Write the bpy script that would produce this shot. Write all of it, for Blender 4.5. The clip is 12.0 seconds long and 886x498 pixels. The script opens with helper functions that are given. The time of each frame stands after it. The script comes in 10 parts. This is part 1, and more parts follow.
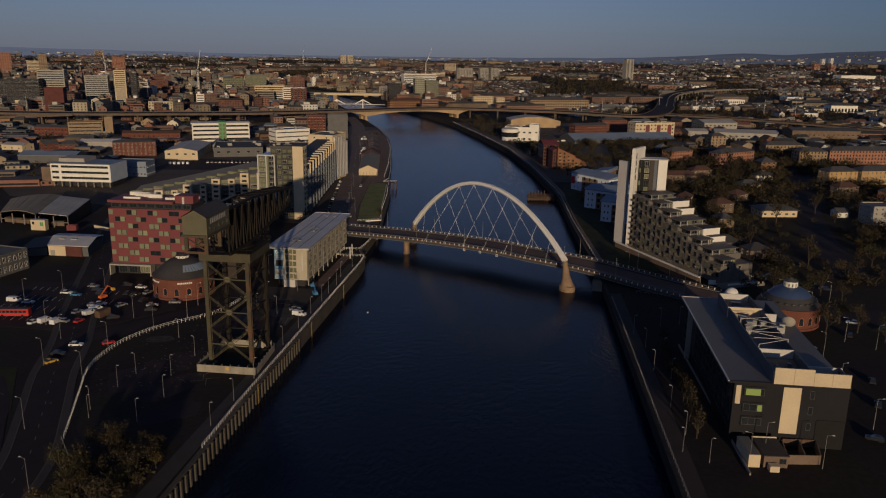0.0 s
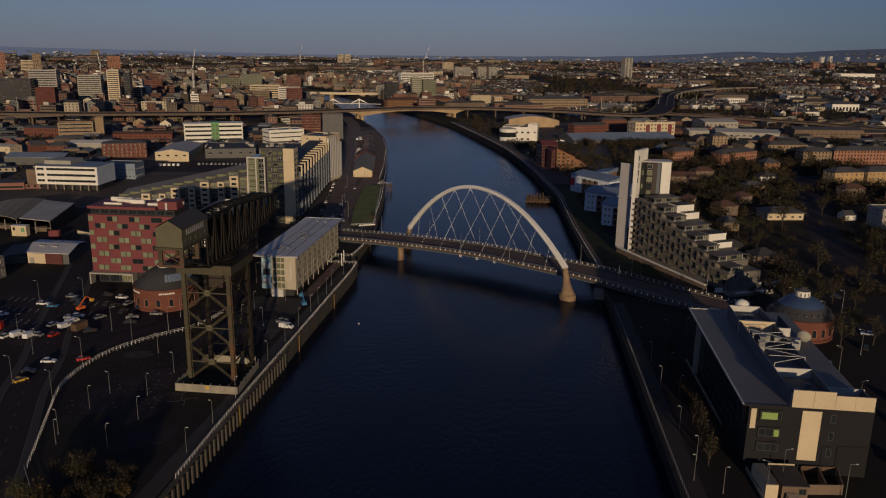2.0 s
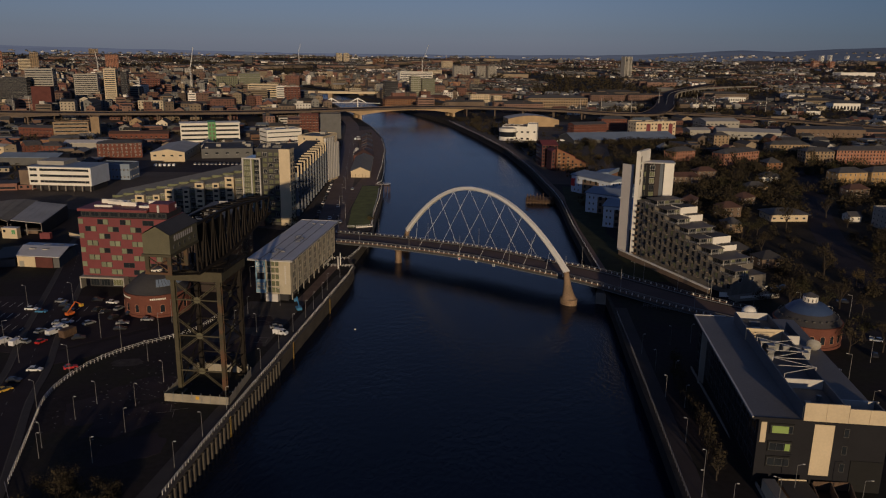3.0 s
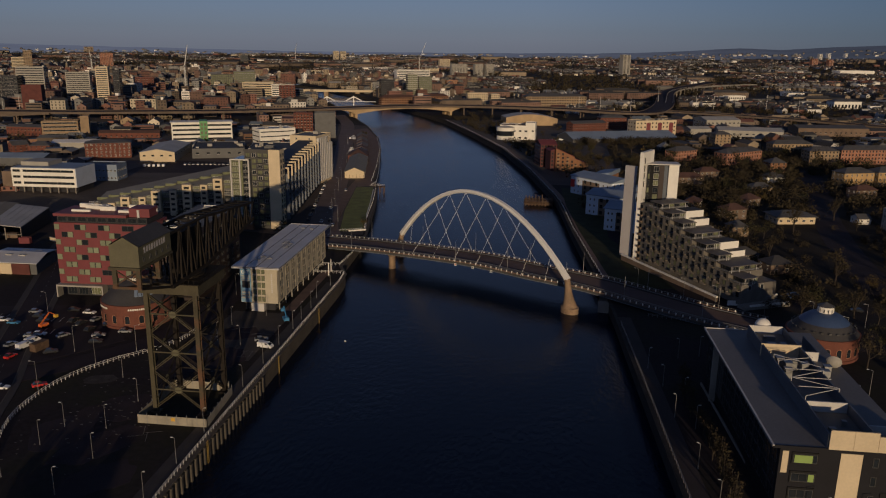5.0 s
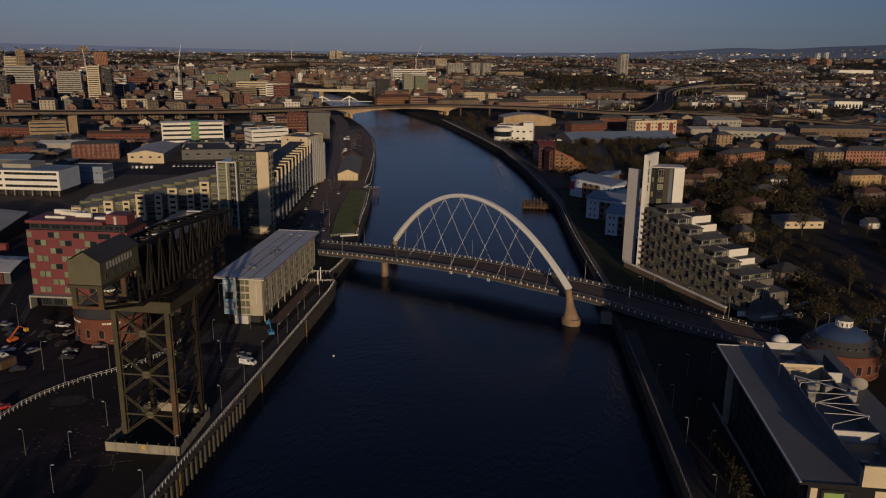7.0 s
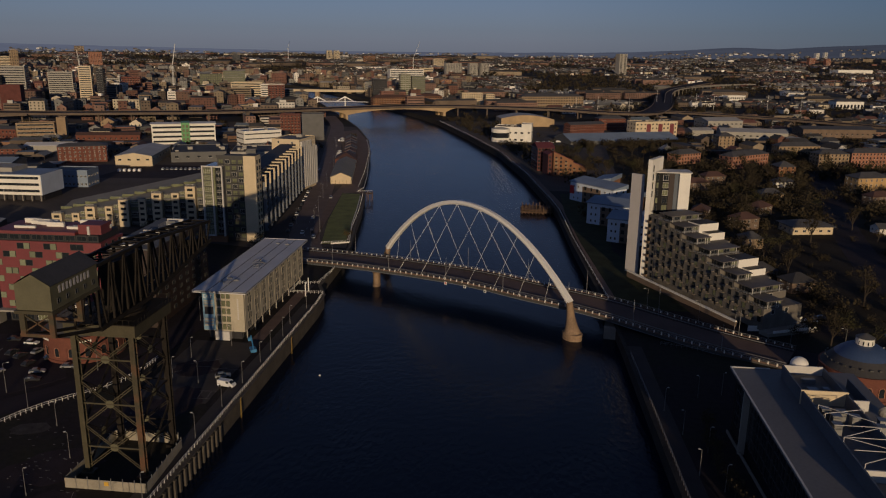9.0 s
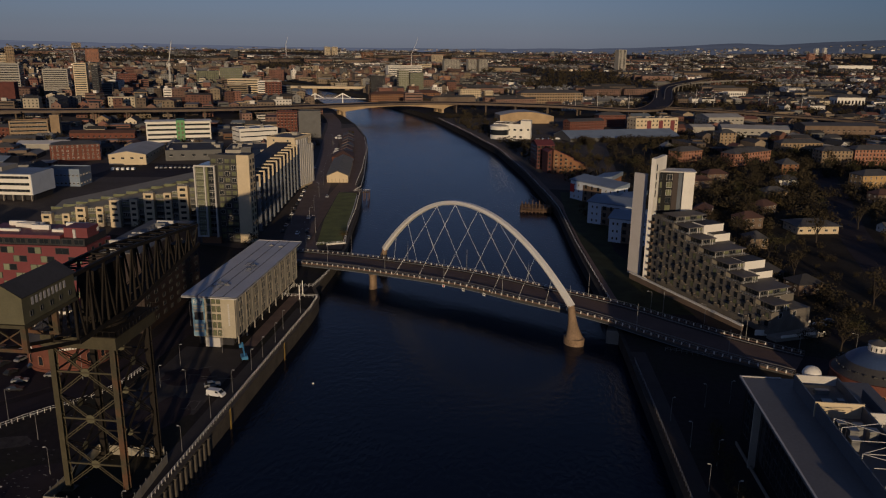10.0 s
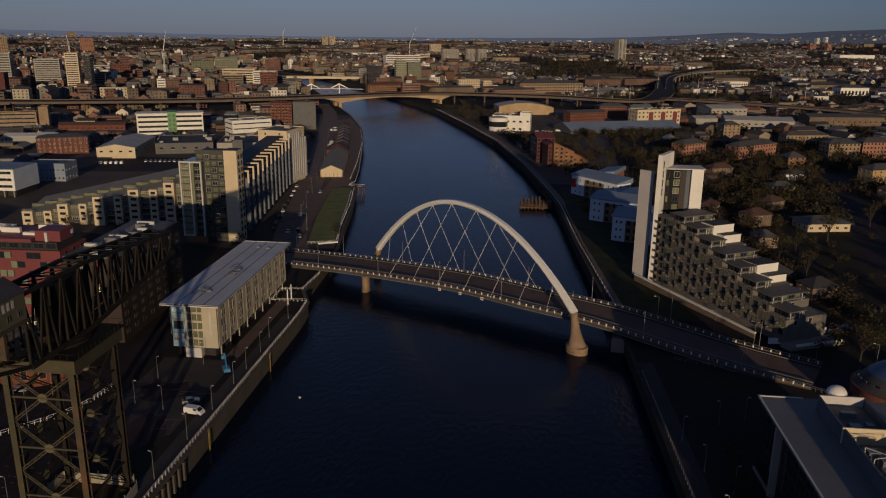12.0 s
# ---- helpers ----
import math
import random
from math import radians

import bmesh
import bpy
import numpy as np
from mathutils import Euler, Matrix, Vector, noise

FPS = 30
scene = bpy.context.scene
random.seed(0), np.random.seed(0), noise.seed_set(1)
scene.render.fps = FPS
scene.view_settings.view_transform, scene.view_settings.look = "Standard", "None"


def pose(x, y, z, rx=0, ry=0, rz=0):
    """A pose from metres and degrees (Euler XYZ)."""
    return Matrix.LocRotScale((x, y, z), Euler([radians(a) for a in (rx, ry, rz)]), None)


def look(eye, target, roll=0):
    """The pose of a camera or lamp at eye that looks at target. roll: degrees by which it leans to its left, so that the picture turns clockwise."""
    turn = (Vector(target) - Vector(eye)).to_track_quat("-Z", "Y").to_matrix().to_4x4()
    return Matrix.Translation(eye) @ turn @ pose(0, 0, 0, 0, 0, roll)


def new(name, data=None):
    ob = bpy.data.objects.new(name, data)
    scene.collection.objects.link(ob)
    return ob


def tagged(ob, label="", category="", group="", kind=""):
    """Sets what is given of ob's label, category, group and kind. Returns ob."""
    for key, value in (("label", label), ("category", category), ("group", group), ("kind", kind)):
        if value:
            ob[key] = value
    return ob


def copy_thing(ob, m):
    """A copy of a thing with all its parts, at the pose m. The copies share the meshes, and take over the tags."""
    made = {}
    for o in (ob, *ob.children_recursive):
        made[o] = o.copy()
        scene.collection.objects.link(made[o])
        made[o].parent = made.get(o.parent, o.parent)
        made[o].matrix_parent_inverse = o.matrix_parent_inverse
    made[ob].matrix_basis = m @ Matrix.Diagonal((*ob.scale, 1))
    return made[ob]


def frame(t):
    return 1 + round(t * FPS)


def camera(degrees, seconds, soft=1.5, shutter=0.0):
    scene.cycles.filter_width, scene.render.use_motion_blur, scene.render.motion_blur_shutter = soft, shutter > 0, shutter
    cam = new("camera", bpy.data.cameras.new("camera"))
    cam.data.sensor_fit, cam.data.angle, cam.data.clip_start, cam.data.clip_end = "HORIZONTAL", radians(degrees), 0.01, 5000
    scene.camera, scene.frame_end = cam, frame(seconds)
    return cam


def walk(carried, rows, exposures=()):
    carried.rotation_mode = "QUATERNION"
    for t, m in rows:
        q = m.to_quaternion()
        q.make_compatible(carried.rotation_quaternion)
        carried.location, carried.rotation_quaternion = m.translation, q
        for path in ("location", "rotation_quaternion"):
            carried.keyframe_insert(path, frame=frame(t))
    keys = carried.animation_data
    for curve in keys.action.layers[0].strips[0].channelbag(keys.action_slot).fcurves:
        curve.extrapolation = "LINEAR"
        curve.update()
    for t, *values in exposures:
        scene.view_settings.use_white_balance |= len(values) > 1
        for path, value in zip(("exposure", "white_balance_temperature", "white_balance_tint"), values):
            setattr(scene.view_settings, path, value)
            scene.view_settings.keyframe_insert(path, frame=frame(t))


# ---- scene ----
cam = camera(59.5, 12.0, 1.15)
PATH = [
    (0, (2.455, -6.713, 94.514), (2.219, -4.791, 94.014), 0.9),
    (0.5, (2.355, -3.065, 94.453), (2.12, -1.143, 93.952), 0.9),
    (1, (2.378, 0.395, 94.474), (2.144, 2.317, 93.973), 0.9),
    (1.5, (2.239, 4.103, 94.415), (2.006, 6.024, 93.913), 0.9),
    (2, (2.076, 7.431, 94.414), (1.844, 9.353, 93.911), 0.8),
    (2.5, (1.789, 11.177, 94.491), (1.558, 13.098, 93.987), 0.9),
    (3, (1.533, 14.586, 94.442), (1.303, 16.508, 93.936), 0.8),
    (5, (0.802, 29.284, 93.785), (0.578, 31.205, 93.275), 0.8),
    (5.5, (0.611, 33.257, 93.472), (0.389, 35.178, 92.962), 0.8),
    (6, (0.403, 36.975, 93.341), (0.182, 38.896, 92.83), 0.8),
    (6.5, (0.164, 40.968, 93.16), (-0.055, 42.889, 92.65), 0.8),
    (7, (-0.094, 44.617, 92.979), (-0.311, 46.539, 92.468), 0.8),
    (9, (-0.449, 60.522, 92.702), (-0.661, 62.444, 92.191), 0.8),
    (9.5, (-0.699, 64.855, 92.751), (-0.909, 66.776, 92.237), 0.7),
    (10, (-0.933, 68.706, 92.676), (-1.142, 70.626, 92.156), 0.7),
    (10.5, (-1.185, 72.749, 92.832), (-1.392, 74.668, 92.306), 0.7),
    (11, (-1.312, 76.32, 92.952), (-1.519, 78.238, 92.422), 0.8),
    (11.5, (-1.399, 80.221, 93.053), (-1.605, 82.136, 92.515), 0.7),
    (12, (-1.542, 83.774, 93.03), (-1.747, 85.687, 92.485), 0.7),
]
walk(cam, [(t, look(eye, target, roll)) for t, eye, target, roll in PATH], [(0, -0.5, 5750, 15), (12, -0.5, 5750, 15)])

# ---- light ----
SUN_EL, SUN_FROM = 8.0, 12.8      # degrees: height of the sun, and how far right of straight behind it stands
world = bpy.data.worlds.new("evening_sky")
scene.world = world
world.use_nodes = True
wn = world.node_tree.nodes
sky = wn.new("ShaderNodeTexSky")
sky.sky_type = "NISHITA"
sky.sun_disc = False
sky.sun_elevation = radians(SUN_EL)
sky.sun_rotation = radians(180.0 - SUN_FROM)
sky.air_density, sky.dust_density, sky.ozone_density = 1.0, 0.15, 3.0
wn["Background"].inputs["Strength"].default_value = 0.053
hazy = wn.new("ShaderNodeHueSaturation")          # evening haze greys the sky
hazy.inputs["Saturation"].default_value = 0.5
cool = wn.new("ShaderNodeVectorMath")
cool.operation = "MULTIPLY"
cool.inputs[1].default_value = (0.85, 0.955, 1.31)
world.node_tree.links.new(sky.outputs["Color"], hazy.inputs["Color"])
world.node_tree.links.new(hazy.outputs["Color"], cool.inputs[0])
dusk = wn.new("ShaderNodeTexGradient")            # the sky deepens towards the south
deep = wn.new("ShaderNodeMix")
deep.data_type, deep.blend_type = "RGBA", "MULTIPLY"
deep.inputs[7].default_value = (0.25, 0.45, 0.53, 1)
world.node_tree.links.new(dusk.outputs["Color"], deep.inputs[0])
world.node_tree.links.new(cool.outputs["Vector"], deep.inputs[6])
world.node_tree.links.new(deep.outputs[2], wn["Background"].inputs["Color"])

sun_data = bpy.data.lights.new("sun", "SUN")
sun_data.energy, sun_data.angle, sun_data.color = 3.45, radians(0.6), (1.0, 0.72, 0.38)
sun = new("sun", sun_data)
_a, _e = radians(SUN_FROM), radians(SUN_EL)
SUN_DIR = Vector((math.sin(_a) * math.cos(_e), -math.cos(_a) * math.cos(_e), math.sin(_e)))
sun.matrix_world = look(SUN_DIR * 500, (0, 0, 0))

# ---- materials ----
def material(name, color, rough=0.8, metal=0.0, vary=0.25, scale=0.5, fine=6.0, bump=0.15, island=0.0, obj=0.0, spec=0.5, color2=None):
    """A surface with two scales of variation: broad stains and fine grain."""
    m = bpy.data.materials.new(name)
    m.use_nodes = True
    nt = m.node_tree
    n, l = nt.nodes, nt.links
    b = n["Principled BSDF"]
    b.inputs["Roughness"].default_value = rough
    b.inputs["Metallic"].default_value = metal
    b.inputs["Specular IOR Level"].default_value = spec
    geo = n.new("ShaderNodeNewGeometry")
    big = n.new("ShaderNodeTexNoise")
    big.inputs["Scale"].default_value = scale
    big.inputs["Detail"].default_value = 4
    small = n.new("ShaderNodeTexNoise")
    small.inputs["Scale"].default_value = fine
    small.inputs["Detail"].default_value = 3
    l.new(geo.outputs["Position"], big.inputs["Vector"])
    l.new(geo.outputs["Position"], small.inputs["Vector"])
    add = n.new("ShaderNodeMath")
    add.operation = "MULTIPLY_ADD"
    add.inputs[1].default_value = 0.6
    l.new(big.outputs["Fac"], add.inputs[0])
    mul = n.new("ShaderNodeMath")
    mul.operation = "MULTIPLY"
    mul.inputs[1].default_value = 0.4
    l.new(small.outputs["Fac"], mul.inputs[0])
    l.new(mul.outputs[0], add.inputs[2])
    value = add.outputs[0]
    ramp = n.new("ShaderNodeMapRange")
    ramp.inputs["From Min"].default_value, ramp.inputs["From Max"].default_value = 0.3, 0.7
    ramp.inputs["To Min"].default_value, ramp.inputs["To Max"].default_value = 1 - vary, 1 + vary
    l.new(value, ramp.inputs["Value"])
    out = ramp.outputs["Result"]
    for amount, socket in ((island, geo.outputs["Random Per Island"]), (obj, None)):
        if amount:
            if socket is None:
                socket = n.new("ShaderNodeObjectInfo").outputs["Random"]
            r = n.new("ShaderNodeMapRange")
            r.inputs["To Min"].default_value, r.inputs["To Max"].default_value = 1 - amount, 1 + amount
            l.new(socket, r.inputs["Value"])
            mm = n.new("ShaderNodeMath")
            mm.operation = "MULTIPLY"
            l.new(out, mm.inputs[0])
            l.new(r.outputs["Result"], mm.inputs[1])
            out = mm.outputs[0]
    sc = n.new("ShaderNodeVectorMath")
    sc.operation = "SCALE"
    if color2:
        mix = n.new("ShaderNodeMix")
        mix.data_type = "RGBA"
        mix.inputs[6].default_value, mix.inputs[7].default_value = (*color, 1), (*color2, 1)
        st = n.new("ShaderNodeMapRange")
        st.inputs["From Min"].default_value, st.inputs["From Max"].default_value = 0.42, 0.6
        l.new((geo.outputs["Random Per Island"] if island else big.outputs["Fac"]), st.inputs["Value"])
        l.new(st.outputs["Result"], mix.inputs[0])
        l.new(mix.outputs[2], sc.inputs[0])
    else:
        sc.inputs[0].default_value = color
    l.new(out, sc.inputs["Scale"])
    l.new(sc.outputs["Vector"], b.inputs["Base Color"])
    if bump:
        bp = n.new("ShaderNodeBump")
        bp.inputs["Strength"].default_value = bump
        bp.inputs["Distance"].default_value = 0.1
        l.new(small.outputs["Fac"], bp.inputs["Height"])
        l.new(bp.outputs["Normal"], b.inputs["Normal"])
    return m


def glass_material(name, color, rough=0.08):
    m = material(name, color, rough, 0.0, 0.3, 0.3, 2.0, 0.02, spec=0.6)
    return m


M = {
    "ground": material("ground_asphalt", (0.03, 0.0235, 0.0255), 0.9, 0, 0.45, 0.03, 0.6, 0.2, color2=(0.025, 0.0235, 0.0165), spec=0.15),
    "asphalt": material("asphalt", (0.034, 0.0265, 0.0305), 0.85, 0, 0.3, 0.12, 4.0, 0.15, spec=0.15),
    "paving": material("paving", (0.042, 0.035, 0.033), 0.85, 0, 0.3, 0.2, 3.0, 0.2),
    "brickpave": material("brick_paving", (0.036, 0.026, 0.025), 0.85, 0, 0.3, 0.2, 3.0, 0.2),
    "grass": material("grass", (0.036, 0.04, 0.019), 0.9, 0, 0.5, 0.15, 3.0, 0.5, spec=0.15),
    "earth": material("scrub_earth", (0.05, 0.045, 0.03), 0.95, 0, 0.5, 0.1, 1.5, 0.5, spec=0.15),
    "stone": material("quay_stone", (0.075, 0.062, 0.048), 0.9, 0, 0.4, 0.3, 2.0, 0.5),
    "dark_stone": material("dark_quay_stone", (0.045, 0.04, 0.036), 0.9, 0, 0.4, 0.3, 2.0, 0.5, spec=0.2),
    "concrete": material("concrete", (0.26, 0.235, 0.2), 0.85, 0, 0.25, 0.2, 3.0, 0.2),
    "tan_concrete": material("tan_concrete", (0.42, 0.3, 0.17), 0.85, 0, 0.25, 0.1, 2.0, 0.2),
    "pier_concrete": material("weathered_concrete", (0.25, 0.17, 0.105), 0.85, 0, 0.4, 0.4, 2.0, 0.3),
    "white_steel": material("white_painted_steel", (0.78, 0.76, 0.72), 0.4, 0, 0.06, 0.3, 3.0, 0.03),
    "galv": material("galvanised_steel", (0.27, 0.27, 0.27), 0.45, 0.6, 0.2, 0.6, 5.0, 0.05),
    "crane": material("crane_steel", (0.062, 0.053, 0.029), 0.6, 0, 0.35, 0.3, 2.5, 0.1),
    "crane_rust_shade": material("rusty_shaded_steel", (0.021, 0.0175, 0.0145), 0.7, 0, 0.4, 0.3, 2.5, 0.1, spec=0.15),
    "crane_house": material("crane_house_sheet", (0.11, 0.102, 0.06), 0.6, 0, 0.2, 0.4, 3.0, 0.08),
    "dark_roof": material("dark_roof", (0.045, 0.043, 0.045), 0.75, 0, 0.3, 0.15, 2.0, 0.1),
    "slate": material("slate_roof", (0.08, 0.078, 0.08), 0.7, 0, 0.3, 0.3, 3.0, 0.2),
    "grey_roof": material("grey_sheet_roof", (0.56, 0.55, 0.55), 0.55, 0, 0.15, 0.1, 2.0, 0.05),
    "pale_roof": material("pale_sheet_roof", (0.42, 0.4, 0.36), 0.6, 0, 0.2, 0.08, 1.5, 0.05),
    "blue_roof": material("blue_grey_roof", (0.2, 0.25, 0.33), 0.6, 0, 0.2, 0.1, 1.5, 0.05),
    "red_roof": material("red_tile_roof", (0.09, 0.047, 0.036), 0.8, 0, 0.3, 0.2, 3.0, 0.2),
    "cream": material("cream_render", (0.62, 0.51, 0.34), 0.85, 0, 0.12, 0.15, 2.0, 0.06),
    "white_wall": material("white_render", (0.78, 0.75, 0.68), 0.8, 0, 0.1, 0.15, 2.0, 0.05),
    "grey_wall": material("grey_panel", (0.34, 0.32, 0.28), 0.75, 0, 0.14, 0.2, 2.0, 0.05),
    "hotel_panel": material("pale_warm_panel", (0.44, 0.39, 0.29), 0.75, 0, 0.14, 0.2, 2.0, 0.05),
    "lead_roof": material("khaki_grey_sheet", (0.2, 0.185, 0.15), 0.65, 0, 0.2, 0.12, 1.5, 0.05),
    "mid_grey": material("mid_grey_cladding", (0.11, 0.11, 0.11), 0.7, 0, 0.2, 0.2, 2.0, 0.05),
    "dark_wall": material("dark_cladding", (0.038, 0.037, 0.041), 0.6, 0, 0.2, 0.2, 2.0, 0.05, spec=0.15),
    "blue_white": material("pale_blue_wall", (0.62, 0.68, 0.77), 0.8, 0, 0.1, 0.2, 2.0, 0.05),
    "crimson": material("crimson_cladding", (0.175, 0.04, 0.044), 0.6, 0, 0.15, 0.2, 1.5, 0.04),
    "pale_green": material("pale_green_panel", (0.2, 0.22, 0.14), 0.6, 0, 0.15, 0.3, 2.0, 0.04, obj=0.2),
    "green_panel": material("green_panel", (0.1, 0.3, 0.1), 0.5, 0, 0.15, 0.3, 2.0, 0.04),
    "brick": material("red_brick", (0.15, 0.052, 0.034), 0.9, 0, 0.3, 0.25, 4.0, 0.3),
    "orange_brick": material("orange_brick", (0.24, 0.115, 0.055), 0.9, 0, 0.25, 0.25, 4.0, 0.3),
    "sandstone": material("sandstone", (0.3, 0.215, 0.13), 0.9, 0, 0.3, 0.2, 3.0, 0.3),
    "red_sandstone": material("red_sandstone", (0.34, 0.16, 0.1), 0.9, 0, 0.3, 0.2, 3.0, 0.3),
    "brown_wall": material("brown_wall", (0.17, 0.12, 0.085), 0.9, 0, 0.3, 0.2, 3.0, 0.2),
    "membrane": material("roof_membrane", (0.145, 0.14, 0.14), 0.6, 0, 0.2, 0.08, 1.5, 0.05),
    "lilac": material("pale_lilac_render", (0.42, 0.4, 0.4), 0.8, 0, 0.1, 0.15, 2.0, 0.05),
    "hoarding": material("pale_hoarding", (0.3, 0.27, 0.21), 0.8, 0, 0.2, 0.4, 3.0, 0.1, obj=0.12),
    "stone_grey": material("warm_grey_panel", (0.15, 0.135, 0.115), 0.8, 0, 0.25, 0.3, 2.0, 0.05),
    "dome": material("blue_black_dome", (0.045, 0.075, 0.16), 0.5, 0, 0.2, 0.1, 1.5, 0.05),
    "plant_blue": material("blue_grey_screen", (0.09, 0.105, 0.13), 0.6, 0, 0.2, 0.1, 1.5, 0.05),
    "worn_marking": material("worn_road_marking", (0.16, 0.15, 0.14), 0.85, 0, 0.6, 0.8, 5.0, 0),
    "worn_paving": material("worn_pale_tar", (0.06, 0.053, 0.05), 0.9, 0, 0.5, 0.4, 3.0, 0.1, spec=0.15),
    "brown_tar": material("brown_tar", (0.039, 0.029, 0.032), 0.9, 0, 0.5, 0.15, 3.0, 0.15, spec=0.15),
    "studio": material("black_grey_cladding", (0.016, 0.016, 0.02), 0.6, 0, 0.2, 0.2, 2.0, 0.05, spec=0.15),
    "banner": material("blue_banner", (0.17, 0.3, 0.42), 0.7, 0, 0.15, 0.3, 2.0, 0.03),
    "cope": material("weathered_coping", (0.08, 0.07, 0.058), 0.9, 0, 0.35, 0.3, 2.0, 0.2),
    "dark_brick": material("dark_red_brick", (0.11, 0.036, 0.03), 0.9, 0, 0.3, 0.25, 4.0, 0.3),
    "red_paving": material("red_brown_paving", (0.15, 0.098, 0.075), 0.85, 0, 0.3, 0.2, 3.0, 0.2),
    "bridge_asphalt": material("bridge_asphalt", (0.105, 0.068, 0.058), 0.85, 0, 0.3, 0.12, 4.0, 0.15),
    "dark_panel": material("dark_grey_panel", (0.06, 0.058, 0.055), 0.65, 0, 0.2, 0.2, 2.0, 0.05),
    "town_ground": material("brown_yard_ground", (0.06, 0.045, 0.038), 0.9, 0, 0.5, 0.04, 0.5, 0.2),
    "scrub_ground": material("brown_scrub_ground", (0.032, 0.0255, 0.018), 0.95, 0, 0.6, 0.06, 0.8, 0.4, spec=0.15),
    "step_roof": material("dark_brown_roof", (0.125, 0.112, 0.105), 0.7, 0, 0.2, 0.2, 2.0, 0.05),
    "tan_rail": material("tan_balcony_panel", (0.2, 0.17, 0.13), 0.7, 0, 0.2, 0.3, 2.0, 0.05),
    "bright_red_roof": material("bright_red_roof", (0.15, 0.035, 0.038), 0.75, 0, 0.25, 0.2, 3.0, 0.2),
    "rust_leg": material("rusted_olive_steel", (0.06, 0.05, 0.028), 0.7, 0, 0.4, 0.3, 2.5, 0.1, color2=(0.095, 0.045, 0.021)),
    "worn_yellow": material("worn_yellow_paint", (0.26, 0.17, 0.03), 0.7, 0, 0.4, 0.8, 5.0, 0),
    "slate_panel": material("slate_blue_panel", (0.15, 0.17, 0.21), 0.7, 0, 0.2, 0.2, 2.0, 0.05),
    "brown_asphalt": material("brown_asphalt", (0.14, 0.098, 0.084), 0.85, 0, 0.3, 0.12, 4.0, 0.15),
    "viaduct": material("viaduct_concrete", (0.12, 0.09, 0.068), 0.85, 0, 0.3, 0.1, 2.0, 0.2),
    "khaki_roof": material("khaki_sheet_roof", (0.23, 0.2, 0.14), 0.7, 0, 0.2, 0.2, 2.0, 0.05),
    "dark_brown": material("dark_brown_cladding", (0.035, 0.022, 0.018), 0.6, 0, 0.2, 0.2, 2.0, 0.05),
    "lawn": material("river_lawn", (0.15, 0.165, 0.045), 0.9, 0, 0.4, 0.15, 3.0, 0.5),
    "blind": material("yellow_green_blind", (0.25, 0.36, 0.09), 0.7, 0, 0.1, 0.5, 3.0, 0),
    "glass": glass_material("window_glass", (0.02, 0.024, 0.03)),
    "green_glass": glass_material("greenish_glass", (0.17, 0.18, 0.105), 0.15),
    "blue_glass": glass_material("bluish_glass", (0.05, 0.09, 0.15), 0.12),
    "frame": material("window_frame", (0.55, 0.53, 0.5), 0.6, 0, 0.1, 0.5, 3.0, 0.02),
    "dark_frame": material("dark_frame", (0.06, 0.06, 0.06), 0.5, 0, 0.1, 0.5, 3.0, 0.02),
    "yellow_stone": material("yellow_sandstone", (0.46, 0.3, 0.13), 0.9, 0, 0.25, 0.2, 3.0, 0.3),
    "black": material("black_rubber", (0.02, 0.02, 0.02), 0.9, 0, 0.1, 1, 5, 0, spec=0.15),
    "wood": material("weathered_timber", (0.11, 0.068, 0.042), 0.9, 0, 0.45, 0.6, 3.0, 0.4),
    "bark": material("bark", (0.055, 0.045, 0.036), 0.95, 0, 0.4, 1.0, 6.0, 0.4, spec=0.15),
    "leaf": material("spring_leaves", (0.046, 0.043, 0.019), 0.8, 0, 0.3, 0.1, 2.0, 0, island=0.5, spec=0.15),
    "leaf_yellow": material("yellowing_leaves", (0.085, 0.062, 0.022), 0.8, 0, 0.3, 0.1, 2.0, 0, island=0.4, spec=0.15),
    "leaf_dark": material("dark_scrub", (0.047, 0.038, 0.022), 0.85, 0, 0.35, 0.02, 0.2, 0, island=0.2, spec=0.15),
    "marking": material("road_marking", (0.6, 0.58, 0.52), 0.8, 0, 0.3, 0.5, 4.0, 0),
    "yellow": material("yellow_paint", (0.6, 0.36, 0.04), 0.5, 0, 0.1, 0.5, 3.0, 0),
    "orange": material("orange_paint", (0.7, 0.16, 0.03), 0.5, 0, 0.1, 0.5, 3.0, 0),
    "redpaint": material("red_paint", (0.55, 0.03, 0.025), 0.5, 0, 0.1, 0.5, 3.0, 0),
    "bluepaint": material("blue_paint", (0.05, 0.2, 0.4), 0.5, 0, 0.1, 0.5, 3.0, 0),
    "car_white": material("white_car_paint", (0.75, 0.75, 0.75), 0.3, 0, 0.05, 0.5, 3.0, 0),
    "car_silver": material("silver_car_paint", (0.4, 0.41, 0.43), 0.3, 0.5, 0.05, 0.5, 3.0, 0),
    "car_dark": material("dark_car_paint", (0.03, 0.032, 0.04), 0.25, 0, 0.05, 0.5, 3.0, 0),
    "hill": material("hazed_hillside", (0.012, 0.014, 0.018), 1.0, 0, 0.35, 0.004, 0.03, 0, spec=0.0),
}


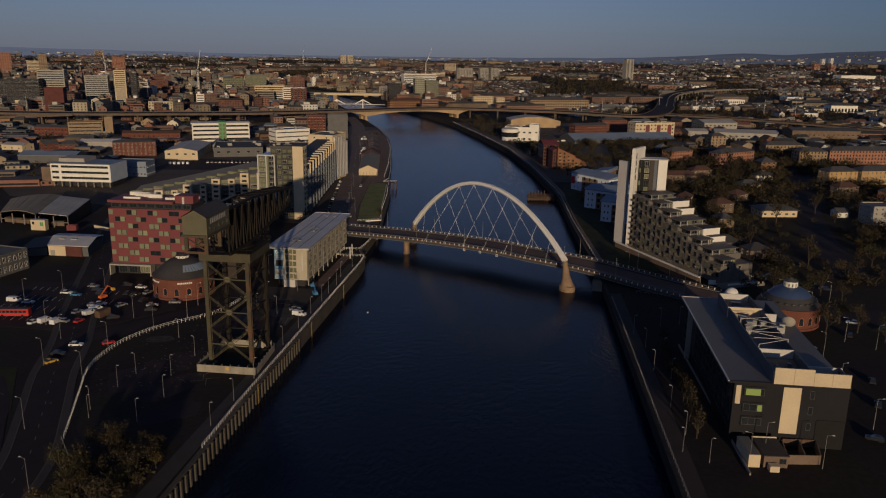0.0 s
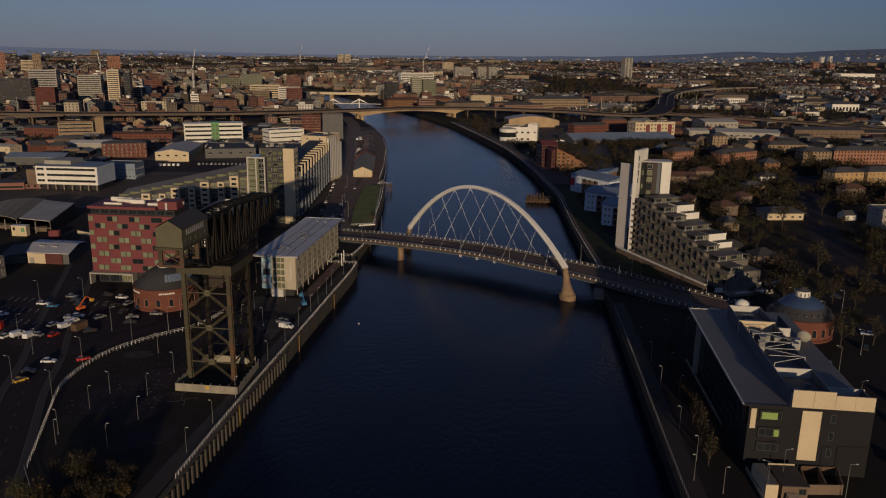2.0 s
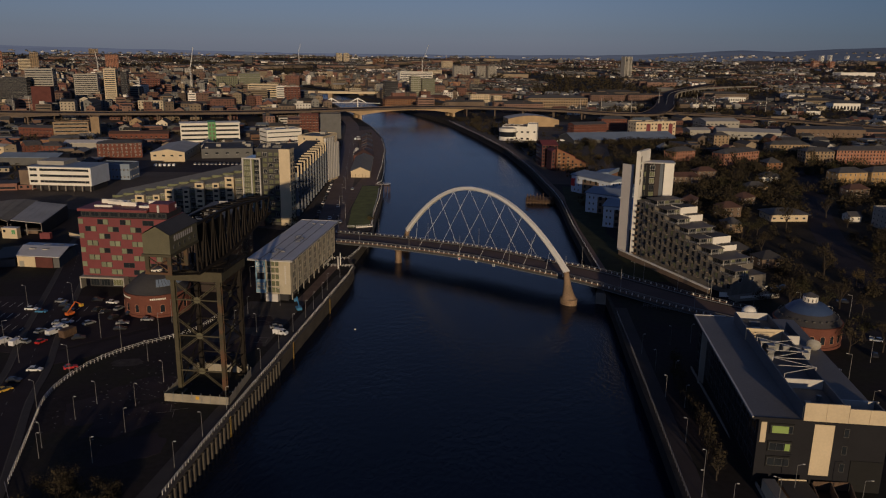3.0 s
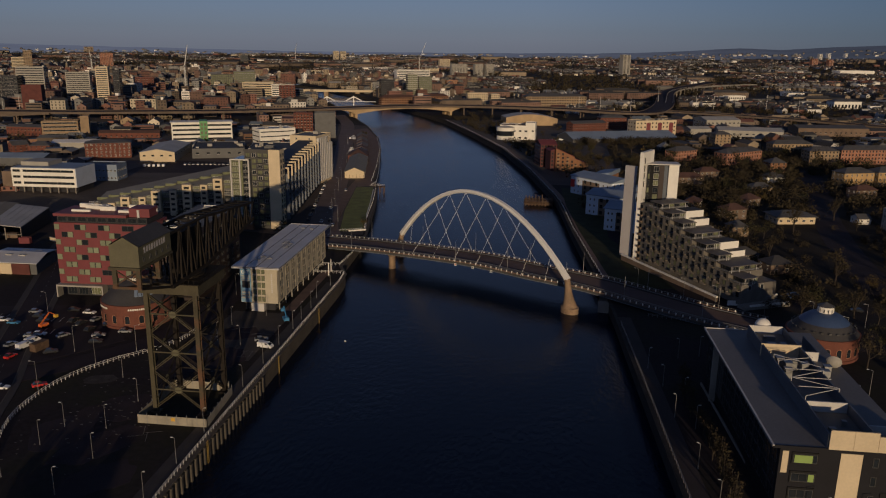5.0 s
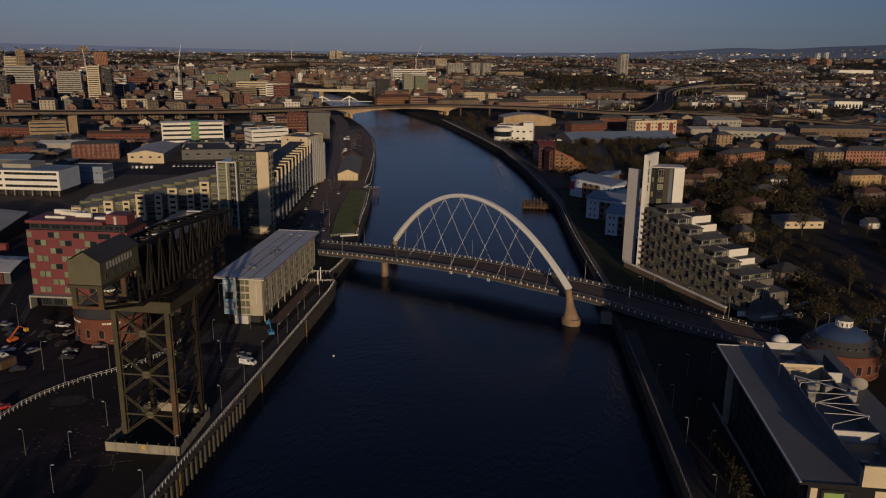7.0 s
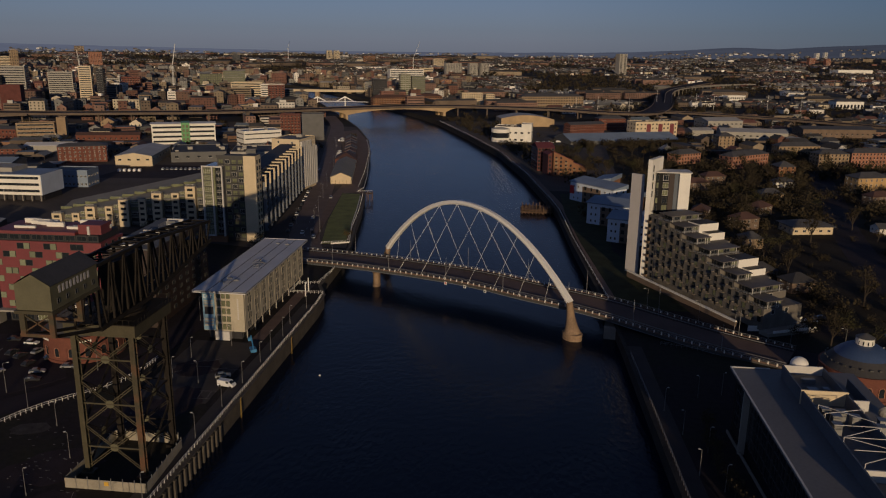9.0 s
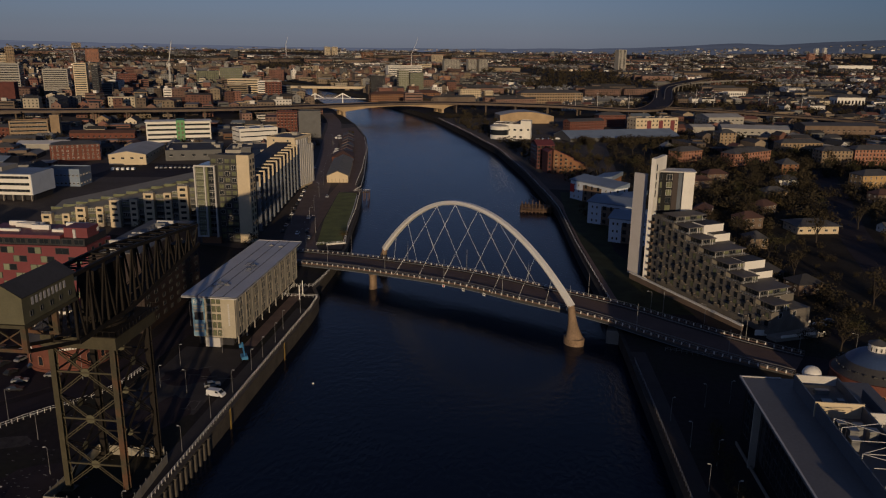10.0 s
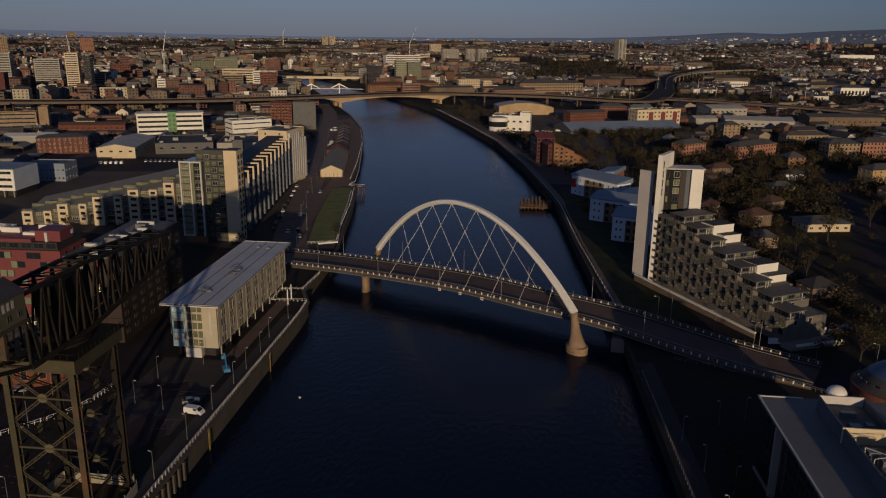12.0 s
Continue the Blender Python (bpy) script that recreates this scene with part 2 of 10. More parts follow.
for _n, _c in (("sandstone", (0.26, 0.2, 0.13)), ("red_sandstone", (0.2, 0.115, 0.085)), ("brick", (0.19, 0.085, 0.06)), ("grey_wall", (0.22, 0.215, 0.2)), ("white_wall", (0.58, 0.55, 0.5)), ("brown_wall", (0.15, 0.11, 0.08)),
                ("cream", (0.42, 0.36, 0.26)), ("mid_grey", (0.12, 0.12, 0.12)), ("orange_brick", (0.27, 0.14, 0.075)), ("slate", (0.055, 0.053, 0.055)), ("dark_roof", (0.04, 0.04, 0.045)), ("pale_roof", (0.28, 0.27, 0.25)),
                ("grey_roof", (0.17, 0.175, 0.18)), ("red_roof", (0.12, 0.05, 0.04)), ("blue_roof", (0.11, 0.14, 0.18))):
    _g = sum(_c) / 3
    _k = 1.15 if _n in ("white_wall", "cream", "pale_roof") else 0.92
    _c = tuple(_k * (0.9 * v + 0.1 * _g) for v in _c)
    M["city_" + _n] = material("city_" + _n, _c, 0.85, 0, 0.3, 0.06, 0.8, 0, island=0.35)


def water_material():
    m = bpy.data.materials.new("river_water")
    m.use_nodes = True
    n, l = m.node_tree.nodes, m.node_tree.links
    b = n["Principled BSDF"]
    b.inputs["Base Color"].default_value = (0.0032, 0.0078, 0.0225, 1)
    b.inputs["Roughness"].default_value = 0.16
    b.inputs["IOR"].default_value = 1.2
    geo = n.new("ShaderNodeNewGeometry")
    mp = n.new("ShaderNodeMapping")
    mp.inputs["Scale"].default_value = (1.0, 0.45, 1.0)
    l.new(geo.outputs["Position"], mp.inputs["Vector"])
    w1 = n.new("ShaderNodeTexNoise")
    w1.inputs["Scale"].default_value = 0.8
    w1.inputs["Detail"].default_value = 5
    w2 = n.new("ShaderNodeTexNoise")
    w2.inputs["Scale"].default_value = 0.035
    w2.inputs["Detail"].default_value = 3
    l.new(mp.outputs[0], w1.inputs["Vector"])
    l.new(geo.outputs["Position"], w2.inputs["Vector"])
    amp = n.new("ShaderNodeMapRange")
    amp.inputs["From Min"].default_value, amp.inputs["From Max"].default_value = 0.35, 0.65
    amp.inputs["To Min"].default_value, amp.inputs["To Max"].default_value = 0.28, 0.7
    l.new(w2.outputs["Fac"], amp.inputs["Value"])
    bp = n.new("ShaderNodeBump")
    bp.inputs["Distance"].default_value = 0.33
    l.new(amp.outputs[0], bp.inputs["Strength"])
    l.new(w1.outputs["Fac"], bp.inputs["Height"])
    l.new(bp.outputs["Normal"], b.inputs["Normal"])
    return m


M["water"] = water_material()

# air haze before the far hills, put in as a faint blue-grey emission
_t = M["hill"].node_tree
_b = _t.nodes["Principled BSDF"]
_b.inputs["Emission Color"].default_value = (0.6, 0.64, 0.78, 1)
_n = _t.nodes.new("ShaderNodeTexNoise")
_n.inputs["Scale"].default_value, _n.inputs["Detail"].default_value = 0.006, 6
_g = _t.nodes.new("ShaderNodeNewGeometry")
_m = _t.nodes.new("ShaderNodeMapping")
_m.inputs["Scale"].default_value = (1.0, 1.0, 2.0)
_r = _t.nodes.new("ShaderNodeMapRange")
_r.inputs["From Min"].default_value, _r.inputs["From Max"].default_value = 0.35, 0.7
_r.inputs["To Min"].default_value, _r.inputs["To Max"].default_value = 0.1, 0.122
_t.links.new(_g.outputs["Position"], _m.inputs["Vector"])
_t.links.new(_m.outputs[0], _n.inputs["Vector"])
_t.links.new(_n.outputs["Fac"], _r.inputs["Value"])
# the haze emission is stronger on the northern hills than on the southern ones
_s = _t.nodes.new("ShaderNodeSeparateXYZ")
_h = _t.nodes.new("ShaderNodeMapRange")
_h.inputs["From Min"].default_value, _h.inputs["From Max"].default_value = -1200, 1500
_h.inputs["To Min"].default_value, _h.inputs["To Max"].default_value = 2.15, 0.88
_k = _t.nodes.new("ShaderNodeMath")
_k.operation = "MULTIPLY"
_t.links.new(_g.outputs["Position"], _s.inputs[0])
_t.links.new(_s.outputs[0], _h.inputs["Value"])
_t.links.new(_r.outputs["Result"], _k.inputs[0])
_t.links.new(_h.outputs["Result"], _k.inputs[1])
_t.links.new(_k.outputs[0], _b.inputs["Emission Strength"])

# ---- building helpers ----
def thing(name, label, category, x=0.0, y=0.0, z=0.0, rz=0.0, group="", kind=""):
    ob = new(name)
    ob.matrix_basis = pose(x, y, z, 0, 0, rz)
    return tagged(ob, label, category, group, kind)


def finish(bm, name, mats, smooth=False):
    me = bpy.data.meshes.new(name)
    bm.to_mesh(me)
    bm.free()
    for m in (mats if isinstance(mats, (list, tuple)) else [mats]):
        me.materials.append(m)
    if smooth:
        for p in me.polygons:
            p.use_smooth = True
    return me


def part(name, bm, mats, parent, label="", smooth=False, at=None):
    ob = new(name, finish(bm, name, mats, smooth))
    ob.parent = parent
    if at is not None:
        ob.matrix_basis = at
    return tagged(ob, label)


def piece(name, me, parent, at):
    ob = new(name, me)
    ob.parent = parent
    ob.matrix_basis = at
    return ob


def box(bm, x0, x1, y0, y1, z0, z1, mi=0):
    v = [bm.verts.new(p) for p in ((x0, y0, z0), (x1, y0, z0), (x1, y1, z0), (x0, y1, z0), (x0, y0, z1), (x1, y0, z1), (x1, y1, z1), (x0, y1, z1))]
    for f in ((3, 2, 1, 0), (4, 5, 6, 7), (0, 1, 5, 4), (1, 2, 6, 5), (2, 3, 7, 6), (3, 0, 4, 7)):
        bm.faces.new([v[i] for i in f]).material_index = mi


def prism(bm, pts, z0, z1, mi=0, top_mi=None):
    """An upright block over a plan given anticlockwise; z1 may be a list of heights."""
    n = len(pts)
    tops = z1 if isinstance(z1, (list, tuple)) else [z1] * n
    lo = [bm.verts.new((p[0], p[1], z0)) for p in pts]
    hi = [bm.verts.new((p[0], p[1], h)) for p, h in zip(pts, tops)]
    bm.faces.new(lo[::-1]).material_index = mi
    bm.faces.new(hi).material_index = mi if top_mi is None else top_mi
    for i in range(n):
        j = (i + 1) % n
        bm.faces.new((lo[i], lo[j], hi[j], hi[i])).material_index = mi


def beam(bm, a, b, w, h=None, mi=0):
    """A straight bar of square section between two points."""
    a, b = Vector(a), Vector(b)
    h = h or w
    d = (b - a).normalized()
    side = d.cross(Vector((0, 0, 1)))
    side = Vector((1, 0, 0)) if side.length < 1e-4 else side.normalized()
    up = side.cross(d).normalized()
    c = [(-w / 2, -h / 2), (w / 2, -h / 2), (w / 2, h / 2), (-w / 2, h / 2)]
    A = [bm.verts.new(a + side * i + up * j) for i, j in c]
    B = [bm.verts.new(b + side * i + up * j) for i, j in c]
    bm.faces.new(A).material_index = mi
    bm.faces.new(B[::-1]).material_index = mi
    for i in range(4):
        j = (i + 1) % 4
        bm.faces.new((A[j], A[i], B[i], B[j])).material_index = mi


def tube(bm, a, b, r0, r1=None, n=8, mi=0):
    a, b = Vector(a), Vector(b)
    r1 = r0 if r1 is None else r1
    d = (b - a).normalized()
    side = d.cross(Vector((0, 0, 1)))
    side = Vector((1, 0, 0)) if side.length < 1e-4 else side.normalized()
    up = side.cross(d).normalized()
    ring = lambda c, r: [bm.verts.new(c + (side * math.cos(t) + up * math.sin(t)) * r) for t in [2 * math.pi * i / n for i in range(n)]]
    A, B = ring(a, r0), ring(b, r1)
    for i in range(n):
        j = (i + 1) % n
        bm.faces.new((A[j], A[i], B[i], B[j])).material_index = mi
    bm.faces.new(A).material_index = mi
    bm.faces.new(B[::-1]).material_index = mi


def lathe(bm, profile, n=32, mi=0, mids=None):
    """Turned about z: profile is a list of (radius, height) from the bottom."""
    rings = []
    for r, z in profile:
        rings.append([bm.verts.new((r * math.cos(2 * math.pi * i / n), r * math.sin(2 * math.pi * i / n), z)) for i in range(n)])
    for k in range(len(rings) - 1):
        for i in range(n):
            j = (i + 1) % n
            bm.faces.new((rings[k][i], rings[k][j], rings[k + 1][j], rings[k + 1][i])).material_index = mids[k] if mids else mi
    bm.faces.new(rings[-1]).material_index = mids[-1] if mids else mi
    bm.faces.new(rings[0][::-1])


_win = {}


def window_mesh(w, h, frame="frame", glass="glass", mull=1, bars=0, depth=0.1, t=0.09):
    """A window lying in the plane y = 0 and looking along -y: proud frame, pane behind it."""
    key = (round(w, 2), round(h, 2), frame, glass, mull, bars)
    if key not in _win:
        bm = bmesh.new()
        xs = [-w / 2, -w / 2 + t]
        for i in range(mull):
            x = -w / 2 + w * (i + 1) / (mull + 1)
            xs += [x - t / 3, x + t / 3]
        xs += [w / 2 - t, w / 2]
        zs = [0, t]
        for i in range(bars):
            z = h * (i + 1) / (bars + 1)
            zs += [z - t / 3, z + t / 3]
        zs += [h - t, h]
        nx, nz = len(xs) - 1, len(zs) - 1
        seen = {}

        def corner(a, b, y):
            if (a, b, y) not in seen:
                seen[a, b, y] = bm.verts.new((xs[a], y, zs[b]))
            return seen[a, b, y]

        def level(a, b):
            if a < 0 or b < 0 or a >= nx or b >= nz:
                return 0.02
            return -0.03 if a % 2 and b % 2 else -depth

        for a in range(nx):
            for b in range(nz):
                y = level(a, b)
                f = bm.faces.new((corner(a, b, y), corner(a + 1, b, y), corner(a + 1, b + 1, y), corner(a, b + 1, y)))
                f.material_index = 1 if a % 2 and b % 2 else 0
        for a in range(nx + 1):
            for b in range(nz):
                p, q = level(a - 1, b), level(a, b)
                if p != q:
                    bm.faces.new((corner(a, b, p), corner(a, b, q), corner(a, b + 1, q), corner(a, b + 1, p)))
        for b in range(nz + 1):
            for a in range(nx):
                p, q = level(a, b - 1), level(a, b)
                if p != q:
                    bm.faces.new((corner(a, b, p), corner(a + 1, b, p), corner(a + 1, b, q), corner(a, b, q)))
        _win[key] = finish(bm, "window", [M[frame], M[glass]])
    return _win[key]


def face_pose(x0, y0, x1, y1, s, z, out=0.0):
    """A pose on the wall that runs from (x0, y0) to (x1, y1), s metres along, whose outside lies to the right of that way."""
    dx, dy = x1 - x0, y1 - y0
    n = math.hypot(dx, dy)
    dx, dy = dx / n, dy / n
    return pose(x0 + dx * s + dy * out, y0 + dy * s - dx * out, z, 0, 0, math.degrees(math.atan2(dy, dx)))


def window_rows(parent, a, b, z0, storeys, step, bays, w, h, sill=0.9, frame="frame", glass="glass", mull=1, bars=0, skip=None, m0=0.0, m1=0.0, name="window"):
    """Windows in rows on a wall from a to b, seen from its right."""
    L = math.hypot(b[0] - a[0], b[1] - a[1])
    me = window_mesh(w, h, frame, glass, mull, bars)
    for k in range(storeys):
        for i in range(bays):
            if skip and skip(k, i):
                continue
            s = m0 + (L - m0 - m1) * (i + 0.5) / bays
            piece(name, me, parent, face_pose(a[0], a[1], b[0], b[1], s, z0 + k * step + sill, 0.004))


def window_band(parent, a, b, z, bays, w, h, glass="glass", frame="frame"):
    """One storey's row of small far-off windows on a wall from a to b."""
    L = math.hypot(b[0] - a[0], b[1] - a[1])
    key = ("band", round(L, 1), bays, round(w, 2), round(h, 2), glass, frame)
    if key not in _win:
        bm = bmesh.new()
        for i in range(bays):
            c = L * (i + 0.5) / bays
            box(bm, c - w / 2, c + w / 2, -0.05, 0.02, 0, h, 1)
            box(bm, c - w / 2 - 0.1, c + w / 2 + 0.1, -0.14, 0, -0.14, 0)
        _win[key] = finish(bm, "window_row", [M[frame], M[glass]])
    ob = piece("window_row", _win[key], parent, face_pose(a[0], a[1], b[0], b[1], 0.0, z, 0.004))
    ob["kind"] = "stuff"


def rect(w, d):
    return [(-w / 2, -d / 2), (w / 2, -d / 2), (w / 2, d / 2), (-w / 2, d / 2)]


def block(name, label, category, x, y, rz, w, d, h, wall="cream", roof="dark_roof", top="flat", z=0.0, storeys=3, bays=(6, 3), win=(1.6, 1.5), sill=0.9, base=0.4,
          frame="frame", glass="glass", rise=3.0, parapet=0.6, sides=(0, 1, 2, 3), group="", mull=1, plant=0, strips=False, over=0.4, rows=False):
    """A building on its own: walls, roof, and windows as pieces of their own. (x, y) is the middle of its plan."""
    t = thing(name, label, category, x, y, z, rz, group)
    pts = rect(w, d)
    bm = bmesh.new()
    prism(bm, pts, -1.0, h)
    if top == "gable":
        for s in (-1, 1):
            a, b, c = (bm.verts.new((s * w / 2, -d / 2, h)), bm.verts.new((s * w / 2, d / 2, h)), bm.verts.new((s * w / 2, 0, h + rise)))
            bm.faces.new((a, b, c) if s > 0 else (b, a, c))
    part("wall", bm, M[wall], t)
    bm = bmesh.new()
    if top == "flat":
        box(bm, -w / 2 + 0.3, w / 2 - 0.3, -d / 2 + 0.3, d / 2 - 0.3, h + 0.004, h + 0.1)
        if parapet:
            p = 0.3
            for x0, x1, y0, y1 in ((-w / 2 - 0.05, w / 2 + 0.05, -d / 2 - 0.05, -d / 2 + p), (-w / 2 - 0.05, w / 2 + 0.05, d / 2 - p, d / 2 + 0.05),
                                   (-w / 2 - 0.05, -w / 2 + p, -d / 2 + p, d / 2 - p), (w / 2 - p, w / 2 + 0.05, -d / 2 + p, d / 2 - p)):
                box(bm, x0, x1, y0, y1, h + 0.004, h + parapet, 1)
        part("roof", bm, [M[roof], M[wall]], t)
        rnd = random.Random(hash((round(x), round(y))) & 0xffff)
        for i in range(plant):
            bm = bmesh.new()
            pw, pd, ph = rnd.uniform(1.5, 4), rnd.uniform(1.5, 4), rnd.uniform(1, 2.4)
            px, py = rnd.uniform(-w / 2 + 3, w / 2 - 3), rnd.uniform(-d / 2 + 3, d / 2 - 3)
            box(bm, px - pw / 2, px + pw / 2, py - pd / 2, py + pd / 2, h + 0.1, h + ph)
            box(bm, px - pw / 2 - 0.1, px + pw / 2 + 0.1, py - pd / 2 - 0.1, py + pd / 2 + 0.1, h + ph, h + ph + 0.15)
            part("roof_plant", bm, M["grey_wall"], t)
    else:
        o = over
        if top == "gable":
            ridge = [(-w / 2 - o, 0, h + rise), (w / 2 + o, 0, h + rise)]
        else:
            q = min(d / 2, w / 2 - 0.5)
            ridge = [(-w / 2 + q, 0, h + rise), (w / 2 - q, 0, h + rise)]
        drop = rise * o / (d / 2)
        e = [(-w / 2 - o, -d / 2 - o, h - drop), (w / 2 + o, -d / 2 - o, h - drop), (w / 2 + o, d / 2 + o, h - drop), (-w / 2 - o, d / 2 + o, h - drop)]
        for dz in (0.03, 0.28):
            E4 = [bm.verts.new((p[0], p[1], p[2] + dz)) for p in e]
            R2 = [bm.verts.new((p[0], p[1], p[2] + dz)) for p in ridge]
            fs = [(E4[0], E4[1], R2[1], R2[0]), (E4[2], E4[3], R2[0], R2[1])]
            if top == "hip":
                fs += [(E4[1], E4[2], R2[1]), (E4[3], E4[0], R2[0])]
            for f in fs:
                bm.faces.new(f if dz > 0.1 else f[::-1])
            if dz < 0.1:
                low, lr = E4, R2
            else:
                ring = [0, 1, 2, 3] if top == "hip" else []
                for i in ring:
                    j = (i + 1) % 4
                    bm.faces.new((low[i], low[j], E4[j], E4[i]))
                if top == "gable":
                    for i, j in ((0, 1), (2, 3)):
                        bm.faces.new((low[i], low[j], E4[j], E4[i]))
                    for i, r in ((1, 1), (3, 0)):
                        j = (i + 1) % 4
                        bm.faces.new((low[i], lr[r], R2[r], E4[i]))
                        bm.faces.new((lr[r], low[j], E4[j], R2[r]))
        part("roof", bm, M[roof], t)
    if storeys:
        step = (h - base) / storeys
        for i in sides:
            n = bays[i % 2]
            if not n:
                continue
            a, b = pts[i], pts[(i + 1) % 4]
            L = math.hypot(b[0] - a[0], b[1] - a[1])
            if strips:
                window_rows(t, a, b, base, storeys, step, 1, L - 2.0, win[1], sill, frame, glass, max(2, int(L / 3)))
            elif rows:
                for k in range(storeys):
                    window_band(t, a, b, base + k * step + sill, n, min(win[0], L / n * 0.8), win[1], glass, frame)
            else:
                window_rows(t, a, b, base, storeys, step, n, min(win[0], L / n * 0.8), win[1], sill, frame, glass, mull)
    return t

# ---- ground, river and quays ----
WATER = -5.0
LEFT = [(-72, -600), (-74, 60), (-74.6, 137), (-75, 165), (-75.2, 200), (-75.1, 240), (-75.0, 322), (-75.8, 334), (-80.5, 345), (-82.5, 405), (-84, 414), (-89, 444), (-95, 488), (-104, 540),
        (-111.5, 560), (-121, 624), (-138, 721), (-159, 813), (-197, 933), (-232, 1024), (-278, 1140), (-330, 1270), (-400, 1430), (-520, 1650), (-640, 1800)]
RIGHT = [(40, -600), (38.6, 60), (37.5, 150), (36.2, 188), (32.4, 298), (31.0, 326), (22, 433), (19.6, 469), (17, 506), (12.7, 538), (-4, 639), (-28, 755), (-65, 876),
         (-115, 1026), (-147, 1098), (-180, 1165), (-225, 1250), (-310, 1440), (-440, 1650), (-560, 1800)]


def along(line, y):
    return float(np.interp(y, [p[1] for p in line], [p[0] for p in line]))


def smooth(a, b, v):
    t = min(1.0, max(0.0, (v - a) / (b - a)))
    return t * t * (3 - 2 * t)


def terrain(x, y):
    """Height of the land: flat by the river, rising gently to the far hills."""
    r = math.hypot(x, y)
    z = 34.0 * smooth(1300, 4700, r)
    if y > 0:
        az = x / max(y, 1.0)
        z += 26.0 * smooth(2900, 4300, r) * smooth(0.08, 0.46, az)
        z += 6.0 * smooth(3000, 4800, r) * (noise.noise(Vector((x * 0.0009, y * 0.0009, 0))))
    return z


def build_ground():
    ys = [-600, -300, -100, 0, 60, 137, 165, 188, 200, 240, 298, 322, 326, 334, 345, 405, 414, 433, 444, 469, 488, 506, 538, 540, 560, 624, 639, 721, 755, 813, 876, 933, 1024, 1026,
          1098, 1140, 1165, 1250, 1270, 1430, 1440, 1650, 1800, 2000, 2250, 2500, 2800, 3100, 3400, 3700, 4000, 4250, 4500, 4750, 4900]
    offs = [0, 6, 25, 70, 150, 300, 550, 900, 1300, 1800, 2400, 3000, 3600, 4200, 4800]
    bm = bmesh.new()
    rows = []
    for y in ys:
        if y <= 1800:
            l, r = along(LEFT, y), along(RIGHT, y)
        else:
            l = r = -600.0
        lv = [bm.verts.new((l - o, y, terrain(l - o, y))) for o in offs]
        rv = [lv[0]] + [bm.verts.new((r + o, y, terrain(r + o, y))) for o in offs[1:]] if y > 1800 else [bm.verts.new((r + o, y, terrain(r + o, y))) for o in offs]
        rows.append((lv, rv))
    for (l0, r0), (l1, r1) in zip(rows, rows[1:]):
        for i in range(len(offs) - 1):
            bm.faces.new((l0[i + 1], l0[i], l1[i], l1[i + 1]))
            bm.faces.new((r0[i], r0[i + 1], r1[i + 1], r1[i]))
    l0, r0 = rows[ys.index(1800)]
    bm.faces.new((l0[0], r0[0], rows[ys.index(2000)][0][0]))
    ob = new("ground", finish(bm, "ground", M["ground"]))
    tagged(ob, "dark tarmac, scrub and waste ground of the city", "ground", kind="structure")
    # a little relief far off keeps the plain from looking ruled
    bm = bmesh.new()
    v = [bm.verts.new(p) for p in ((-900, -600, WATER), (200, -600, WATER), (200, 1900, WATER), (-900, 1900, WATER))]
    bm.faces.new(v)
    w = new("water", finish(bm, "water", M["water"]))
    tagged(w, "dark blue rippled water of a wide river", "river", kind="structure")


def bank_wall(name, line, label, y0, y1, side, mat, low=WATER - 1.0, cope=0.35, top="stone"):
    """The quay wall below the bank's edge, with a coping."""
    ys = sorted({y0, y1, *[p[1] for p in line if y0 < p[1] < y1]})
    bm = bmesh.new()
    for a, b in zip(ys, ys[1:]):
        xa, xb = along(line, a), along(line, b)
        o = -side * 0.8
        prism(bm, [(xa + min(0, o), a), (xa + max(0, o), a), (xb + max(0, o), b), (xb + min(0, o), b)], low, 0.004)
        prism(bm, [(xa - 0.6, a), (xa + 0.6, a), (xb + 0.6, b), (xb - 0.6, b)], 0.01, cope, 1)
    ob = new(name, finish(bm, name, [M[mat], M[top]]))
    return tagged(ob, label, "quay wall", kind="structure")


build_ground()
bank_wall("quay_wall_north", LEFT, "stained stone quay wall with concrete coping", -600, 1800, 1, "stone")
bank_wall("quay_wall_south", RIGHT, "dark stone quay wall with weathered coping", -600, 1800, -1, "dark_stone", top="dark_stone")


def patch(name, pts, z, mat, label, kind="structure", category="", thick=0.05):
    bm = bmesh.new()
    prism(bm, pts, z - thick, z)
    return tagged(new(name, finish(bm, name, M[mat])), label, category, kind=kind)


def ribbon(bm, line, w, z, h=None, mi=0):
    """A band of width w along a line of (x, y) or (x, y, z)."""
    pts = [Vector((p[0], p[1], p[2] if len(p) > 2 else z)) for p in line]
    prev = None
    for i, p in enumerate(pts):
        d = (pts[min(i + 1, len(pts) - 1)] - pts[max(i - 1, 0)])
        d.z = 0
        d.normalize()
        n = Vector((-d.y, d.x, 0)) * w / 2
        q = [bm.verts.new(p + n), bm.verts.new(p - n)]
        if h:
            q += [bm.verts.new(p - n - Vector((0, 0, h))), bm.verts.new(p + n - Vector((0, 0, h)))]
        if prev:
            for k in range(len(q) if h else 1):
                j = (k + 1) % len(q)
                bm.faces.new((prev[k], prev[j], q[j], q[k])[::-1]).material_index = mi
        elif h:
            bm.faces.new(q)
        prev = q
    if h:
        bm.faces.new(prev[::-1])


def road(name, line, w, z, mat, label, category="road", kind="structure"):
    bm = bmesh.new()
    ribbon(bm, line, w, z, 0.05)
    bmesh.ops.recalc_face_normals(bm, faces=bm.faces)
    return tagged(new(name, finish(bm, name, M[mat])), label, category, kind=kind)


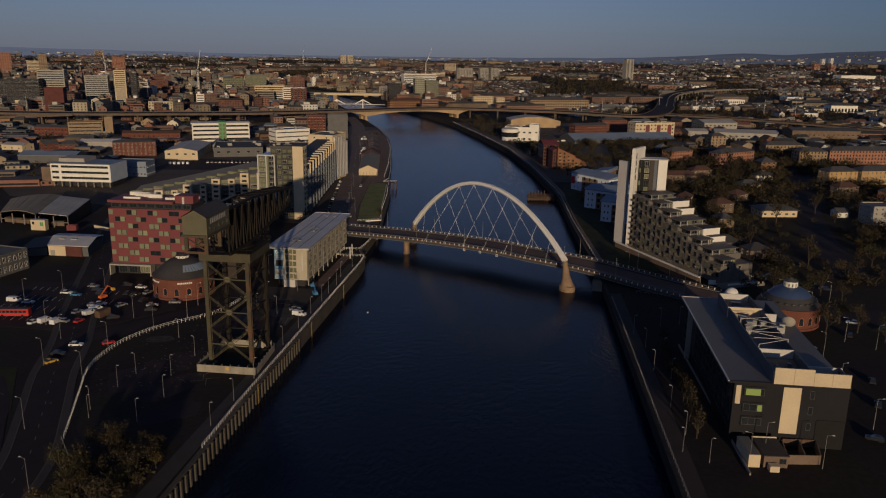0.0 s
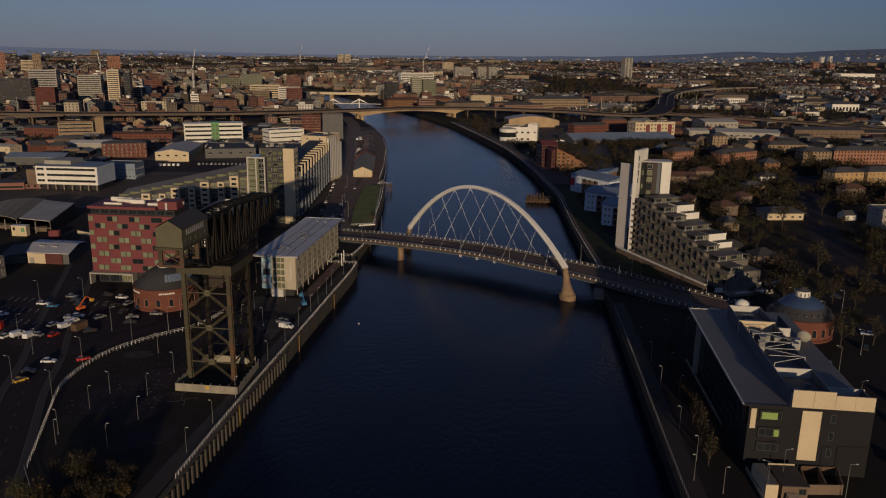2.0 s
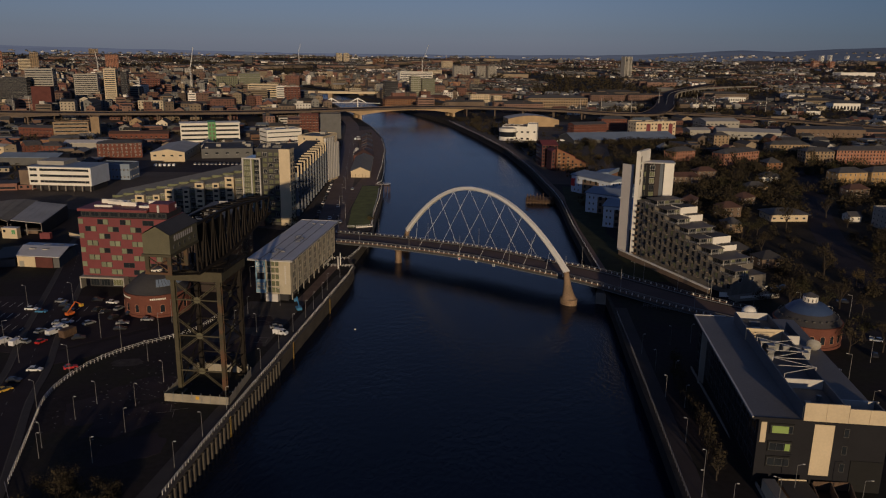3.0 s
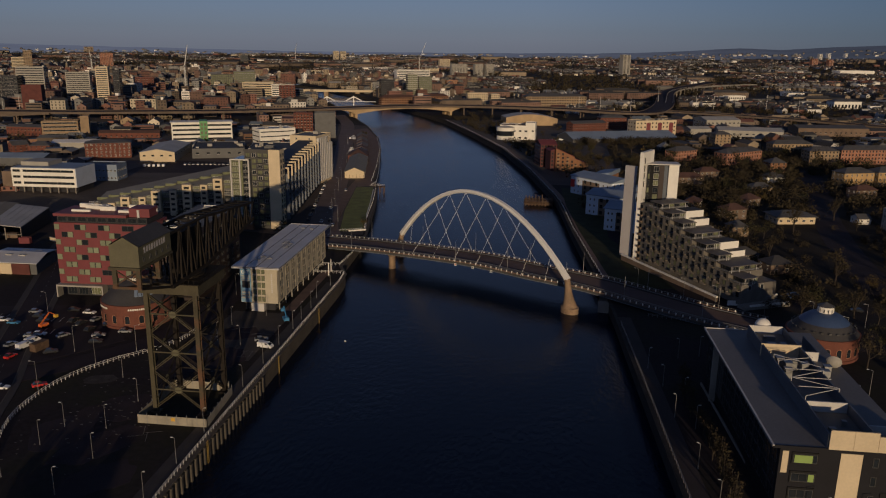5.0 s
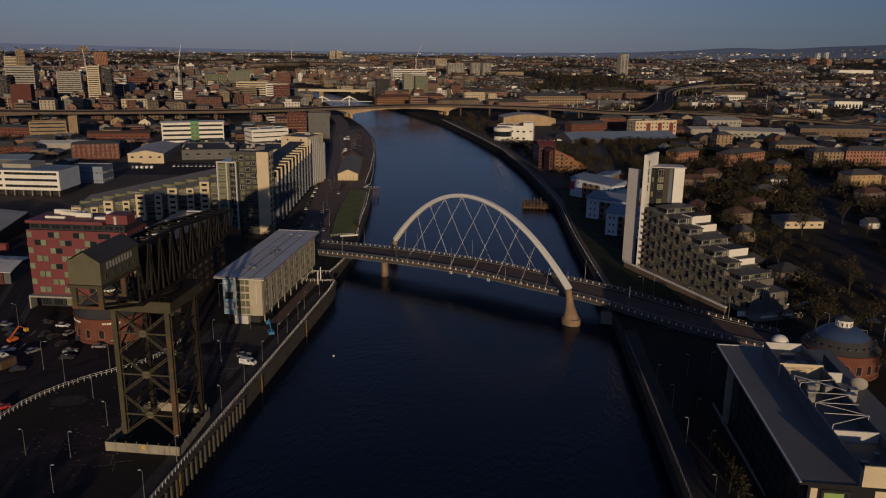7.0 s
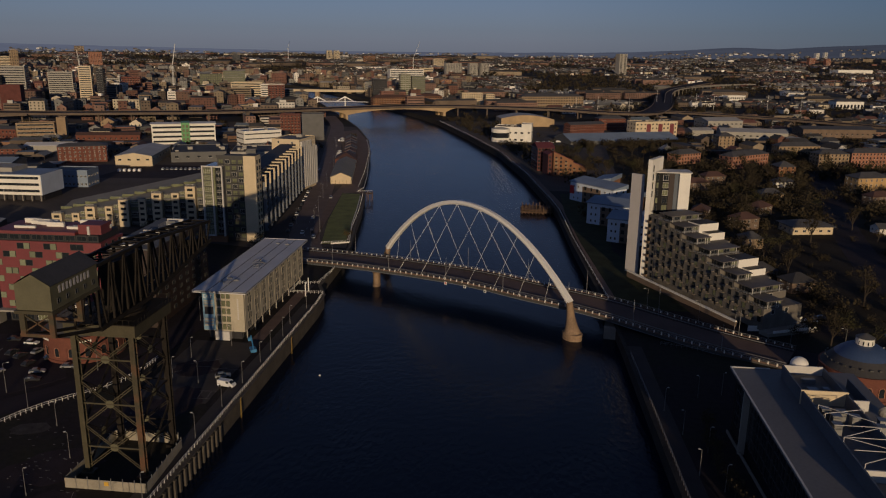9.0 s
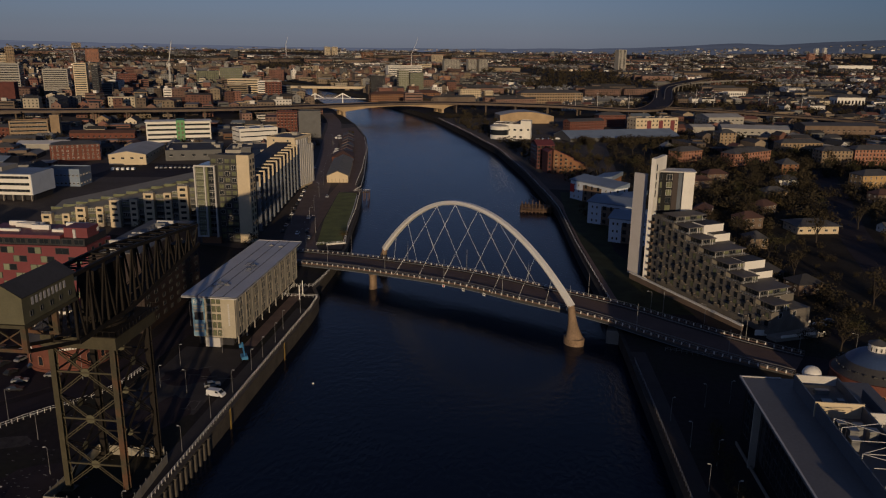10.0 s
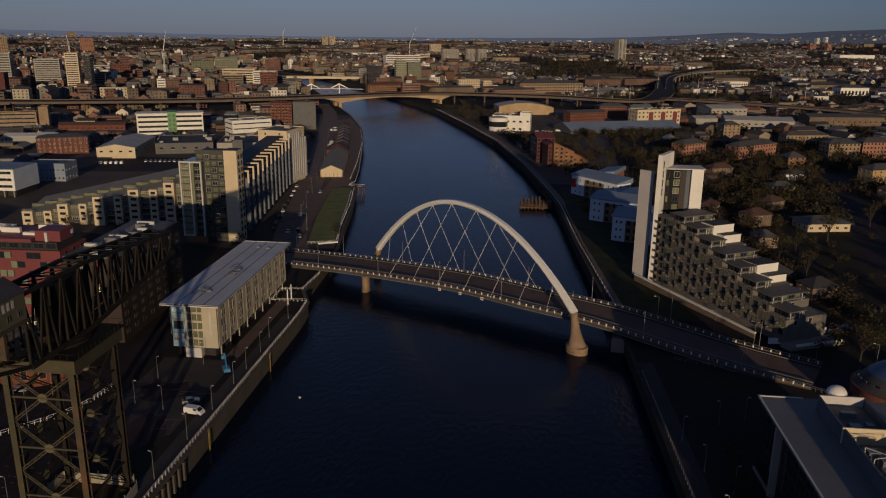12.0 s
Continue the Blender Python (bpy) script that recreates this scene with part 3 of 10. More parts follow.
def strip(bm, pts, w, h, dz=0.0):
    """One unbroken bar of section w by h, centred dz above a line of points."""
    ribbon(bm, [(p[0], p[1], p[2] + dz + h / 2) for p in pts], w, 0, h)
    bmesh.ops.recalc_face_normals(bm, faces=bm.faces)


def curve_points(line, step=6.0):
    """A smooth line through points, for curving kerbs and decks."""
    P = [Vector(p) for p in line]
    P = [P[0] * 2 - P[1]] + P + [P[-1] * 2 - P[-2]]
    out = []
    for i in range(1, len(P) - 2):
        n = max(2, int((P[i + 1] - P[i]).length / step))
        for k in range(n):
            t = k / n
            out.append(0.5 * (2 * P[i] + (P[i + 1] - P[i - 1]) * t + (2 * P[i - 1] - 5 * P[i] + 4 * P[i + 1] - P[i + 2]) * t * t + (3 * P[i] - P[i - 1] - 3 * P[i + 1] + P[i + 2]) * t ** 3))
    out.append(P[-2])
    return out


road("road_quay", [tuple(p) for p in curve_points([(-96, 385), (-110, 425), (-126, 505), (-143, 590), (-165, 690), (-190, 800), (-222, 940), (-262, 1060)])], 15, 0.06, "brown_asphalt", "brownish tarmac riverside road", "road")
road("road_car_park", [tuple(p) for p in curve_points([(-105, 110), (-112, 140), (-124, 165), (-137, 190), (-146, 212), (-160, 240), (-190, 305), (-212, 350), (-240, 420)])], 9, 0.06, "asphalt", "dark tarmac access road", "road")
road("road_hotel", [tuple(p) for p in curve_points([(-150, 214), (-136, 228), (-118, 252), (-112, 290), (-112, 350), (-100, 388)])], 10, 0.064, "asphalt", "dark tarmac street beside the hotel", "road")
road("road_south", [tuple(p) for p in curve_points([(55, 310), (80, 296), (115, 285), (170, 292), (260, 330), (420, 400)])], 17, 0.06, "asphalt", "dark tarmac street beyond the bridge", "road")
road("road_hill", [tuple(p) for p in curve_points([(142, 340), (146.4, 375.7), (150.8, 404.2), (159.1, 446.1), (171.7, 498.8), (189.1, 559.9), (207.3, 629.5), (226, 700)])], 15, 0.06, "asphalt", "dark tarmac street between gardens", "road")
road("promenade_north", [(-78.4, 120), (-78.4, 322)], 4.4, 0.05, "paving", "pale paved riverside walk", "pavement")
road("promenade_south", [(41.2, 60), (40.4, 150), (39.2, 188), (35.4, 298)], 4.4, 0.05, "brickpave", "brown paved riverside walk", "pavement")
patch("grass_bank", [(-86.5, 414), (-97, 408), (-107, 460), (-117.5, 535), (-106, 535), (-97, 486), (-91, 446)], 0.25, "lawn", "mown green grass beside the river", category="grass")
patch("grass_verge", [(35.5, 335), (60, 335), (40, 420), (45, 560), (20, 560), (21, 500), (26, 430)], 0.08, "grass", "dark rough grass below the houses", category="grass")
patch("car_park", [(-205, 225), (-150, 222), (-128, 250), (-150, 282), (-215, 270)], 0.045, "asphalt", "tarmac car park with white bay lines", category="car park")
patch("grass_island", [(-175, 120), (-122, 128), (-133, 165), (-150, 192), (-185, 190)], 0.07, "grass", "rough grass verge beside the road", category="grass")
patch("quay_paving", [(-106, 545), (-117, 536), (-124, 560), (-148, 660), (-172, 760), (-205, 880), (-190, 905), (-160, 813), (-139, 721), (-122, 624), (-112.5, 560)], 0.05, "red_paving", "brown paved quayside", category="pavement")
patch("quay_pavement", [(-98.5, 406.5), (-101.2, 408.2), (-108.2, 462.5), (-117.8, 535), (-121, 560), (-124.5, 560), (-121.5, 520), (-113.5, 470), (-104.5, 432), (-100.5, 415)], 0.12, "red_paving", "raised brown pavement beside the grass", category="pavement", thick=0.12)
patch("hotel_forecourt", [(-104, 240), (-82.8, 240), (-82.8, 345), (-87, 345), (-87, 283), (-104, 283)], 0.03, "paving", "dull paved forecourt of the hotel", category="pavement")

NORTH = [(along(LEFT, y) - 1.5, y) for y in (404, 440, 490, 540, 560, 625, 720, 813, 933)]
patch("yard_ground", NORTH + [(-330, 960), (-700, 930), (-520, 640), (-330, 440), (-130, 398)], 0.02, "town_ground", "brown yards and streets between the buildings", category="ground")
patch("scrub_ground", [(66, 345), (92, 330), (140, 322), (240, 345), (420, 420), (480, 700), (300, 830), (70, 800), (62, 560), (60, 420)], 0.02, "scrub_ground", "dark brown scrub and gardens", category="ground")
road("path_south", [(along(RIGHT, y) + 4.2, y) for y in (340, 400, 433, 469, 506, 538, 590, 639, 700, 755, 820, 876, 950, 1026)], 3.0, 0.05, "red_paving", "brown riverside footpath", "pavement")
patch("bank_ground", [(along(RIGHT, y) + 1.5, y) for y in (570, 639, 755, 876, 1026)] + [(40, 1060), (110, 960), (70, 800), (62, 570)], 0.02, "town_ground", "brown open ground on the south bank", category="ground")
patch("hotel_terrace", [(-86.9, 286), (-82.9, 286), (-82.9, 338), (-86.9, 338)], 0.06, "red_paving", "brown paved terrace beside the hotel", category="pavement")

# ---- arch bridge ----
DECK = [(-112, 389, 0.3), (-93, 384, 0.9), (-62, 372.5, 2.4), (-23, 356, 3.4), (4.8, 340, 3.3), (28, 328.5, 2.6), (50, 313, 1.6), (66, 302.5, 0.9), (82, 294, 0.3)]
FOOT_A, FOOT_B = Vector((16.7, 315.0, 0)), Vector((-63.5, 394.0, 0))


def arch_point(u):
    """Axis of the arch, u from -1 at the near foot to 1 at the far one."""
    p = FOOT_A.lerp(FOOT_B, (u + 1) / 2)
    return Vector((p.x, p.y, 32.95 - (31.5 * u ** 2.05 if u > 0 else 27.2 * (-u) ** 2.08)))


def build_bridge():
    t = thing("arch_bridge", "road bridge hung from one slanting white steel arch", "bridge")
    line = curve_points(DECK, 5.0)
    W = 18.5
    bm = bmesh.new()
    ribbon(bm, [tuple(p) for p in line], 12.5, 0, 0.25)
    bmesh.ops.recalc_face_normals(bm, faces=bm.faces)
    part("carriageway", bm, M["bridge_asphalt"], t, "dark worn tarmac carriageway")
    norm = []
    for i, p in enumerate(line):
        d = line[min(i + 1, len(line) - 1)] - line[max(i - 1, 0)]
        d.z = 0
        d.normalize()
        norm.append(Vector((-d.y, d.x, 0)))
    bm = bmesh.new()
    ribbon(bm, [tuple(p - Vector((0, 0, 0.3))) for p in line], W, 0, 0.9)
    bmesh.ops.recalc_face_normals(bm, faces=bm.faces)
    part("deck", bm, M["mid_grey"], t, "grey steel deck")
    for s in (-1, 1):
        off = [p + n * s * (W / 2) for p, n in zip(line, norm)]
        walk_line = [p + n * s * 7.75 + Vector((0, 0, 0.16)) for p, n in zip(line, norm)]
        bm = bmesh.new()
        ribbon(bm, [tuple(p) for p in walk_line], 3.0, 0, 0.3)
        bmesh.ops.recalc_face_normals(bm, faces=bm.faces)
        part("footway", bm, M["brickpave"], t, "brown surfaced footway")
        bm = bmesh.new()
        strip(bm, off, 0.4, 0.8, -0.45)
        part("edge_beam", bm, M["dark_panel"], t, "dark steel edge beam")
        bm = bmesh.new()
        strip(bm, [p - n * s * 0.05 for p, n in zip(off, norm)], 0.7, 0.14, -0.93)
        part("edge_flange", bm, M["slate_panel"], t, "thin blue-grey flange below the edge")
        bm = bmesh.new()
        strip(bm, off, 0.12, 0.55, 0.22)
        part("parapet_panel", bm, M["red_paving"], t, "brown panel between the parapet posts")
        bm = bmesh.new()
        strip(bm, off, 0.14, 0.1, 1.25)
        part("handrail", bm, M["galv"], t, "steel handrail")
        for dz in (0.85, 0.5):
            bm = bmesh.new()
            strip(bm, off, 0.05, 0.05, dz)
            part("rail_bar", bm, M["galv"], t)
        bm = bmesh.new()
        box(bm, -0.2, 0.2, -0.1, 0.1, 0.1, 1.0)
        post = finish(bm, "parapet_post", M["white_wall"])
        total = 0.0
        for a, b, n in zip(off, off[1:], norm):
            L = (b - a).length
            while total < L:
                p = a.lerp(b, total / L)
                piece("parapet_post", post, t, pose(p.x, p.y, p.z, 0, 0, math.degrees(math.atan2(-n.x, n.y))))
                total += 2.6
            total -= L
        bm = bmesh.new()
        inner = [p + n * s * 6.3 for p, n in zip(line, norm)]
        strip(bm, inner, 0.08, 0.3, 0.7)
        part("crash_barrier", bm, M["galv"], t, "steel crash barrier")
    # arch: a boxed rib that is deeper at its feet
    bm = bmesh.new()
    chord = (FOOT_B - FOOT_A).normalized()
    side = Vector((-chord.y, chord.x, 0))
    prev = None
    N = 72
    for i in range(N + 1):
        u = -0.968 + 1.928 * i / N
        p = arch_point(u)
        d = (arch_point(min(u + 0.01, 0.999)) - arch_point(max(u - 0.01, -0.999))).normalized()
        up = side.cross(d)
        up = up if up.z > 0 else -up
        hw, hh = 0.9 + 0.25 * abs(u), 0.8 + 0.3 * abs(u) ** 3
        ring = [bm.verts.new(p + side * (a * hw) + up * (b * hh)) for a, b in ((-0.62, -1), (0.62, -1), (1, -0.35), (0.75, 1), (-0.75, 1), (-1, -0.35))]
        if prev:
            for k in range(6):
                j = (k + 1) % 6
                bm.faces.new((prev[k], prev[j], ring[j], ring[k]))
        else:
            bm.faces.new(ring)
        prev = ring
    bm.faces.new(prev)
    bmesh.ops.recalc_face_normals(bm, faces=bm.faces)
    part("arch_rib", bm, M["white_steel"], t, "white painted steel arch rib")
    # feet of the arch
    for f, u in ((FOOT_A, -1), (FOOT_B, 1)):
        bm = bmesh.new()
        lathe(bm, [(3.0, WATER - 2), (3.0, WATER + 0.9), (2.9, WATER + 1.0), (2.9, WATER + 1.3), (3.05, WATER + 1.4), (3.05, WATER + 2.25), (2.85, WATER + 2.35)], 24)
        bmesh.ops.scale(bm, vec=(1, 1.25, 1), verts=bm.verts)
        part("pier_base", bm, M["pier_concrete"], t, "rounded brown concrete pier", at=pose(f.x, f.y, 0, 0, 0, math.degrees(math.atan2(side.x, -side.y)) + 90))
        bm = bmesh.new()
        q = arch_point(0.955 if u > 0 else -0.963)
        prev = None
        for k in range(9):
            s = k / 8
            c = Vector((f.x, f.y, WATER + 2.3)).lerp(q, s)
            wide, deep = 1.15 + 1.9 * (1 - s) ** 2.4, 1.2 + 1.7 * (1 - s) ** 2.4
            ring = [bm.verts.new(c + side * math.cos(a) * wide + chord * math.sin(a) * deep) for a in [2 * math.pi * i / 16 for i in range(16)]]
            if prev:
                for i in range(16):
                    bm.faces.new((prev[i], prev[(i + 1) % 16], ring[(i + 1) % 16], ring[i]))
            prev = ring
        bm.faces.new(prev)
        bmesh.ops.recalc_face_normals(bm, faces=bm.faces)
        part("arch_foot", bm, M["pier_concrete"], t, "tapering brown concrete arch foot", smooth=True)
    # round piers under the deck, at the other ends of the pier lines
    for x, y in ((-61.5, 364.3),):
        bm = bmesh.new()
        lathe(bm, [(1.9, WATER - 2), (1.9, WATER + 0.6), (1.75, WATER + 0.8), (1.75, 0.6), (2.1, 0.9), (2.1, 1.4)], 20)
        bmesh.ops.scale(bm, vec=(0.85, 1.3, 1), verts=bm.verts)
        part("deck_pier", bm, M["pier_concrete"], t, "brown concrete deck pier", at=pose(x, y, 0))
        bm = bmesh.new()
        box(bm, -2.6, 2.6, -0.9, 0.9, 1.4, 2.2)
        part("pier_head", bm, M["concrete"], t, at=pose(x, y, 0, 0, 0, -27))
    for x, y in ((-86, 378), (32, 328)):
        bm = bmesh.new()
        box(bm, -2.5, 2.5, -12, 12, WATER - 1, -0.4)
        part("abutment", bm, M["concrete"], t, at=pose(x, y, 0, 0, 0, -10))
    # hangers: to the near edge from nodes 3..9, to the far edge from nodes 0..6
    def edge(q, s):
        L = [((b - a).length) for a, b in zip(line, line[1:])]
        d = q * sum(L)
        for i, seg in enumerate(L):
            if d <= seg or i == len(L) - 1:
                k = d / seg
                return line[i].lerp(line[i + 1], k) + norm[i].lerp(norm[i + 1], k) * s * (W / 2 + 0.1)
            d -= seg
    def near_x(x, s):
        q = min((i / 400 for i in range(401)), key=lambda q: abs(edge(q, s).x - x))
        return edge(q, s)
    us = [0.805, 0.657, 0.494, 0.312, 0.114, -0.122, -0.315, -0.496, -0.656, -0.80]
    near = [-51.8, -42.0, -32.5, -22.3, -12.4, -2.7, 7.0]
    far = [-55.5, -45.0, -35.0, -25.0, -15.0, -5.0, 4.5]
    for i in range(7):
        for s, x, u in ((-1, near[i], us[i + 3]), (1, far[i], us[i])):
            bm = bmesh.new()
            a = arch_point(u) - Vector((0, 0, 0.7))
            b = near_x(x, s) + Vector((0, 0, -0.2))
            tube(bm, b, a, 0.055, n=6)
            tube(bm, b, b.lerp(a, 0.05), 0.1, n=6)
            tube(bm, a.lerp(b, 0.04), a, 0.1, n=6)
            part("hanger", bm, M["white_steel"], t)
    for x in (-31.5, -23.5, -15.5):
        bm = bmesh.new()
        p = near_x(x, -1)
        box(bm, -0.55, 0.55, -0.06, 0.06, -1.7, -0.6)
        box(bm, -0.3, 0.3, -0.08, -0.06, -1.45, -0.85, 1)
        part("navigation_sign", bm, [M["white_steel"], M["redpaint"] if x < -30 else M["dark_wall"]], t, "square white navigation sign", at=pose(p.x + 0.3, p.y - 0.5, p.z, 0, 0, -27))
    # lamp posts stand on the deck
    for i in range(6, len(line) - 2, 5):
        for s in (-1, 1):
            p = line[i] + norm[i] * s * 8.9 + Vector((0, 0, 0.15))
            bm = bmesh.new()
            tube(bm, (0, 0, 0), (0, 0, 9.0), 0.1, 0.06, 6)
            part("lamp_post", bm, M["galv"], t, at=pose(p.x, p.y, p.z))
    return t


build_bridge()

# ---- hammerhead crane ----
def build_crane():
    t = thing("hammerhead_crane", "tall disused hammerhead dock crane of olive riveted steel", "crane")
    X0, X1, Y0, Y1, TOP = -94.2, -81.3, 204.0, 218.0, 33.0
    for x in (X0, X1):
        for y in (Y0, Y1):
            bm = bmesh.new()
            box(bm, x - 0.58, x + 0.58, y - 0.58, y - 0.46, 0.5, TOP)
            box(bm, x - 0.58, x + 0.58, y + 0.46, y + 0.58, 0.5, TOP)
            box(bm, x - 0.1, x + 0.1, y - 0.46, y + 0.46, 0.5, TOP)
            for k in range(12):
                z = 1.5 + k * 2.7
                box(bm, x - 0.54, x + 0.54, y - 0.47, y + 0.47, z, z + 0.25)
            box(bm, x - 1.3, x + 1.3, y - 1.3, y + 1.3, 0.0, 0.6)
            # rear legs take a darker steel that stands in for their shade
            part("leg", bm, (M["rust_leg"] if x > -85 else M["crane"]) if y < 210 else M["crane_rust_shade"], t, "riveted plate leg")
    # bracing: three crosses a side
    sides = [((X0, Y0), (X1, Y0)), ((X1, Y0), (X1, Y1)), ((X1, Y1), (X0, Y1)), ((X0, Y1), (X0, Y0))]
    for (ax, ay), (bx, by) in sides:
        for k in range(3):
            z0, z1 = 1.5 + k * 10.3, 1.5 + (k + 1) * 10.3
            zm = (z0 + z1) / 2
            for za, zb in ((z0, z1), (z1, z0)):
                bm = bmesh.new()
                for o in (-0.3, 0.3):
                    beam(bm, (ax, ay, za + o), (bx, by, zb + o), 0.17)
                n = 10
                for i in range(n):
                    s0, s1 = i / n, (i + 1) / n
                    p = Vector((ax, ay, za)).lerp(Vector((bx, by, zb)), s0)
                    q = Vector((ax, ay, za)).lerp(Vector((bx, by, zb)), s1)
                    beam(bm, p + Vector((0, 0, 0.3 if i % 2 else -0.3)), q + Vector((0, 0, -0.3 if i % 2 else 0.3)), 0.08)
                # only the front keeps the lighter steel; elsewhere shade is in the colour
                part("brace", bm, M["crane"] if ay == by == Y0 else M["crane_rust_shade"], t, "latticed diagonal brace")
            bm = bmesh.new()
            beam(bm, (ax, ay, zm), (bx, by, zm), 0.25, 0.35)
            part("strut", bm, M["crane"] if ay == by == Y0 else M["crane_rust_shade"], t)
            bm = bmesh.new()
            mx, my = (ax + bx) / 2, (ay + by) / 2
            lathe(bm, [(0.95, -0.1), (0.95, 0.1)], 8)
            part("gusset_plate", bm, M["crane_house"], t, at=pose(mx, my, zm, 90 if ay == by else 0, 0 if ay == by else 90, 0))
    # top girder ring and platform
    bm = bmesh.new()
    for (x0, x1, y0, y1) in ((X0 - 1.4, X1 + 1.4, Y0 - 1.3, Y0 + 0.8), (X0 - 1.4, X1 + 1.4, Y1 - 0.8, Y1 + 1.3), (X0 - 1.4, X0 + 0.8, Y0 + 0.8, Y1 - 0.8), (X1 - 0.8, X1 + 1.4, Y0 + 0.8, Y1 - 0.8)):
        box(bm, x0, x1, y0, y1, TOP, TOP + 2.8)
    part("top_girder", bm, M["crane"], t, "deep riveted girder round the tower top")
    bm = bmesh.new()
    box(bm, X0 - 2.0, X1 + 2.0, Y0 - 2.0, Y1 + 2.0, TOP + 2.81, TOP + 3.0)
    for k in range(14):
        s = k / 13
        for y in (Y0 - 2.0, Y1 + 2.0):
            beam(bm, (X0 - 2 + s * (X1 - X0 + 4), y, TOP + 3), (X0 - 2 + s * (X1 - X0 + 4), y, TOP + 4.1), 0.06)
        for x in (X0 - 2.0, X1 + 2.0):
            beam(bm, (x, Y0 - 2 + s * (Y1 - Y0 + 4), TOP + 3), (x, Y0 - 2 + s * (Y1 - Y0 + 4), TOP + 4.1), 0.06)
    for y in (Y0 - 2.0, Y1 + 2.0):
        beam(bm, (X0 - 2, y, TOP + 4.1), (X1 + 2, y, TOP + 4.1), 0.07)
    for x in (X0 - 2.0, X1 + 2.0):
        beam(bm, (x, Y0 - 2, TOP + 4.1), (x, Y1 + 2, TOP + 4.1), 0.07)
    part("platform", bm, M["crane_rust_shade"], t, "walkway round the turning ring")
    bm = bmesh.new()
    lathe(bm, [(5.8, TOP + 3.0), (5.8, TOP + 3.5), (5.2, TOP + 3.55), (5.2, TOP + 3.9), (4.2, TOP + 4.2)], 28)
    part("slewing_ring", bm, M["crane_rust_shade"], t, "roller ring that carries the jib", at=pose((X0 + X1) / 2, (Y0 + Y1) / 2, 0))
    # jib: two trusses along y
    JX0, JX1, JB = -88.4, -83.2, TOP + 4.3
    ends = (181.0, 251.0)
    def top_z(y):
        return 50.2 if y < 215 else 50.2 - (y - 215) / 36 * 3.2
    def low_z(y):
        return JB if y < 215 else JB + (y - 215) / 36 * 4.8
    for x in (JX0, JX1):
        bm = bmesh.new()
        beam(bm, (x, 182, 41.2), (x, 196, JB + 0.1), 0.5, 0.6)
        beam(bm, (x, 196, JB), (x, 215, JB), 0.7, 0.9)
        beam(bm, (x, 215, JB), (x, ends[1], low_z(ends[1])), 0.7, 0.9)
        beam(bm, (x, 196, 50.2), (x, 215, 50.2), 0.6, 0.7)
        beam(bm, (x, 215, 50.2), (x, ends[1], top_z(ends[1])), 0.6, 0.7)
        part("jib_chord", bm, M["crane_rust_shade"], t, "long riveted jib chords")
        ys = [196 + i * 5.5 for i in range(11)]
        for i, (a, b) in enumerate(zip(ys, ys[1:])):
            bm = bmesh.new()
            beam(bm, (x, a, low_z(a)), (x, a, top_z(a)), 0.45, 0.3)
            m = (a + b) / 2
            beam(bm, (x, a, top_z(a)), (x, m, low_z(m)), 0.3, 0.34)
            beam(bm, (x, m, low_z(m)), (x, b, top_z(b)), 0.3, 0.34)
            part("jib_brace", bm, M["crane_rust_shade"], t)
    for i in range(12):
        y = 196 + i * 5.0
        for z in (low_z(y), top_z(y)):
            bm = bmesh.new()
            beam(bm, (JX0, y, z), (JX1, y, z), 0.33, 0.38)
            part("jib_cross_member", bm, M["crane_rust_shade"], t)
        if i < 11:
            for level in (low_z, top_z):
                bm = bmesh.new()
                beam(bm, (JX0, y, level(y)), (JX1, y + 5.0, level(y + 5.0)), 0.2)
                part("jib_lacing", bm, M["crane_rust_shade"], t)
    for x in (JX0 + 0.4, JX1 - 2.4):
        bm = bmesh.new()
        beam(bm, (x + 1, 197, JB + 0.5), (x + 1, 215, JB + 0.5), 2.0, 0.1)
        beam(bm, (x + 1, 215, JB + 0.5), (x + 1, ends[1] - 2, low_z(ends[1] - 2) + 0.5), 2.0, 0.1)
        part("jib_walkway", bm, M["crane_rust_shade"], t, "plated walkway along the jib")
        bm = bmesh.new()
        for k in range(22):
            y = 197 + k * 2.4
            beam(bm, (x, y, low_z(y) + 0.5), (x, y, low_z(y) + 1.6), 0.06)
        for o in (1.1, 1.6):
            beam(bm, (x, 197, JB + o), (x, 215, JB + o), 0.07)
            beam(bm, (x, 215, JB + o), (x, ends[1] - 2, low_z(ends[1] - 2) + o), 0.07)
        part("walkway_rail", bm, M["crane_rust_shade"], t)
    bm = bmesh.new()
    box(bm, JX0 + 1, JX1 - 1, ends[1] - 8, ends[1] - 3, JB + 3.4, JB + 6.4)
    part("jib_trolley", bm, M["crane_rust_shade"], t, "hoist trolley near the jib's end")
    bm = bmesh.new()
    box(bm, JX0 + 0.8, JX1 - 0.8, 205, 216, JB + 0.3, 48.5)
    part("drive_house", bm, M["crane_rust_shade"], t, "dark machinery between the trusses")
    # machinery house over the tail
    HX0, HX1, HY0, HY1 = -89.4, -82.7, 181.0, 196.0
    bm = bmesh.new()
    box(bm, HX0, HX1, HY0, HY1, 46.3, 51.0)
    for y, flip in ((HY0, 0), (HY1, 1)):
        a, b, c = bm.verts.new((HX0, y, 51.0)), bm.verts.new((HX1, y, 51.0)), bm.verts.new(((HX0 + HX1) / 2, y, 52.9))
        bm.faces.new((b, a, c) if flip else (a, b, c))
    house = part("machinery_house", bm, M["crane_house"], t, "olive sheet-metal machinery house")
    bm = bmesh.new()
    mx = (HX0 + HX1) / 2
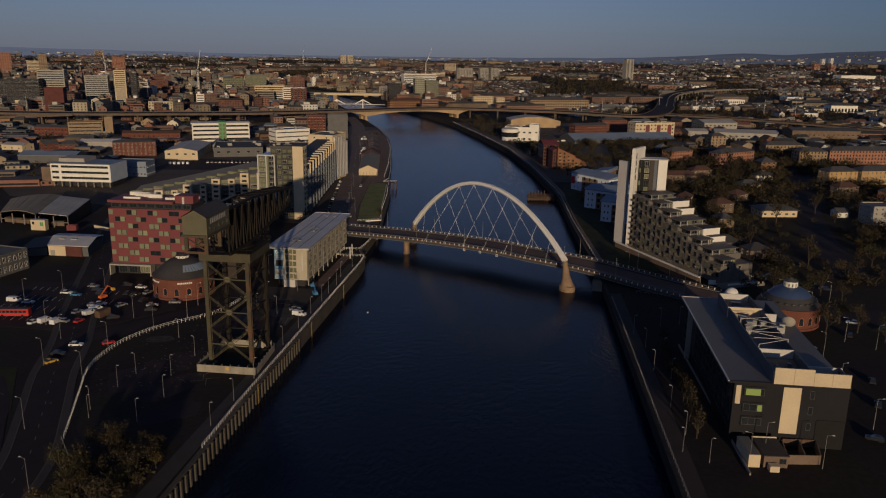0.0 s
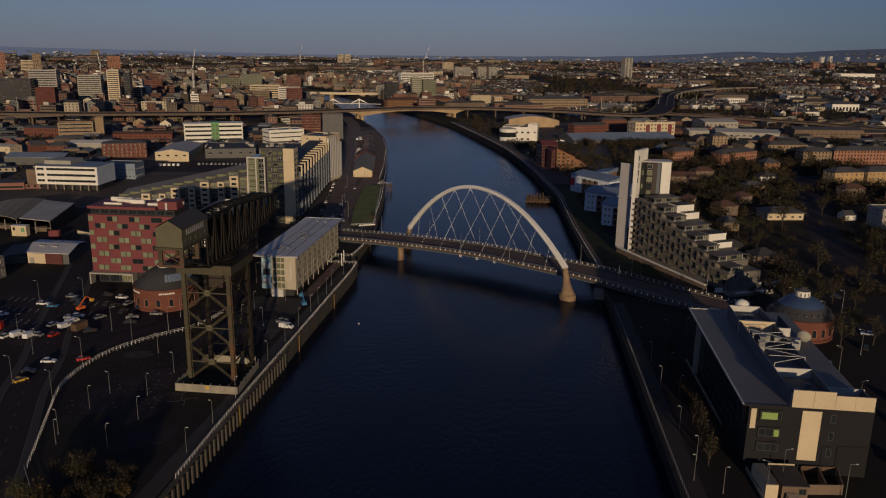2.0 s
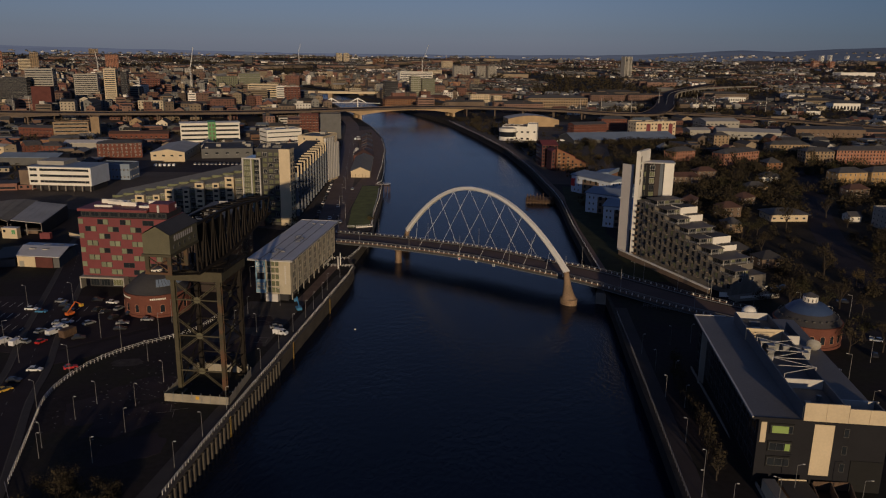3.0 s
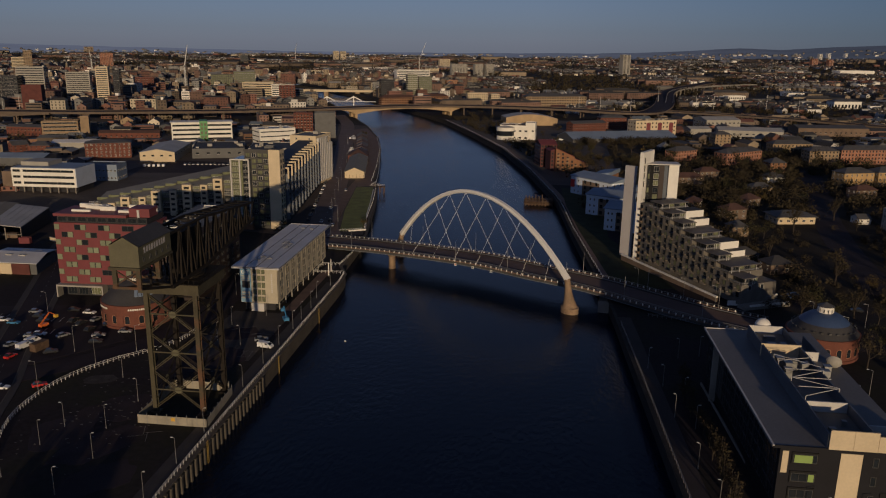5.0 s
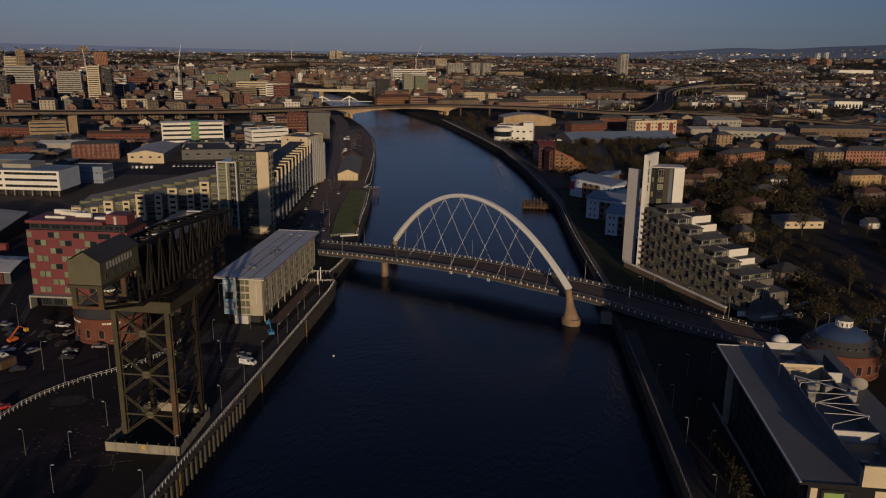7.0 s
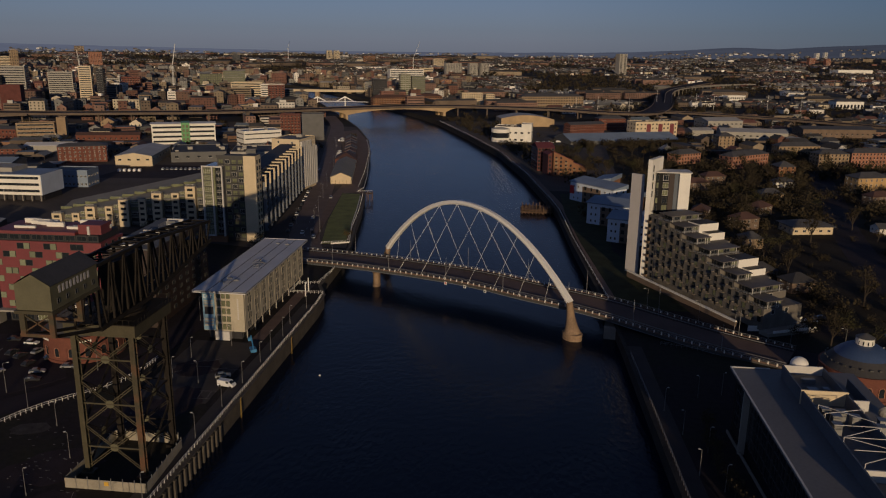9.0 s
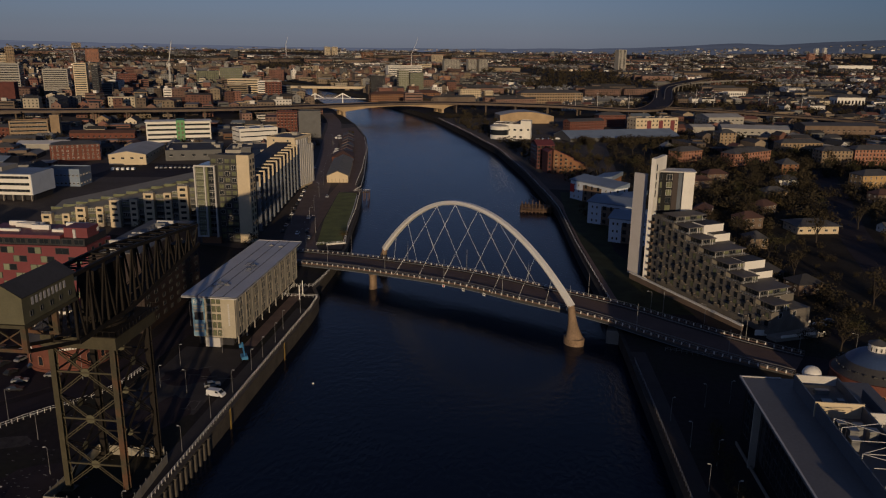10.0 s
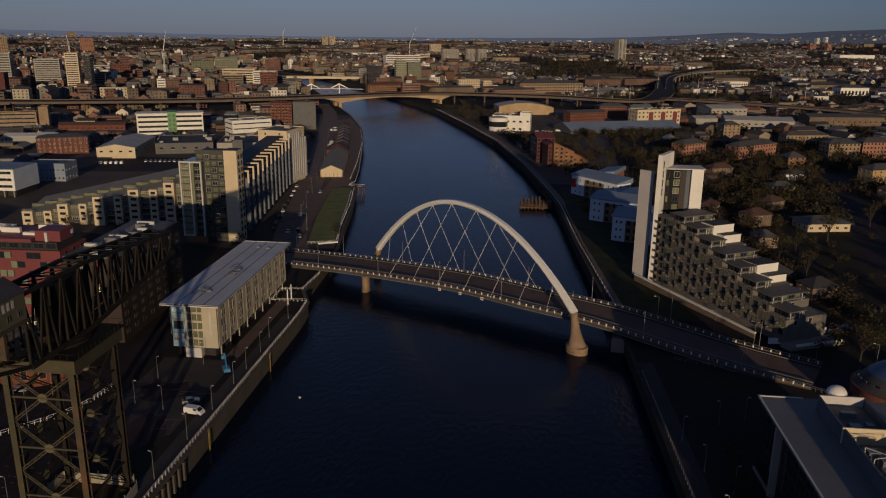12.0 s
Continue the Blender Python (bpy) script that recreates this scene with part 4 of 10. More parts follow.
    for x in (HX0 - 0.25, HX1 + 0.25):
        v = [bm.verts.new(p) for p in ((x, HY0 - 0.2, 50.9), (x, HY1 + 0.2, 50.9), (mx, HY1 + 0.2, 53.05), (mx, HY0 - 0.2, 53.05))]
        bm.faces.new(v)
        v = [bm.verts.new((p.co.x, p.co.y, p.co.z + 0.15)) for p in v]
        bm.faces.new(v)
    bmesh.ops.recalc_face_normals(bm, faces=bm.faces)
    part("house_roof", bm, M["dark_roof"], house, "dark pitched roof of the machinery house")
    # faded maker's lettering, as bars, and a row of small panes
    for i in range(9):
        bm = bmesh.new()
        y = HY0 + 2.4 + i * 1.15
        box(bm, HX1, HX1 + 0.03, y, y + 0.62, 49.0, 50.35)
        part("letter_bar", bm, M["lilac"], house, "pale painted lettering bar")
    for i in range(5):
        piece("window", window_mesh(0.7, 1.0, "dark_frame", "glass", 0), house, face_pose(HX1, HY0, HX1, HY1, 2 + i * 2.8, 47.2, 0.004))
    bm = bmesh.new()
    box(bm, HX0 - 0.3, HX1 + 0.3, HY0 - 0.5, HY1, 45.7, 46.28)
    part("house_floor", bm, M["crane"], t)
    for y in (HY0 + 0.3, HY0 + 9):
        bm = bmesh.new()
        for x in (HX0 + 0.7, HX1 - 0.5):
            beam(bm, (x, y, 41.6), (x, y, 45.7), 1.0, 0.6)
        beam(bm, (HX0 + 0.7, y, 42), (HX1 - 0.5, y, 45.5), 0.25)
        beam(bm, (HX0 + 0.7, y, 45.5), (HX1 - 0.5, y, 42), 0.25)
        beam(bm, (HX0, y, 41.5), (HX1, y, 41.5), 0.5, 0.6)
        part("tail_frame", bm, M["rust_leg"], t, "cross-braced frame below the house")
    return t


build_crane()


def build_crane_wall():
    t = thing("crane_plinth_wall", "pale hoarding panels round the crane's foot", "wall")
    for a, b in (((-96.2, 197.9), (-77.8, 197.9)), ((-77.8, 197.9), (-78.9, 217)), ((-96.2, 197.9), (-96.2, 219)), ((-96.2, 219), (-80.5, 219))):
        bm = bmesh.new()
        a3, b3 = Vector((*a, 1.15)), Vector((*b, 1.15))
        n = max(4, int((b3 - a3).length / 2.4))
        for i in range(n):
            bm = bmesh.new()
            p, q = a3.lerp(b3, (i + 0.02) / n), a3.lerp(b3, (i + 0.98) / n)
            beam(bm, p, q, 0.14, 2.3)
            part("wall_panel", bm, M["hoarding"], t)
        for i in range(n + 1):
            bm = bmesh.new()
            p = a3.lerp(b3, i / n)
            beam(bm, (p.x, p.y, 0), (p.x, p.y, 2.9), 0.16)
            part("post", bm, M["galv"], t)
    bm = bmesh.new()
    box(bm, -87.2, -86.2, 197.74, 197.8, 1.1, 2.0)
    part("sign", bm, M["yellow"], t, "yellow warning sign")


build_crane_wall()

# ---- buildings by the river ----
def text_bars(parent, name, a, b, s0, z0, n, w, h, gap, mat, label, out=0.05, vertical=False):
    """Unreadable or private lettering as plain bars on a wall from a to b."""
    for i in range(n):
        bm = bmesh.new()
        box(bm, 0, w, -0.05, 0, 0, h)
        box(bm, w, w + gap * 0.5, -0.05, 0, h * 0.75, h)
        s, z = (s0, z0 - i * (h + gap)) if vertical else (s0 + i * (w + gap), z0)
        part(name, bm, M[mat], parent, label, at=face_pose(*a, *b, s, z, out))


def build_quay_hotel():
    t = thing("quay_hotel", "long pale grey riverside hotel with an overhanging flat roof", "hotel")
    x0, x1, y0, y1 = -101.8, -88.2, 284.3, 348.6
    bm = bmesh.new()
    box(bm, x0, x1, y0, y1, 3.1, 16.4)
    part("upper_wall", bm, M["hotel_panel"], t, "pale warm panel walls")
    bm = bmesh.new()
    box(bm, x0 + 4.2, x1 + 0.02, y0 - 0.12, y0 - 0.004, 3.1, 16.4)
    part("front_panel", bm, M["hotel_panel"], t, "pale front panel")
    bm = bmesh.new()
    box(bm, x0 + 1.0, x1 - 1.6, y0 + 1.6, y1 - 1.0, -0.5, 3.1)
    part("ground_floor", bm, M["dark_wall"], t, "dark recessed ground floor")
    bm = bmesh.new()
    box(bm, x0 + 3.8, x0 + 8.5, y0 - 0.4, y0 + 1.6, 0.0, 3.0)
    part("entrance", bm, M["frame"], t, "white entrance lobby")
    bm = bmesh.new()
    box(bm, -103.9, -86.5, 281.8, 350.6, 16.75, 17.0)
    box(bm, -103.9, -103.6, 281.8, 350.6, 16.4, 17.12)
    box(bm, -86.8, -86.5, 281.8, 350.6, 16.4, 17.12)
    box(bm, -103.6, -86.8, 281.8, 282.1, 16.4, 17.12)
    box(bm, -103.6, -86.8, 350.3, 350.6, 16.4, 17.12)
    part("roof", bm, M["grey_roof"], t, "pale grey sheet roof with wide eaves")
    for x in (-99.0, -95.0, -91.0):
        bm = bmesh.new()
        box(bm, x - 0.1, x + 0.1, 282.5, 350.0, 17.0, 17.09)
        part("roof_seam", bm, M["mid_grey"], t)
    for x, y, l in ((-95.4, 291, 5.0), (-92.4, 311, 6.5), (-94.8, 316, 4.0)):
        bm = bmesh.new()
        for o in (-0.9, 0.9):
            beam(bm, (x + o, y - l / 2, 17.7), (x + o, y + l / 2, 17.7), 0.12)
            for k in (-0.5, 0.5):
                beam(bm, (x + o, y + k * l, 17.0), (x + o, y + k * l, 17.75), 0.1)
        for k in (-0.5, 0, 0.5):
            beam(bm, (x - 0.9, y + k * l, 17.7), (x + 0.9, y + k * l, 17.7), 0.12)
        part("roof_frame", bm, M["galv"], t, "low steel plant frame")
    for (x, y) in ((-98, 292), (-97, 296), (-94, 294), (-93.5, 312), (-93, 316), (-92, 342), (-96, 343)):
        bm = bmesh.new()
        box(bm, x - 0.8, x + 0.8, y - 0.4, y + 0.4, 17.0, 17.35)
        tube(bm, (x, y, 17.35), (x, y, 17.7), 0.15)
        part("roof_vent", bm, M["galv"], t)
    # river side: five floors of narrow paired windows
    tall = window_mesh(0.7, 2.0, "dark_frame", "glass", 0)
    for k in range(5):
        for i in range(9):
            for o in (-0.75, 0.95):
                piece("window", tall, t, face_pose(x1, y0, x1, y1, 1.0 + 62.8 * (i + 0.5) / 9 + o + (0.35 if k % 2 else -0.35), 3.6 + k * 2.6, 0.004))
    rib = bmesh.new()
    box(rib, -0.04, 0.04, -0.08, 0, 0, 13.1)
    rib = finish(rib, "facade_rib", M["hotel_panel"])
    for i in range(23):
        piece("facade_rib", rib, t, face_pose(x1, y0, x1, y1, 0.9 + 62.8 * i / 22, 3.2, 0.0))
    # front: glazed left bay and window ladder
    window_rows(t, (x0 + 4.6, y0 - 0.12), (x0 + 9.3, y0 - 0.12), 3.3, 5, 2.6, 3, 1.25, 1.9, 0.35, "dark_frame", "green_glass", 1)
    bm = bmesh.new()
    box(bm, x0 + 0.1, x0 + 4.0, y0 - 0.2, y0 - 0.004, 3.3, 16.2)
    part("banner", bm, M["banner"], t, "tall blue advertising banner")
    bm = bmesh.new()
    box(bm, x0 + 0.7, x0 + 3.6, y0 - 0.24, y0 - 0.204, 8.6, 11.2)
    part("banner_panel", bm, M["dark_wall"], t, "dark square on the banner")
    cu = bpy.data.curves.new("banner_word", "FONT")
    cu.body, cu.size, cu.extrude = "EAT", 1.7, 0.03
    cu.materials.append(M["white_wall"])
    w = new("banner_word", cu)
    w.parent = t
    w.matrix_basis = pose(x0 + 0.45, y0 - 0.25, 13.95, 90, 0, 0)
    tagged(w, "white banner lettering EAT")
    text_bars(t, "banner_bar", (x0, y0 - 0.2), (x1, y0 - 0.2), 0.5, 12.8, 3, 2.9, 0.5, 0.35, "grey_wall", "pale lettering bar on the banner", 0.004, True)
    text_bars(t, "banner_bar", (x0, y0 - 0.2), (x1, y0 - 0.2), 0.5, 6.6, 3, 2.9, 0.7, 0.3, "grey_wall", "pale lettering bar on the banner", 0.004, True)
    text_bars(t, "sign_bar", (x0, y0 - 0.12), (x1, y0 - 0.12), 11.4, 13.6, 10, 0.45, 0.5, 0.22, "frame", "pale upright hotel lettering bar", 0.004, True)
    for i in range(16):
        piece("window", window_mesh(2.6, 2.4, "dark_frame", "glass", 1), t, face_pose(x1 - 1.6, y0 + 1.6, x1 - 1.6, y1 - 1, 2 + i * 3.8, 0.4, 0.004))
    for i in range(9):
        bm = bmesh.new()
        tube(bm, (x1 - 0.5, y0 + 3 + i * 7.3, 0), (x1 - 0.5, y0 + 3 + i * 7.3, 3.1), 0.22)
        part("column", bm, M["grey_wall"], t)


def build_red_hotel():
    t = thing("red_hotel", "crimson chequered hotel block with pale green shutters", "hotel", -174.5, 289.6, 0, 2)
    W, D, H = 36.5, 15.0, 28.4
    bm = bmesh.new()
    box(bm, 0, W, 0, D, 5.0, H)
    part("upper_wall", bm, M["crimson"], t, "crimson panel walls")
    bm = bmesh.new()
    box(bm, 1.5, W - 0.5, 1.5, D - 0.5, -0.5, 5.0)
    part("podium", bm, M["dark_wall"], t, "dark glazed podium")
    bm = bmesh.new()
    box(bm, 1.0, W - 1, 0.8, D - 0.6, H + 0.004, H + 2.4)
    part("penthouse", bm, M["dark_wall"], t, "dark glazed top floor")
    bm = bmesh.new()
    box(bm, 0, W - 8.5, 0, D, H + 2.4, H + 3.4)
    part("roof_band", bm, M["crimson"], t, "crimson roof band")
    bm = bmesh.new()
    box(bm, W - 8.3, W - 0.5, 2, 9, H + 2.41, H + 5.6)
    part("lift_house", bm, M["crimson"], t, "crimson lift house")
    bm = bmesh.new()
    box(bm, W - 5.0, W - 4.2, 1.4, 1.98, H + 0.4, H + 5.2)
    part("flue", bm, M["frame"], t, "pale flue")
    rnd = random.Random(3)
    for i in range(14):
        bm = bmesh.new()
        x, y = rnd.uniform(3, W - 4), rnd.uniform(4, D - 2)
        l = rnd.uniform(3, 8)
        box(bm, x, min(x + l, W - 0.4), y, y + rnd.uniform(0.6, 1.4), H + 3.4, H + rnd.uniform(3.9, 5.0))
        part("roof_duct", bm, M["white_wall"], t, "white roof duct")
    # chequered bays: a dark opening behind two pale green shutters
    sh = bmesh.new()
    box(sh, -0.95, 0.95, -0.2, -0.11, 0, 2.0)
    for k in range(3):
        box(sh, -0.95, 0.95, -0.23, -0.2, 0.3 + k * 0.65, 0.38 + k * 0.65)
    sh = finish(sh, "shutter", M["pale_green"])
    wide = window_mesh(4.5, 2.05, "dark_frame", "glass", 1)
    wm = window_mesh(1.5, 1.8, "dark_frame", "glass", 0)
    step = 2.86
    for k in range(8):
        for i in range(5):
            s = (0.7 if k % 2 else 4.9) + i * 9.1 + 0.25 * (k % 3)
            z = 5.75 + k * step
            if s < 2.4:
                piece("shutter", sh, t, face_pose(0, 0, W, 0, 1.1, z + 0.05, 0.0))
                continue
            if s > W - 2.2:
                continue
            piece("window", wide, t, face_pose(0, 0, W, 0, s, z, 0.004))
            shut = 0.85 if k < 4 else 0.7 if k < 6 else 0.5
            for o in (-1.12, 1.12):
                if rnd.random() < shut:
                    piece("shutter", sh, t, face_pose(0, 0, W, 0, s + o, z + 0.05, 0.0))
    for k in range(9):
        for i in range(3):
            if k < 8:
                piece("window", wm, t, face_pose(W, 0, W, D, 2.4 + i * 4.4 + (k % 2), 5.9 + k * step, 0.004))
    window_rows(t, (1.0, 0.8), (W - 1, 0.8), H, 1, 2, 9, 3.2, 1.7, 0.4, "dark_frame", "glass", 1)
    window_rows(t, (1.5, 1.5), (W - 0.5, 1.5), 0, 1, 4, 8, 3.6, 3.2, 0.4, "dark_frame", "glass", 2)
    piece("window", window_mesh(5.5, 2.6, "frame", "green_glass", 4), t, face_pose(1.5, 1.5, W - 0.5, 1.5, 12.5, 0.6, 0.12))
    bm = bmesh.new()
    box(bm, -0.6, 17.5, -2.2, 1.4, 4.3, 4.9)
    box(bm, -0.6, -0.1, -2.2, 1.4, -0.2, 4.3)
    box(bm, 17.0, 17.5, -2.2, 1.4, -0.2, 4.3)
    part("entrance_frame", bm, M["grey_wall"], t, "pale frame round the glazed entrance")
    # low dark wing going back
    w = thing("hotel_wing", "dark conference wing of a hotel with roof ducts", "hotel", -137.9, 290.9, 0, 2)
    bm = bmesh.new()
    box(bm, 0.05, 17, 0, 46, -0.5, 26.5)
    part("wall", bm, M["dark_brown"], w, "dark brown clad wall")
    bm = bmesh.new()
    box(bm, 0.3, 16.7, 0.3, 45.7, 26.504, 26.9)
    part("roof", bm, M["mid_grey"], w)
    window_rows(w, (17, 0), (17, 46), 1.5, 8, 2.9, 8, 2.2, 1.5, 0.6, "dark_frame", "glass", 1)
    window_rows(w, (0.05, 0), (8, 0), 1.5, 8, 2.9, 2, 1.7, 1.8, 0.6, "dark_frame", "pale_green", 0, name="shutter", skip=lambda k, i: (k + i) % 2)
    rnd = random.Random(17)
    for i in range(9):
        bm = bmesh.new()
        x, y, l = rnd.uniform(1, 10), 2 + i * 4.6, rnd.uniform(2.5, 6)
        box(bm, x, x + l, y, y + rnd.uniform(0.7, 1.5), 26.9, 26.9 + rnd.uniform(0.7, 1.6))
        part("roof_duct", bm, M["galv"] if i % 2 else M["frame"], w, "pale roof duct")
    for i in range(3):
        bm = bmesh.new()
        for k in range(5):
            beam(bm, (7.0, 5 + i * 11 + k * 1.2, 26.9), (7.0, 5 + i * 11 + k * 1.2 + 1.2, 28.6), 0.12)
        beam(bm, (7.0, 5 + i * 11, 28.6), (7.0, 12 + i * 11, 28.6), 0.14)
        part("roof_frame", bm, M["galv"], w)
    bm = bmesh.new()
    box(bm, 9.6, 11.6, -0.25, -0.004, 22.6, 24.8)
    part("sign", bm, M["redpaint"], w, "red square sign")
    text_bars(w, "sign_bar", (0, 0), (17, 0), 10.2, 20.8, 6, 0.8, 0.8, 0.5, "white_wall", "white upright lettering bar", 0.03, True)


def build_rotunda(x, y, R, wall_h, apex, lantern, roofs, label, arches=16):
    t = thing("rotunda", label, "rotunda", x, y)
    bm = bmesh.new()
    lathe(bm, [(R + 0.3, -0.5), (R + 0.3, 0.8), (R, 0.9), (R, wall_h - 0.7), (R + 0.25, wall_h - 0.6), (R + 0.35, wall_h), (R - 0.2, wall_h + 0.02)], 48)
    part("wall", bm, M["brick"], t, "round red brick wall")
    prof, mids = [], []
    n = 8
    for i in range(n + 1):
        u = i / n
        r = (R - 0.15) * (1 - u) + 2.2 * u
        prof.append((r, wall_h + 0.05 + (apex - wall_h) * (math.sin(u * math.pi / 2) ** 1.1)))
    bm = bmesh.new()
    lathe(bm, prof, 48, mids=[0, 0, 0] + [1] * 6)
    part("roof", bm, [M[roofs[0]], M[roofs[1]]], t, "shallow domed roof")
    bm = bmesh.new()
    z = prof[-1][1]
    lathe(bm, [(2.3, z - 0.4), (2.3, z + lantern * 0.6), (2.6, z + lantern * 0.6 + 0.05), (0.2, z + lantern)], 16, mids=[0, 0, 1, 1])
    lan = part("lantern", bm, [M["white_wall"], M["slate"]], t, "small white roof lantern")
    for i in range(12):
        a = 2 * math.pi * i / 12
        piece("lantern_pane", window_mesh(0.55, lantern * 0.4, "white_wall", "glass", 0), lan, pose(2.32 * math.cos(a), 2.32 * math.sin(a), z + 0.1, 0, 0, math.degrees(a) + 90))
    # arched windows
    bm = bmesh.new()
    w, h = 1.5, 2.0
    arc = [(w / 2 * math.cos(math.pi * i / 8), h + w / 2 * math.sin(math.pi * i / 8)) for i in range(9)]
    ring = [(-w / 2, 0), (w / 2, 0)] + arc
    f = [bm.verts.new((p[0], -0.04, p[1])) for p in ring]
    bm.faces.new(f).material_index = 1
    outer = [(p[0] * 1.22, p[1] * 1.06 if p[1] > 0.1 else -0.15) for p in ring]
    g = [bm.verts.new((p[0], -0.16, p[1])) for p in outer]
    e = [bm.verts.new((p[0], -0.16, p[1])) for p in ring]
    for i in range(len(ring)):
        j = (i + 1) % len(ring)
        bm.faces.new((g[i], g[j], e[j], e[i]))
        bm.faces.new((e[i], e[j], f[j], f[i]))
    me = finish(bm, "arched_window", [M["red_sandstone"], M["glass"]])
    for i in range(arches):
        a = 2 * math.pi * (i + 0.5) / arches
        piece("arched_window", me, t, pose((R + 0.02) * math.cos(a), (R + 0.02) * math.sin(a), 2.0, 0, 0, math.degrees(a) + 90))
    return t


def build_rotundas():
    t = build_rotunda(-134.0, 270.5, 11.4, 8.2, 14.2, 1.5, ("dark_roof", "dark_roof"), "round red brick rotunda with a dark domed roof")
    # a strip of skylights on the river side of the roof
    for i in range(12):
        a = radians(-62 + i * 7.5)
        bm = bmesh.new()
        pts = []
        for r, z in ((9.6, 10.7), (7.0, 12.6)):
            for da in (-0.055, 0.055):
                pts.append((r * math.cos(a + da), r * math.sin(a + da), z))
        v = [bm.verts.new(p) for p in (pts[0], pts[1], pts[3], pts[2])]
        bm.faces.new(v)
        bmesh.ops.extrude_face_region(bm, geom=bm.faces[:])
        bmesh.ops.translate(bm, vec=(0, 0, 0.15), verts=bm.verts[4:])
        bmesh.ops.recalc_face_normals(bm, faces=bm.faces)
        part("skylight", bm, M["blue_roof"], t, "pale blue roof pane")
    for i in range(16):
        a = radians(-140 + i * 3.4) if i < 8 else radians(-75 + (i - 8) * 3.4)
        bm = bmesh.new()
        box(bm, -0.25, 0.25, -0.1, 0, 0, 0.6)
        part("sign_bar", bm, M["white_wall"], t, "small white lettering bar", at=pose(11.6 * math.cos(a), 11.6 * math.sin(a), 6.6, 0, 0, math.degrees(a) + 90))
    t = build_rotunda(94.6, 275.0, 10.7, 7.4, 13.4, 3.2, ("dark_roof", "dome"), "round red brick rotunda with a blue-grey dome and lantern", 20)
    for i in range(26):
        a = 2 * math.pi * i / 26
        bm = bmesh.new()
        box(bm, -0.4, 0.4, -0.2, 0.1, 0, 0.4)
        part("dormer", bm, M["dark_frame"], t, at=pose(9.4 * math.cos(a), 9.4 * math.sin(a), 9.0, 0, 0, math.degrees(a) + 90))


def build_studio():
    t = thing("studio_building", "dark grey flat-roofed television studio with cream panels", "office building")
    x0, x1, y0, y1, H = 51.5, 79.8, 177.6, 245.0, 16.0
    bm = bmesh.new()
    box(bm, x0 + 1.2, x1, y0, y1, -0.5, H)
    part("wall", bm, M["studio"], t, "black-grey cladding")
    bm = bmesh.new()
    box(bm, x0 - 0.4, x1 + 0.3, y0 + 0.2, y1 + 0.5, H + 0.004, H + 0.5)
    part("roof", bm, M["membrane"], t, "grey membrane roof")
    bm = bmesh.new()
    box(bm, x0 - 0.3, x1 + 0.2, y0 - 0.1, y0 + 0.18, H + 0.004, H + 0.6)
    part("front_coping", bm, M["studio"], t, "dark front coping")
    bm = bmesh.new()
    box(bm, 72.9, 79.6, y0 - 0.2, y0 - 0.13, 0.2, 7.6)
    part("loading_door", bm, M["black"], t, "black loading door")
    bm = bmesh.new()
    box(bm, x0 - 0.45, x0 - 0.05, y0 - 0.2, y1 + 0.55, H + 0.504, H + 0.7)
    box(bm, x0 - 0.05, 60.5, y1 + 0.2, y1 + 0.55, H + 0.504, H + 0.7)
    part("roof_edge", bm, M["frame"], t, "pale roof edging")
    # river side: tall dark glazing with fins
    for i in range(15):
        piece("window", window_mesh(3.6, 11.5, "dark_frame", "glass", 1, 3), t, face_pose(x0 + 1.2, y1, x0 + 1.2, y0, 4 + i * 4.3, 3.2, 0.004))
    for y in (232,):
        bm = bmesh.new()
        box(bm, x0 - 0.3, x0 + 1.2, y, y + 0.7, 0, H)
        part("fin", bm, M["grey_wall"], t, "pale fin wall")
    bm = bmesh.new()
    beam(bm, (51.3, 243, 0.35), (54.2, 161.7, 0.35), 0.35, 0.7)
    part("terrace_wall", bm, M["concrete"], t, "low terrace wall beside the river front")
    # front
    def panel(a, b, z0, z1, mat, label, d=0.12):
        bm = bmesh.new()
        box(bm, a, b, y0 - d, y0 - 0.004, z0, z1)
        part("panel", bm, M[mat], t, label)
    panel(53.2, 54.4, 10.6, 15.5, "cream", "cream panel strip")
    panel(64.4, 68.6, 3.4, 15.7, "cream", "tall cream panel")
    for z in (13.1, 8.9, 5.2):
        bm = bmesh.new()
        box(bm, 55.0, 60.2, y0 - 0.25, y0 - 0.004, z - 0.3, z + 2.3)
        sur = part("window_surround", bm, M["black"], t, "black window surround")
        piece("window", window_mesh(4.7, 1.9, "dark_frame", "glass", 2), sur, face_pose(55.2, y0 - 0.25, 60.0, y0 - 0.25, 2.4, z, 0.004))
        if z < 6:
            continue
        bm = bmesh.new()
        box(bm, 55.5 if z > 12 else 58.6, 59.0 if z > 12 else 59.7, y0 - 0.42, y0 - 0.36, z + 0.1, z + 1.75)
        part("blind", bm, M["blind"], sur, "yellow-green blind")
    for i in range(3):
        piece("window", window_mesh(1.1, 2.1, "dark_frame", "glass", 0), t, face_pose(x0, y0, x1, y0, 19.7, 4.6 + i * 4.2, 0.004))
    # rooftop plant: walled wells, trusses, dish
    def wall(a, b, h, mat, label, z=H + 0.5, w=0.35):
        bm = bmesh.new()
        beam(bm, (*a, z + h / 2), (*b, z + h / 2), w, h)
        part("plant_screen", bm, M[mat], t, label)
    for a, h in ((61.8, 4.2), (66.45, 4.2), (71.1, 3.4), (75.35, 3.4)):
        wall((a, y0 - 0.1), (a + (4.6 if h > 4 else 4.2), y0 - 0.1), h, "cream", "cream plant screen panel")
    wall((61.8, y0 + 0.3), (61.8, 240.5), 3.2, "plant_blue", "blue-grey plant screen")
